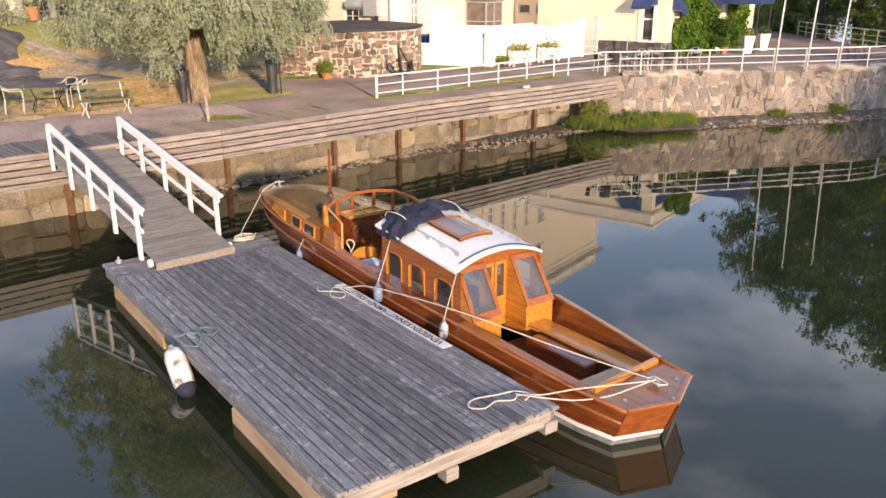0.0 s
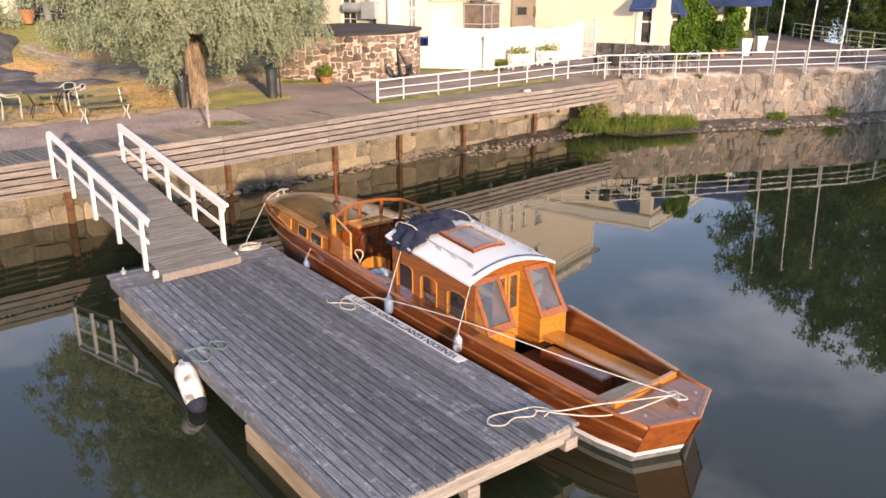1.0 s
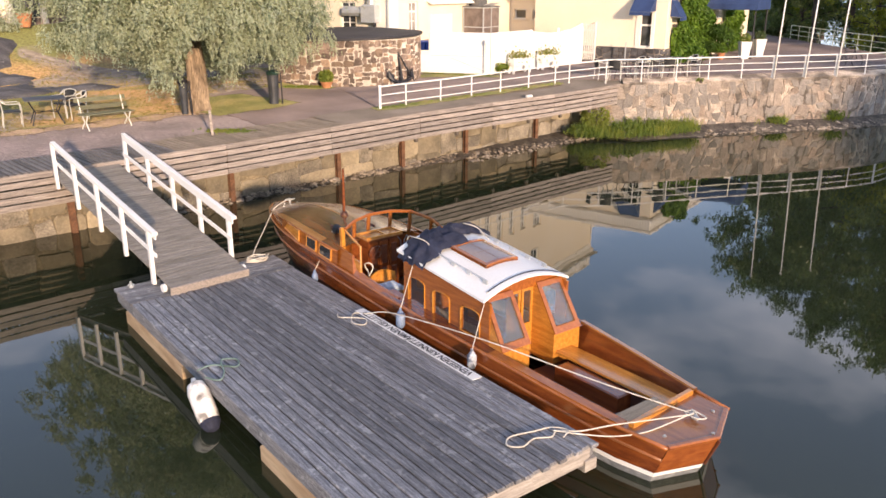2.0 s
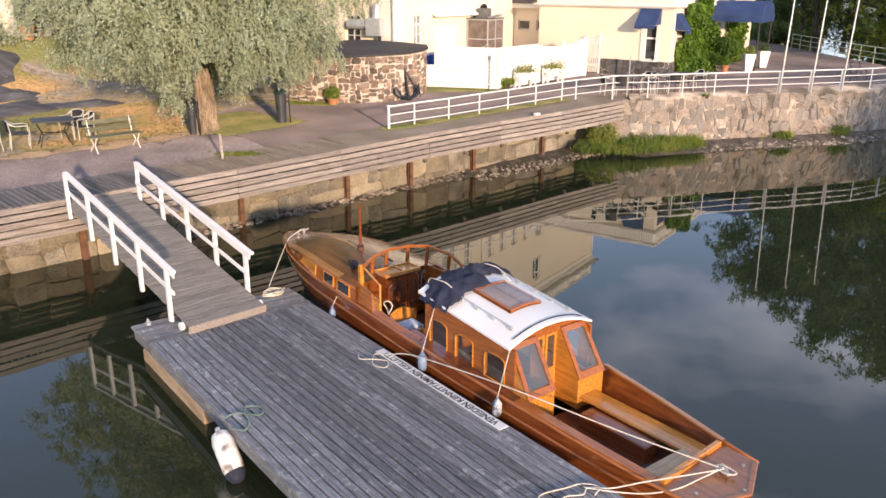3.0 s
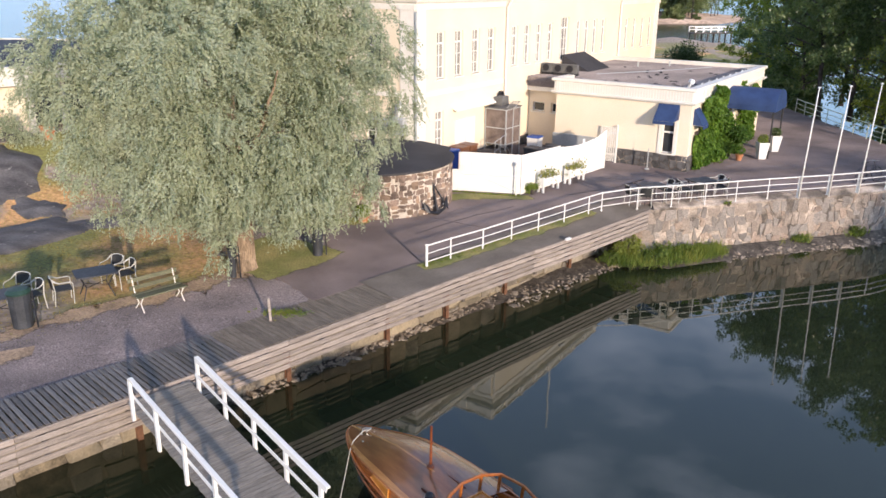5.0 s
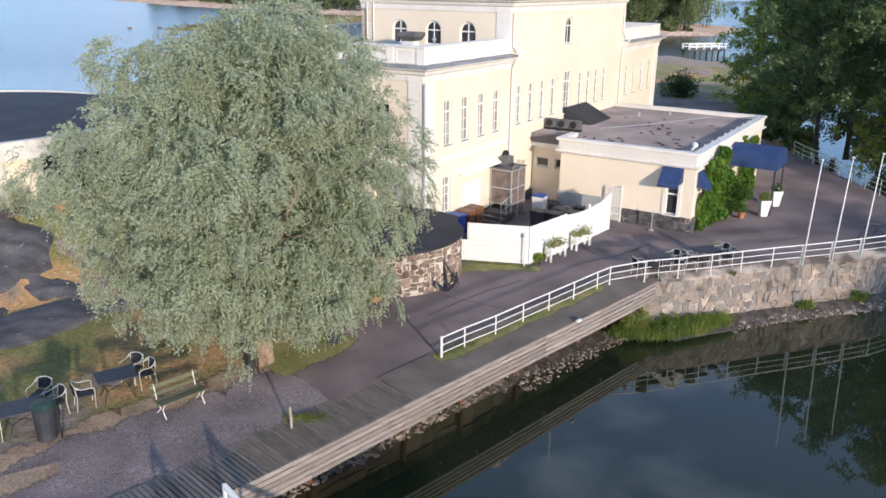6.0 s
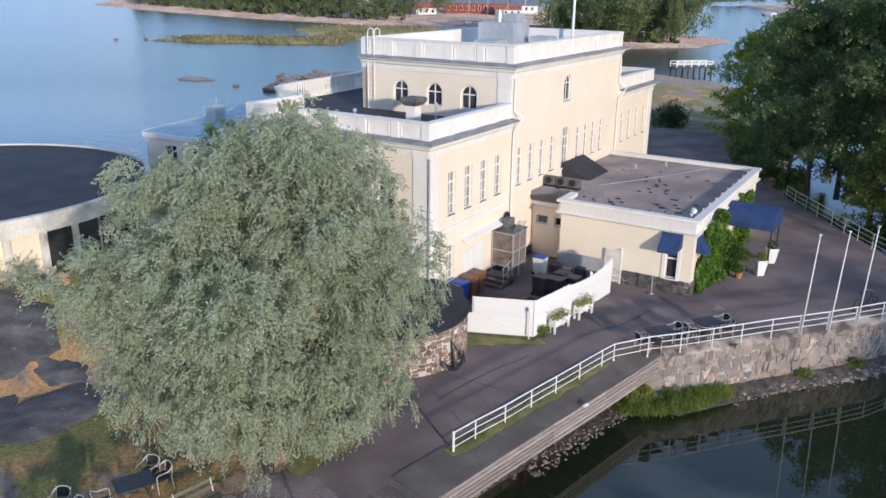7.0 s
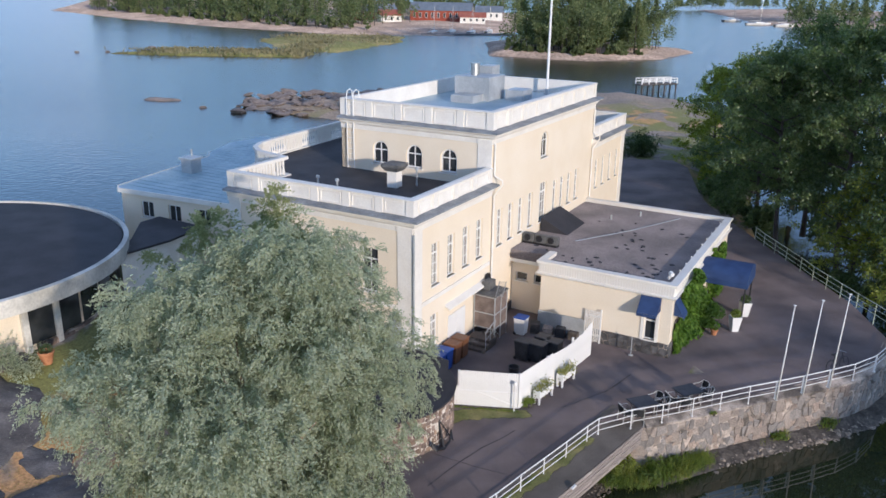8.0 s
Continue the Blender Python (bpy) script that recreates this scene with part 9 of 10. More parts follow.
part("brace", Mesh().tube([(-CX, -CY - 0.03, 0.75), (-0.02, -CY - 0.03, 0.1)], 0.018, 5).tube([(-CX - 0.03, CY, 0.1), (-CX - 0.03, -CY, 0.72)], 0.018, 5), M_GREYM, cage)
for k, (x0, zt) in enumerate(((-2.15, 0.16), (-1.85, 0.32), (-1.55, 0.48))):
    part("step", Mesh().soft((x0, -0.75, 0.0), (-0.78, 0.5, zt), 0.012), M_MORTARD, cage, "concrete step")
for q in (0.0, 0.42, 0.84):
    part("handrail", Mesh().tube([(-1.95 + q * 1.25, -0.72, 0.2 + 0.3 * q), (-1.95 + q * 1.25, -0.72, 1.1 + 0.3 * q)], 0.018, 5), M_GREYM, cage)
part("handrail", Mesh().tube([(-2.0, -0.72, 1.1), (-0.85, -0.72, 1.36)], 0.02, 5).tube([(-2.0, -0.72, 0.65), (-0.85, -0.72, 0.92)], 0.014, 5), M_GREYM, cage)
vent = solid("wall_fan", Mesh().lathe([(0.28, 0), (0.28, 0.08), (0.22, 0.10), (0.20, 0.03), (0.02, 0.03)], 16, pose(0, 0, 0, 90, 0, 0)), M_BLACK, "round black fan on the villa wall", "fan", HM @ pose(7.3, -0.08, 5.1))
door = thing("service_door", "white double service door under a small canopy", "door", HM @ pose(3.2, 0, 0))
part("leaf", Mesh().soft((0.0, -0.06, 2.25), (0.85, -0.005, 4.4), 0.01), M_WHITE, door)
part("leaf", Mesh().soft((0.88, -0.06, 2.25), (1.73, -0.005, 4.4), 0.01), M_WHITE, door)
part("canopy", Mesh().add([(-0.3, 0, 5.1), (4.0, 0, 5.1), (4.0, -0.3, 4.95), (-0.3, -0.3, 4.95), (-0.3, 0, 5.0), (4.0, 0, 5.0), (4.0, -0.3, 4.87), (-0.3, -0.3, 4.87)], [(0, 3, 2, 1), (4, 5, 6, 7), (3, 7, 6, 2), (0, 4, 7, 3), (1, 2, 6, 5)]), M_WHITEW, door, "white door canopy")


def bin_(name, label, x, y, yaw, w, d, h, body, lid, lidlabel, z=None):
    b_ = thing(name, label, "bin", pose(x, y, (ground_z(x, y) + 0.035) if z is None else z, 0, 0, yaw), group="waste bins")
    k_ = 0.86
    part("body", Mesh().add([(-w / 2 * k_, -d / 2 * k_, 0.06), (w / 2 * k_, -d / 2 * k_, 0.06), (w / 2 * k_, d / 2 * k_, 0.06), (-w / 2 * k_, d / 2 * k_, 0.06), (-w / 2, -d / 2, h), (w / 2, -d / 2, h), (w / 2, d / 2, h), (-w / 2, d / 2, h)],
         [(3, 2, 1, 0), (0, 1, 5, 4), (1, 2, 6, 5), (2, 3, 7, 6), (3, 0, 4, 7), (4, 5, 6, 7)]), body, b_)
    part("lid", Mesh().soft((-w / 2 - 0.02, -d / 2 - 0.03, h), (w / 2 + 0.02, d / 2 + 0.02, h + 0.07), 0.03), lid, b_, lidlabel)
    part("wheel", Mesh().lathe([(0.02, -0.02), (0.09, -0.02), (0.09, 0.02), (0.02, 0.02)], 10, pose(-w / 2 + 0.05, d / 2 - 0.05, 0.09, 0, 90, 0)), M_BLACK, b_)
    part("wheel", Mesh().lathe([(0.02, -0.02), (0.09, -0.02), (0.09, 0.02), (0.02, 0.02)], 10, pose(w / 2 - 0.05, d / 2 - 0.05, 0.09, 0, 90, 0)), M_BLACK, b_)
    part("handle", Mesh().tube([(-w / 2 + 0.05, d / 2 + 0.06, h - 0.02), (w / 2 - 0.05, d / 2 + 0.06, h - 0.02)], 0.015, 5), body, b_)


M_BINBLUE = mat("blue_plastic", (0.02, 0.07, 0.32), (0.03, 0.10, 0.40), 3, 0.5, 0.05)
M_BINBROWN = mat("brown_plastic", (0.16, 0.07, 0.035), (0.22, 0.10, 0.05), 3, 0.5, 0.05)
M_BINGREEN = mat("dark_green_plastic", (0.015, 0.045, 0.035), (0.03, 0.07, 0.055), 3, 0.5, 0.05)
M_BINGREY = mat("dark_grey_plastic", (0.03, 0.033, 0.04), (0.06, 0.065, 0.075), 3, 0.5, 0.05)
for i, (u, v) in enumerate(((1.3, -0.5), (2.0, -0.5))):
    x, y = to_world(u, v)
    bin_("wheeled_bin", "blue wheeled waste bin by the villa wall", x, y, 54, 0.58, 0.7, 1.0, M_BINBLUE, M_BINBLUE, "blue lid")
for u, v in ((2.85, -0.5), (3.6, -0.5)):
    x, y = to_world(u, v)
    bin_("wheeled_bin", "brown wheeled waste bin by the villa wall", x, y, 54, 0.62, 0.7, 1.0, M_BINBROWN, M_BINBROWN, "brown lid")
for x, y, w in ((3.3, 38.35, 0.62), (3.95, 38.0, 0.62), (4.4, 38.75, 0.62), (4.75, 38.2, 0.62)):
    bin_("wheeled_bin", "dark grey wheeled bin inside the yard fence", x, y, 50, w, 0.75, 0.95, M_BINGREY, M_BINGREY, "grey lid")
x, y = to_world(7.6, -2.0)
bin_("wheeled_bin", "white and blue bin beside the service cage", x, y, 54, 0.6, 0.6, 0.95, M_WHITE, M_BINBLUE, "blue lid")
solid("tub", Mesh().lathe([(0.20, 0), (0.26, 0.5), (0.29, 0.52), (0.25, 0.52), (0.2, 0.12), (0.02, 0.1)], 14), M_BINGREY, "grey plastic tub in the yard", "tub", pose(2.45, 36.55, 2.235))
solid("tub", Mesh().lathe([(0.20, 0), (0.26, 0.5), (0.29, 0.52), (0.25, 0.52), (0.2, 0.12), (0.02, 0.1)], 14), M_BINGREY, "grey plastic tub in the yard", "tub", pose(2.6, 35.5, 2.235))
for q in range(4):
    x, y = to_world(8.6 - q * 0.1, -4.6 + q * 0.7)
    solid("crate", Mesh().soft((-0.35, -0.25, 0), (0.35, 0.25, 0.4 + 0.12 * (q % 2)), 0.02), (M_SOIL, M_BINGREY, M_FASCIA, M_SOIL)[q], "stacked crate in the service yard", "crate", pose(x, y, 2.235, 0, 0, 54 + 7 * q), group="yard crates")

# ---- café tables, chairs, bench, litter bins ----
M_CHAIR = mat("pale_painted_metal", (0.55, 0.54, 0.50), (0.66, 0.65, 0.61), 4.0, 0.4, 0.02, metal=0.15)


def cafe_chair():
    c_ = thing("cafe_chair", "pale metal armchair with black woven seat", "chair", group="café chairs")
    for sx in (-1, 1):
        part("leg", Mesh().tube([(sx * 0.25, -0.23, 0.0), (sx * 0.26, -0.25, 0.45), (sx * 0.265, -0.25, 0.62), (sx * 0.265, -0.18, 0.66), (sx * 0.265, 0.10, 0.66), (sx * 0.24, 0.24, 0.72)], 0.014, 6), M_CHAIR, c_)
        part("leg", Mesh().tube([(sx * 0.25, 0.26, 0.0), (sx * 0.23, 0.22, 0.42), (sx * 0.22, 0.27, 0.80)], 0.015, 6), M_CHAIR, c_)
    part("back_rail", Mesh().tube([(-0.265, 0.10, 0.66), (-0.25, 0.22, 0.74), (-0.16, 0.29, 0.80), (0, 0.31, 0.82), (0.16, 0.29, 0.80), (0.25, 0.22, 0.74), (0.265, 0.10, 0.66)], 0.014, 6), M_CHAIR, c_)
    part("seat", Mesh().soft((-0.23, -0.23, 0.41), (0.23, 0.22, 0.45), 0.015), M_DARK, c_, "black woven seat")
    part("backrest", Mesh().loft([[(x, 0.235 + 0.05 * (1 - (x / 0.22) ** 2) + q * 0.05, 0.47 + q * 0.33) for q in (0, 0.5, 1)] for x in np.linspace(-0.22, 0.22, 7)])
         .loft([[(x, 0.25 + 0.05 * (1 - (x / 0.22) ** 2) + q * 0.05, 0.47 + q * 0.33) for q in (1, 0.5, 0)] for x in np.linspace(-0.22, 0.22, 7)]), M_DARK, c_, "black woven back")
    return c_


M_TOP = mat("dark_slate_top", (0.030, 0.034, 0.045), (0.055, 0.06, 0.075), 5, 0.55, 0.15, fine=40)


def cafe_table():
    t_ = thing("cafe_table", "square dark café table on a metal frame", "table", group="café tables")
    part("tabletop", Mesh().soft((-0.55, -0.42, 0.70), (0.55, 0.42, 0.74), 0.012), M_TOP, t_)
    for sx in (-1, 1):
        for sy in (-1, 1):
            part("leg", Mesh().tube([(sx * 0.42, sy * 0.32, 0.0), (sx * 0.30, sy * 0.22, 0.35), (sx * 0.45, sy * 0.34, 0.70)], 0.017, 6), M_BLACK, t_)
    part("brace", Mesh().tube([(-0.3, -0.22, 0.35), (0.3, 0.22, 0.35)], 0.012, 5).tube([(-0.3, 0.22, 0.35), (0.3, -0.22, 0.35)], 0.012, 5), M_BLACK, t_)
    return t_


ch0, tb0 = cafe_chair(), cafe_table()
TABLES = [(-11.6, 23.25, 30), (-13.55, 21.55, 32), (7.25, 32.6, 14), (9.6, 33.4, 18)]
CHAIRS = [(-12.35, 22.75, 120), (-11.45, 24.2, -20), (-11.0, 23.9, -50), (-13.55, 22.75, -10), (-13.0, 22.3, -40), (-14.2, 20.9, 150), (-14.4, 21.3, 100),
          (6.45, 32.3, 100), (8.0, 33.05, -70), (8.15, 32.65, -100), (6.9, 32.1, 165), (8.8, 33.1, 95), (10.4, 33.8, -75), (10.45, 33.35, -105), (9.25, 32.85, 170)]
lift_ = lambda x, y: ground_z(x, y) + (0.035 if x > 0 else bumps(x, y))
for i, (x, y, yaw) in enumerate(TABLES):
    m_ = pose(x, y, lift_(x, y), 0, 0, yaw)
    if i == 0:
        tb0.matrix_basis = m_
    else:
        copy_thing(tb0, m_)
for i, (x, y, yaw) in enumerate(CHAIRS):
    m_ = pose(x, y, lift_(x, y), 0, 0, yaw)
    if i == 0:
        ch0.matrix_basis = m_
    else:
        copy_thing(ch0, m_)
bench = thing("park_bench", "weathered slatted park bench with pale curved legs", "bench", pose(-9.62, 22.55, 1.88, 0, 0, 43))
M_BENCH = mat("mossy_slat", (0.12, 0.125, 0.078), (0.20, 0.195, 0.125), 4, 0.85, 0.3, stretch=(1, 10, 10), vary=0.15)
for y, z in ((-0.25, 0.44), (-0.12, 0.43), (0.01, 0.42), (0.13, 0.43)):
    part("seat_slat", Mesh().soft((-0.72, y - 0.05, z), (0.72, y + 0.05, z + 0.03), 0.006), M_BENCH, bench)
for y, z in ((0.24, 0.60), (0.30, 0.80)):
    part("back_slat", Mesh().soft((-0.72, y - 0.015, z - 0.06), (0.72, y + 0.015, z + 0.06), 0.005), M_BENCH, bench)
for x in (-0.6, 0.6):
    part("leg", Mesh().tube([(x, -0.28, 0.0), (x, -0.12, 0.22), (x, -0.26, 0.42)], 0.017, 6).tube([(x, 0.24, 0.0), (x, -0.02, 0.24), (x, 0.18, 0.42), (x, 0.31, 0.88)], 0.017, 6).tube([(x, -0.28, 0.42), (x, 0.2, 0.42)], 0.016, 6), M_WHITEW, bench, "pale curved leg")


def litter_bin(x, y, label, r_=0.25, lid=None):
    b_ = thing("litter_bin", label, "litter bin", pose(x, y, ground_z(x, y) + 0.02) @ Matrix.Scale(1.14, 4), group="litter bins")
    part("body", Mesh().lathe([(r_ - 0.03, 0.02), (r_, 0.75), (r_ + 0.01, 0.86)], 16), M_BINGREY, b_)
    part("lid", Mesh().lathe([(r_ + 0.02, 0.84), (r_ + 0.03, 0.88), (r_ * 0.85, 0.95), (0.05, 0.98)], 16), lid or M_BINGREEN, b_, "domed lid")
    part("support", Mesh().tube([(r_ + 0.08, 0, -0.05), (r_ + 0.06, 0, 0.9)], 0.02, 6).box((r_ - 0.01, -0.015, 0.6), (r_ + 0.07, 0.015, 0.64)), M_BLACK, b_)


litter_bin(-5.6, 26.45, "slim dark litter bin with green lid beside the path", 0.165)
litter_bin(-7.96, 24.5, "small black litter bin beside the willow trunk", 0.11, M_BLACK)
litter_bin(-12.75, 21.1, "dark litter bin with green lid by the café tables")
solid("wooden_stake", Mesh().soft((-0.034, -0.034, -0.1), (0.034, 0.034, 0.70), 0.012), M_FASCIA, "short weathered wooden stake at the path's edge", "stake", pose(-6.34, 21.35, 1.86, 2, -2, 20))
solid("white_block", Mesh().soft((-0.13, -0.05, 0), (0.13, 0.05, 0.07), 0.01), M_WHITE, "small white block on the quay's edge", "marker", pose(3.02, 28.02, 2.02, 0, 0, yaw_q))
# pots
def pot(name, label, x, y, prof, material, leaf, n, h0, seed, sq=False):
    p_ = thing(name, label, "plant pot", pose(x, y, ground_z(x, y) + knoll(x, y) + 0.035), group="plant pots")
    part("pot", Mesh().lathe(prof, 4 if sq else 16, pose(0, 0, 0, 0, 0, 45)), material, p_)
    r = np.random.default_rng(seed)
    u = r.normal(size=(n, 3))
    u /= np.linalg.norm(u, axis=1)[:, None]
    P_ = np.array([0, 0, h0]) + u * np.array([0.27, 0.27, 0.24]) * r.uniform(0.6, 1.05, n)[:, None]
    leaves("plant", P_, u + r.normal(scale=0.5, size=(n, 3)), 0.09, 0.05, leaf, p_, seed=seed)


SQ = [(0.24, 0.0), (0.38, 0.85), (0.34, 0.85), (0.30, 0.75)]
pot("tall_planter", "tall white tapered planter with flowers at the entrance", 15.3, 40.7, SQ, M_WHITE, M_REED, 500, 0.98, 1, True)
pot("tall_planter", "tall white tapered planter with clipped green shrub", 16.8, 42.6, SQ, M_WHITE, M_LEAF, 600, 1.02, 2, True)
TP = [(0.17, 0.0), (0.26, 0.38), (0.29, 0.40), (0.29, 0.46), (0.24, 0.46), (0.2, 0.38)]
pot("flower_pot", "terracotta pot with green plant beside the vine", 14.0, 40.3, [(p[0] * 0.72, p[1] * 0.72) for p in TP], M_TERRA, M_IVY, 300, 0.5, 3)
pot("flower_pot", "terracotta pot with yellow-green plant at the stone wall", -4.3, 30.0, [(p[0] * 0.85, p[1] * 0.5) for p in TP], M_TERRA, M_REED, 1300, 0.40, 4)
pot("flower_pot", "large terracotta pot on the rocks", -18.1, 36.3, [(p[0] * 1.2, p[1] * 1.3) for p in TP], M_TERRA, M_LEAF, 300, 0.66, 5)
shrub("entrance_shrub", "dark clipped shrub beside the entrance", (13.75, 41.0, 2.2), (0.85, 0.8, 1.9), 7500, (0.11, 0.07), leaf_mat("clipped_leaf", (0.05, 0.10, 0.025), (0.16, 0.25, 0.055), (0.09, 0.17, 0.036), 0.4), 69)
# bicycle by the promenade railing
bike = thing("bicycle", "dark bicycle leaning by the promenade railing", "bicycle", pose(18.1, 35.62, 2.24, -10, 0, 22))
for x in (-0.5, 0.5):
    part("wheel", Mesh().tube([(x + 0.33 * math.cos(a), 0, 0.35 + 0.33 * math.sin(a)) for a in np.linspace(0, 2 * math.pi, 21)], 0.02, 6), M_BLACK, bike)
part("frame", Mesh().tube([(-0.5, 0, 0.35), (-0.1, 0, 0.32), (0.35, 0, 0.75), (-0.2, 0, 0.75), (-0.5, 0, 0.35)], 0.018, 6).tube([(-0.1, 0, 0.32), (-0.22, 0, 0.9)], 0.018, 6).tube([(0.5, 0, 0.35), (0.33, 0, 0.95)], 0.018, 6), M_BLACK, bike)
part("handlebar", Mesh().tube([(0.3, -0.26, 0.98), (0.34, 0, 0.98), (0.3, 0.26, 0.98)], 0.014, 5), M_ALU, bike)
part("saddle", Mesh().soft((-0.36, -0.07, 0.9), (-0.1, 0.07, 0.96), 0.02), M_BLACK, bike)

# ---- islands, far woods and boats ----
def isle(name, label, poly, h, material, seed, cat="island"):
    """A low island: rings of its outline drawn in and raised, with an uneven top."""
    cx = sum(p[0] for p in poly) / len(poly)
    cy = sum(p[1] for p in poly) / len(poly)
    ring = []
    n = len(poly)
    for i in range(n):
        a, b = poly[i], poly[(i + 1) % n]
        m_ = max(1, int(math.dist(a, b) / 4))
        for k_ in range(m_):
            ring.append((lerp(a[0], b[0], k_ / m_) + 3.2 * noise.noise((i * 3.1 + k_ * 0.7, seed, 0)), lerp(a[1], b[1], k_ / m_) + 3.2 * noise.noise((i * 3.1 + k_ * 0.7, seed, 9))))
    rows_i = []
    for f, z in ((1.03, -0.5), (1.0, 0.1), (0.95, 0.45), (0.85, 0.75), (0.6, 1.0), (0.3, 1.05), (0.02, 1.0)):
        rows_i.append([(cx + (x - cx) * f, cy + (y - cy) * f, z * h * (1 + 0.45 * noise.noise((x * f * 0.08, y * f * 0.08, seed))) if z > 0 else z) for x, y in ring])
    return solid(name, Mesh().loft(rows_i, close=True), material, label, cat, kind="structure", smooth=True)


M_REEDLAND = mat("reed_bed", (0.20, 0.17, 0.07), (0.33, 0.28, 0.12), 0.05, 0.95, 0.5, fine=1.2, detail=0.4, c3=(0.16, 0.17, 0.05), dist=0.3)
M_ISLE = mat("shore_rock", (0.27, 0.205, 0.165), (0.50, 0.385, 0.31), 0.08, 0.95, 0.6, fine=1.0, detail=0.5, dist=0.3)
isle("reed_island", "low reed-grown island in the bay", [(-70, 240), (-46, 233), (-18, 230), (-14, 240), (-26, 252), (-56, 252)], 0.8, M_REEDLAND, 2)
isle("reed_spit", "long reed-grown spit in front of the woods", [(-36, 300), (-22, 248), (-8, 246), (14, 292), (16, 318), (-20, 330)], 0.9, M_REEDLAND, 3)
# unseen bank and two trees, added to shade the sea wall's right end
isle("near_bank", "unseen low bank added under the two shade trees", [(30, -20), (44, -18), (60, -10), (64, 0), (50, 4), (40, 0), (31, -8)], 1.1, M_REEDLAND, 8)
for i, (x, y) in enumerate(((37.2, -8.0), (45.5, -4.0))):
    tree("alder_tree", "unseen broadleaf tree added to shade the sea wall", (x, y, 0.9), 10.6, 4.9, 6.3, 4.2, 0.2, 24000, (0.30, 0.22), M_LEAF, M_BARKD, 60 + i, droop=0.15, lobes=75, lobe_r=(0.17, 0.31), group="trees across the basin")
isle("far_shore", "wooded far shore with pale rocks", [(-190, 560), (-120, 455), (-60, 380), (-10, 335), (34, 330), (70, 360), (120, 520), (60, 900), (-260, 900)], 2.2, M_ISLE, 4)
isle("wooded_point", "rocky wooded point across the water", [(36, 238), (60, 222), (84, 228), (101, 250), (92, 275), (70, 300), (44, 290)], 1.8, M_ISLE, 5)
isle("far_shore", "dark wooded shore behind the moored yachts", [(222, 440), (236, 424), (300, 400), (420, 420), (520, 640), (420, 760), (300, 700), (285, 640), (250, 520)], 2.0, M_ISLE, 6)
isle("skerry", "bare rock skerry awash in the bay", [(-40, 147), (-36.5, 145.2), (-34.2, 146), (-34.8, 148.2), (-38, 149)], 0.32, M_ROCK, 7)
for i, (x, y, s) in enumerate(((-28.5, 137.5, 0.6), (-23, 139, 0.5), (-19.5, 139, 0.4), (-15.5, 140, 0.4), (-63, 258, 1.6), (-72, 244, 1.0), (-80, 243, 0.8), (-60, 246, 0.9))):
    o = solid("sea_rock", pebble(rs, 1.0, 0.5).data("sea_rock", M_ROCK), None, "small dark rock showing above the water", "rock", Matrix.LocRotScale((x, y, 0.05), Euler((0, 0, i)), (s, s * 0.7, s)), group="rocks in the bay")


def woods(name, label, spots, seed, per=260, blade=(1.0, 0.75)):
    """Far woods: for each tree a stem and a ragged crown of leaf clumps."""
    r = np.random.default_rng(seed)
    P_, D_ = [], []
    st = Mesh()
    for x, y, z, h, conif in spots:
        n = per
        if conif:
            f = r.uniform(0.02, 1, n)
            a = r.uniform(0, 6.283, n)
            q = (h * 0.20 * (1 - f) ** 0.8 + 0.15) * r.uniform(0.3, 1.15, n) * (1 + 0.3 * np.sin(3 * a + x) + 0.25 * np.sin(23 * f + y))
            P_.append(np.stack([x + q * np.cos(a), y + q * np.sin(a), z + h * (0.10 + 0.9 * f)], 1))
            D_.append(np.stack([np.cos(a), np.sin(a), r.normal(scale=0.5, size=n) - 0.3], 1))
        else:                                      # a broad crown of several uneven boughs
            k = 8
            c = np.stack([r.normal(scale=0.17 * h, size=k), r.normal(scale=0.17 * h, size=k), r.uniform(0.22, 0.90, k) * h], 1)
            own = r.integers(0, k, n)
            u = r.normal(size=(n, 3))
            u /= np.linalg.norm(u, axis=1)[:, None]
            P_.append(np.array([x, y, z]) + c[own] + u * (0.13 * h * r.uniform(0.5, 1.1, n))[:, None])
            D_.append(u + r.normal(scale=0.4, size=(n, 3)))
        st.tube([(x, y, z - 0.4), (x, y, z + h * 0.7)], [0.16, 0.05], 4)
    ob = thing(name, label, "woods", kind="stuff")
    part("stem", st, M_BARKD, ob)
    leaves("foliage", np.concatenate(P_), np.concatenate(D_), *blade, M_WOODS, ob, seed=seed)


rw = random.Random(9)


def strip(line, depth, n, h0, h1, conif, z=1.0):
    ln, at = polyline(line)
    out = []
    for _ in range(n):
        (x, y), nn = at(rw.uniform(0, ln))
        d = depth * rw.random() ** 1.3
        h = rw.uniform(h0, h1)
        out.append((x - nn[0] * d, y - nn[1] * d, z, h, rw.random() < conif))
    return out


woods("far_woods", "mixed woods on the far shore", strip([(-160, 534), (-110, 470), (-58, 404), (-14, 356), (-2, 349)], 55, 250, 10, 21, 0.6, 1.6) + strip([(-150, 520), (-108, 464), (-58, 395), (-14, 348), (2, 342)], 8, 60, 2.5, 6, 0.1, 1.0), 91, per=300, blade=(0.85, 0.55))
woods("far_woods", "trees behind the boat harbour", strip([(10, 440), (60, 470), (120, 560)], 60, 70, 12, 18, 0.5, 1.5), 92)
woods("far_woods", "dense trees on the rocky point", strip([(39, 244), (60, 228), (80, 233), (93, 252)], 34, 84, 10, 21, 0.5, 1.2) + strip([(38, 242), (60, 226), (80, 231)], 6, 34, 2.0, 5, 0.0, 0.4), 93, per=1150, blade=(0.55, 0.36))
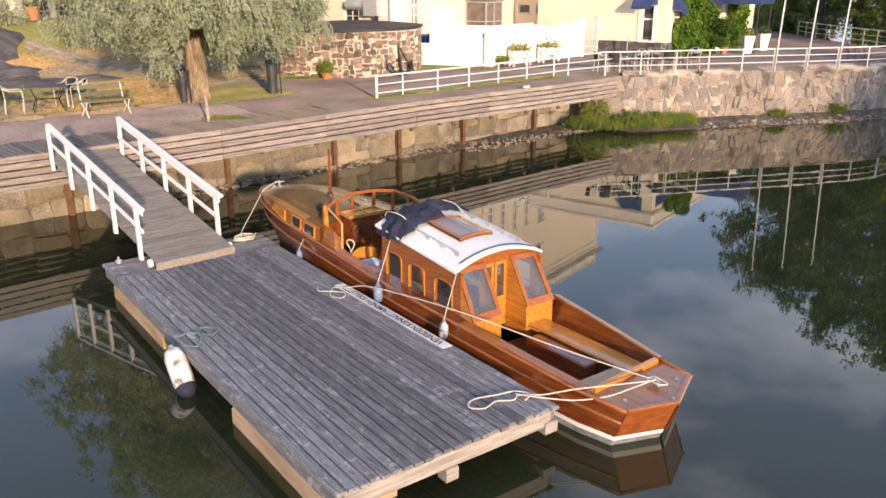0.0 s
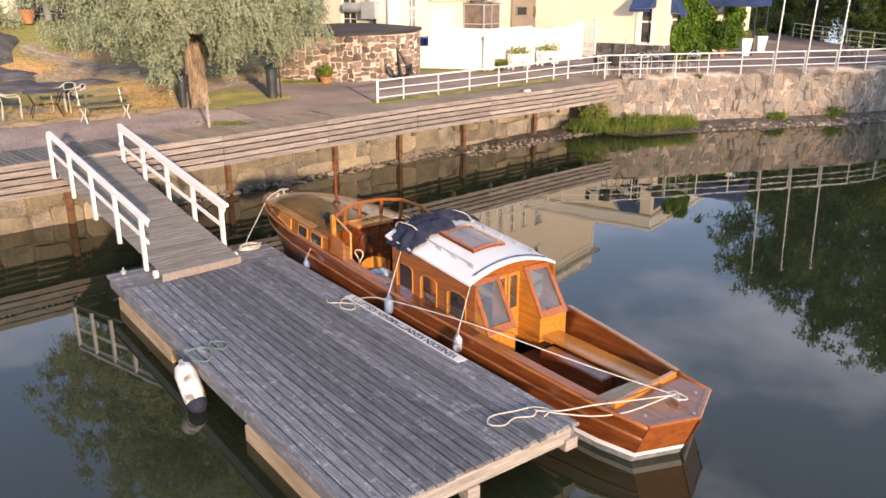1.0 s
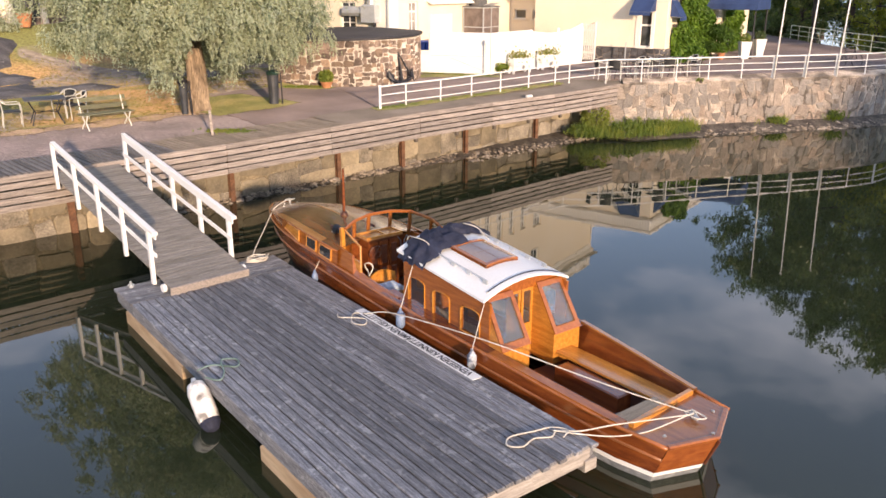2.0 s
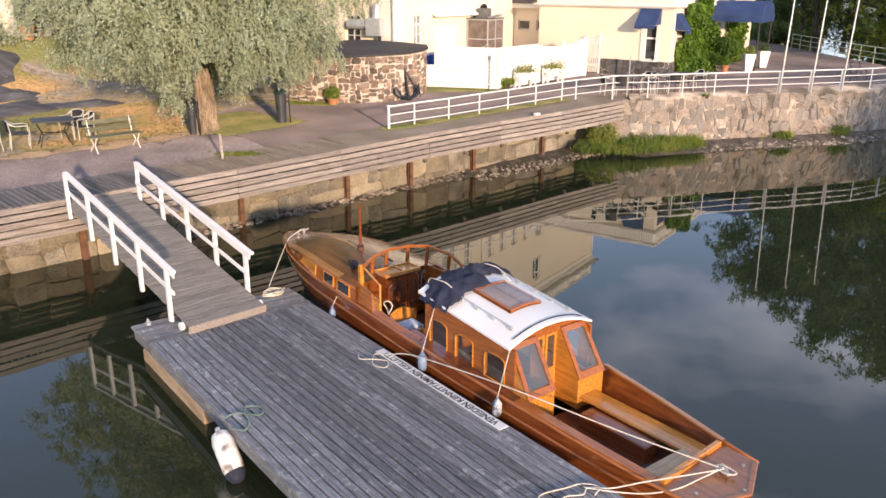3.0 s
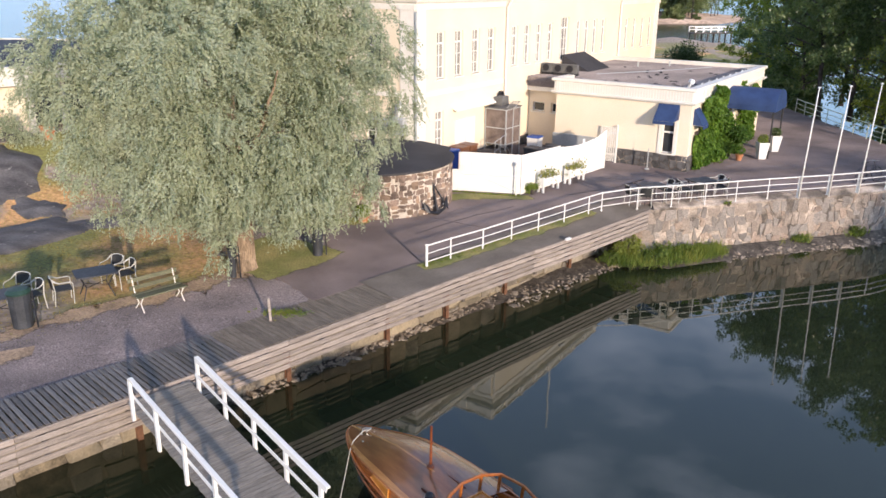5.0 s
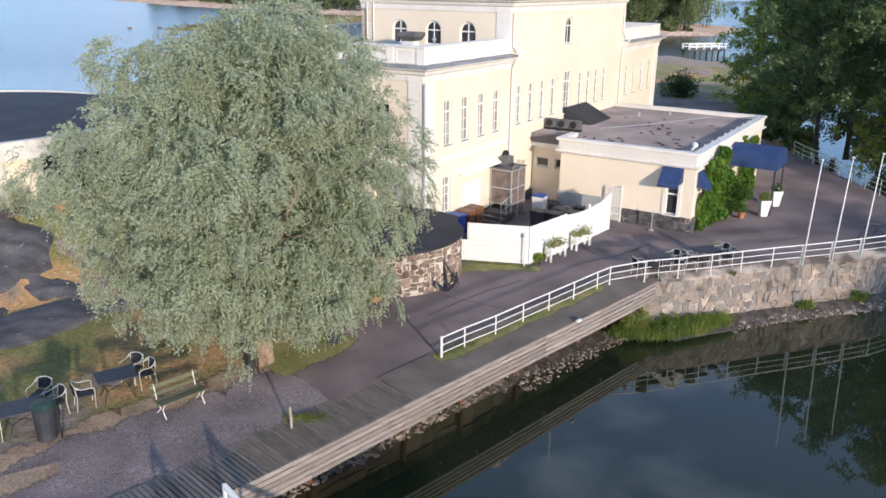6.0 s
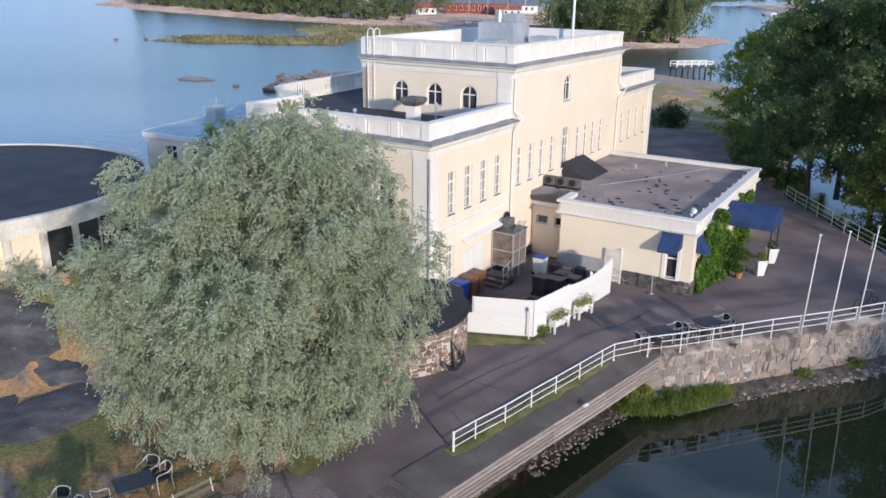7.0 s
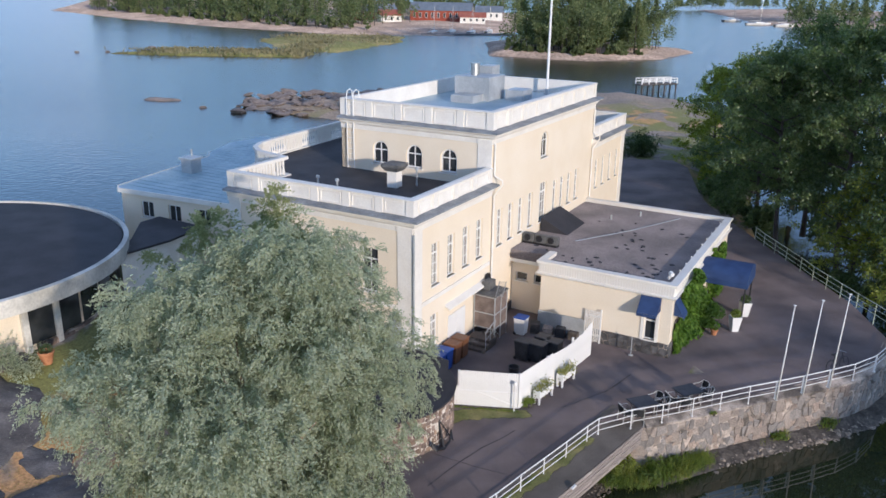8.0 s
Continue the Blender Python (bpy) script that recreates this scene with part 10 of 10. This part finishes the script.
woods("far_woods", "dark woods behind the moored yachts", strip([(236, 436), (300, 412), (420, 430)], 50, 120, 10, 18, 0.5, 1.5) + strip([(288, 690), (330, 720), (420, 770)], 40, 60, 10, 18, 0.5, 1.5), 94)

M_REEDP = leaf_mat("pale_reed", (0.15, 0.145, 0.075), (0.36, 0.31, 0.19), (0.25, 0.225, 0.12), 0.25)


def reeds(name, label, spots, seed):
    r = np.random.default_rng(seed)
    P_ = np.concatenate([np.array([x, y, 0.75]) + r.normal(size=(n, 3)) * np.array([sx, sy, 0.22]) for x, y, sx, sy, n in spots])
    leaves(name, P_, np.array([0, 0, 1.0]) + r.normal(scale=0.35, size=P_.shape), 1.1, 0.5, M_REEDP, label=label, cat="reeds", kind="stuff", seed=seed)


reeds("island_reeds", "pale green reeds on the low islands", [(-52, 243, 6, 4, 900), (-34, 240, 6, 4, 900), (-20, 240, 3, 4, 500), (-16, 268, 4, 8, 900), (-8, 290, 6, 9, 900), (4, 300, 5, 8, 800), (-20, 300, 6, 8, 700)], 95)

# houses of the boat harbour
M_REDW = mat("red_boarding", (0.30, 0.06, 0.035), (0.38, 0.09, 0.05), 0.8, 0.8, 0.1)


def cottage(x, y, yaw, w, d, h, wall, roof, label):
    c_ = thing("harbour_house", label, "house", pose(x, y, 1.6, 0, 0, yaw), group="harbour houses")
    part("wall", Mesh().box((-w / 2, -d / 2, -0.8), (w / 2, d / 2, h)).prism([(-w / 2, 0), (w / 2, 0), (w / 2, 0.01), (-w / 2, 0.01)], h, h + d * 0.3), wall, c_)
    rf_ = Mesh()
    for s_ in (1, -1):
        rf_.add([(-w / 2 - 0.5, s_ * (d / 2 + 0.5), h - 0.2), (w / 2 + 0.5, s_ * (d / 2 + 0.5), h - 0.2), (w / 2 + 0.5, 0, h + d * 0.32), (-w / 2 - 0.5, 0, h + d * 0.32),
                 (-w / 2 - 0.5, s_ * (d / 2 + 0.5), h), (w / 2 + 0.5, s_ * (d / 2 + 0.5), h), (w / 2 + 0.5, 0, h + d * 0.32 + 0.2), (-w / 2 - 0.5, 0, h + d * 0.32 + 0.2)],
                [(0, 1, 2, 3), (7, 6, 5, 4), (0, 4, 5, 1), (0, 3, 7, 4), (1, 5, 6, 2)])
    part("roof", rf_, roof, c_)
    for q in np.arange(-w / 2 + 1.5, w / 2 - 1, 3.0):
        wn = part("window", Mesh().box((float(q), -d / 2 - 0.06, h * 0.35), (float(q) + 1.2, -d / 2 + 0.02, h * 0.8)), M_WHITE, c_, "white window frame")
        part("pane", Mesh().box((float(q) + 0.12, -d / 2 - 0.08, h * 0.35 + 0.12), (float(q) + 1.08, -d / 2 - 0.061, h * 0.8 - 0.12)), M_GLASS, wn)


M_ROOFB = mat("blue_grey_roof", (0.16, 0.19, 0.23), (0.22, 0.25, 0.29), 0.5, 0.6, 0.1)
M_ROOFR = mat("red_tile_roof", (0.33, 0.10, 0.07), (0.42, 0.15, 0.10), 0.5, 0.8, 0.1)
cottage(8, 418, 20, 22, 10, 4.5, M_REDW, M_ROOFB, "red boarded harbour house with grey roof")
cottage(15, 398, 15, 10, 7, 3.6, M_WHITEW, M_ROOFR, "white harbour house with red roof")
cottage(42, 415, -15, 30, 11, 5.5, M_REDW, M_ROOFB, "long red harbour building with grey roof")
cottage(70, 440, -10, 14, 9, 4.0, M_WHITEW, M_ROOFB, "white harbour building with grey roof")
cottage(55, 398, -10, 12, 6, 3.0, M_WHITEW, M_ROOFR, "low white harbour shed")


def yacht(x, y, yaw, ln, label):
    y_ = thing("sailing_yacht", label, "boat", pose(x, y, 0, 0, 0, yaw), group="moored yachts")
    rows_y = []
    for a in np.linspace(0, 1, 9):
        b = ln * 0.15 * (1 - (2 * a - 0.85) ** 2 * (0.95 if a > 0.42 else 0.35))
        b = max(b, 0.03)
        rows_y.append([(ln * (a - 0.5), b * q, 1.1 + 0.25 * a if abs(q) > 0.9 else (-0.2 if abs(q) < 0.6 else 0.3)) for q in (-1, -0.8, -0.5, 0, 0.5, 0.8, 1)])
    part("hull", Mesh().loft(rows_y).loft([[r[0], r[-1]] for r in rows_y]), M_WHITE, y_, "white hull")
    part("coach_roof", Mesh().soft((-ln * 0.12, -ln * 0.07, 1.1), (ln * 0.2, ln * 0.07, 1.65), 0.12), M_WHITE, y_)
    part("mast", Mesh().tube([(ln * 0.08, 0, 1.0), (ln * 0.08, 0, ln * 1.35)], 0.09, 6), M_ALU, y_)
    part("boom", Mesh().tube([(ln * 0.08, 0, 2.3), (-ln * 0.35, 0, 2.2)], 0.10, 6), M_WHITEW, y_)
    part("stay", Mesh().tube([(ln * 0.5, 0, 1.3), (ln * 0.08, 0, ln * 1.33), (-ln * 0.48, 0, 1.2)], 0.025, 4), M_ALU, y_)


for x, y, yaw, ln in ((226, 482, 20, 15), (221, 440, -5, 14), (228, 425, 10, 12), (262, 470, 30, 12)):
    yacht(x, y, yaw, ln, "white sailing yacht moored off the far shore")
for x, y in ((30, 338), (38, 342), (46, 340), (54, 345)):
    yacht(x, y, 60, 8, "small white yacht in the boat harbour")
dock_far = thing("harbour_pontoon", "grey floating pontoon of the boat harbour", "pontoon", pose(40, 333, 0, 0, 0, 5))
part("deck", Mesh().soft((-16, -1.2, 0.0), (22, 1.2, 0.6), 0.05), M_DECK, dock_far)

# footbridge jetty with white railings on the point behind the house
jt = thing("point_jetty", "dark timber jetty with white railings on the point", "jetty", pose(54.0, 154, 0, 0, 0, 15))
part("deck", Mesh().soft((-4.2, -1.1, 1.75), (4.2, 1.1, 1.95), 0.03), M_SOIL, jt)
for x in (-3.9, -1.3, 1.3, 3.9):
    for y in (-0.9, 0.9):
        part("post", Mesh().tube([(x, y, -0.6), (x, y, 1.8)], 0.15, 7), M_SOIL, jt)
for y in (-1.0, 1.0):
    for x in np.linspace(-4.05, 4.05, 6):
        part("post", Mesh().box((float(x) - 0.07, y - 0.07, 1.9), (float(x) + 0.07, y + 0.07, 3.0)), M_WHITE, jt)
    for z in (2.45, 2.95):
        part("rail", Mesh().box((-4.15, y - 0.05, z - 0.07), (4.15, y + 0.05, z + 0.07)), M_WHITE, jt)
solid("bathing_ramp", Mesh().soft((-2.5, -1, 0.2), (2.5, 1, 0.9), 0.08), M_ROCK, "low stone ramp by the jetty", "ramp", pose(50.0, 138, 0, 0, 0, 30))
# bare rocks of the point behind the house
rock_kinds = [pebble(rs, 1.0, 0.55).data("point_rock", M_ROCK) for _ in range(8)]
for i in range(190):
    a = rs.random()
    x, y = lerp(-20, -2, a) + rs.uniform(-4, 9), lerp(132, 158, rs.random()) - 8 * a
    s = rs.choice((0.35, 0.5, 0.7, 0.9, 1.3))
    solid("point_rock", rs.choice(rock_kinds), None, "rounded grey-brown rock on the point", "rock",
          Matrix.LocRotScale((x, y, max(0.1, land_z(x, y)) + 0.1), Euler((rs.uniform(-0.3, 0.3), rs.uniform(-0.3, 0.3), i)), (s * rs.uniform(1, 1.9), s, s * rs.uniform(0.35, 0.75))), group="rocks on the point")
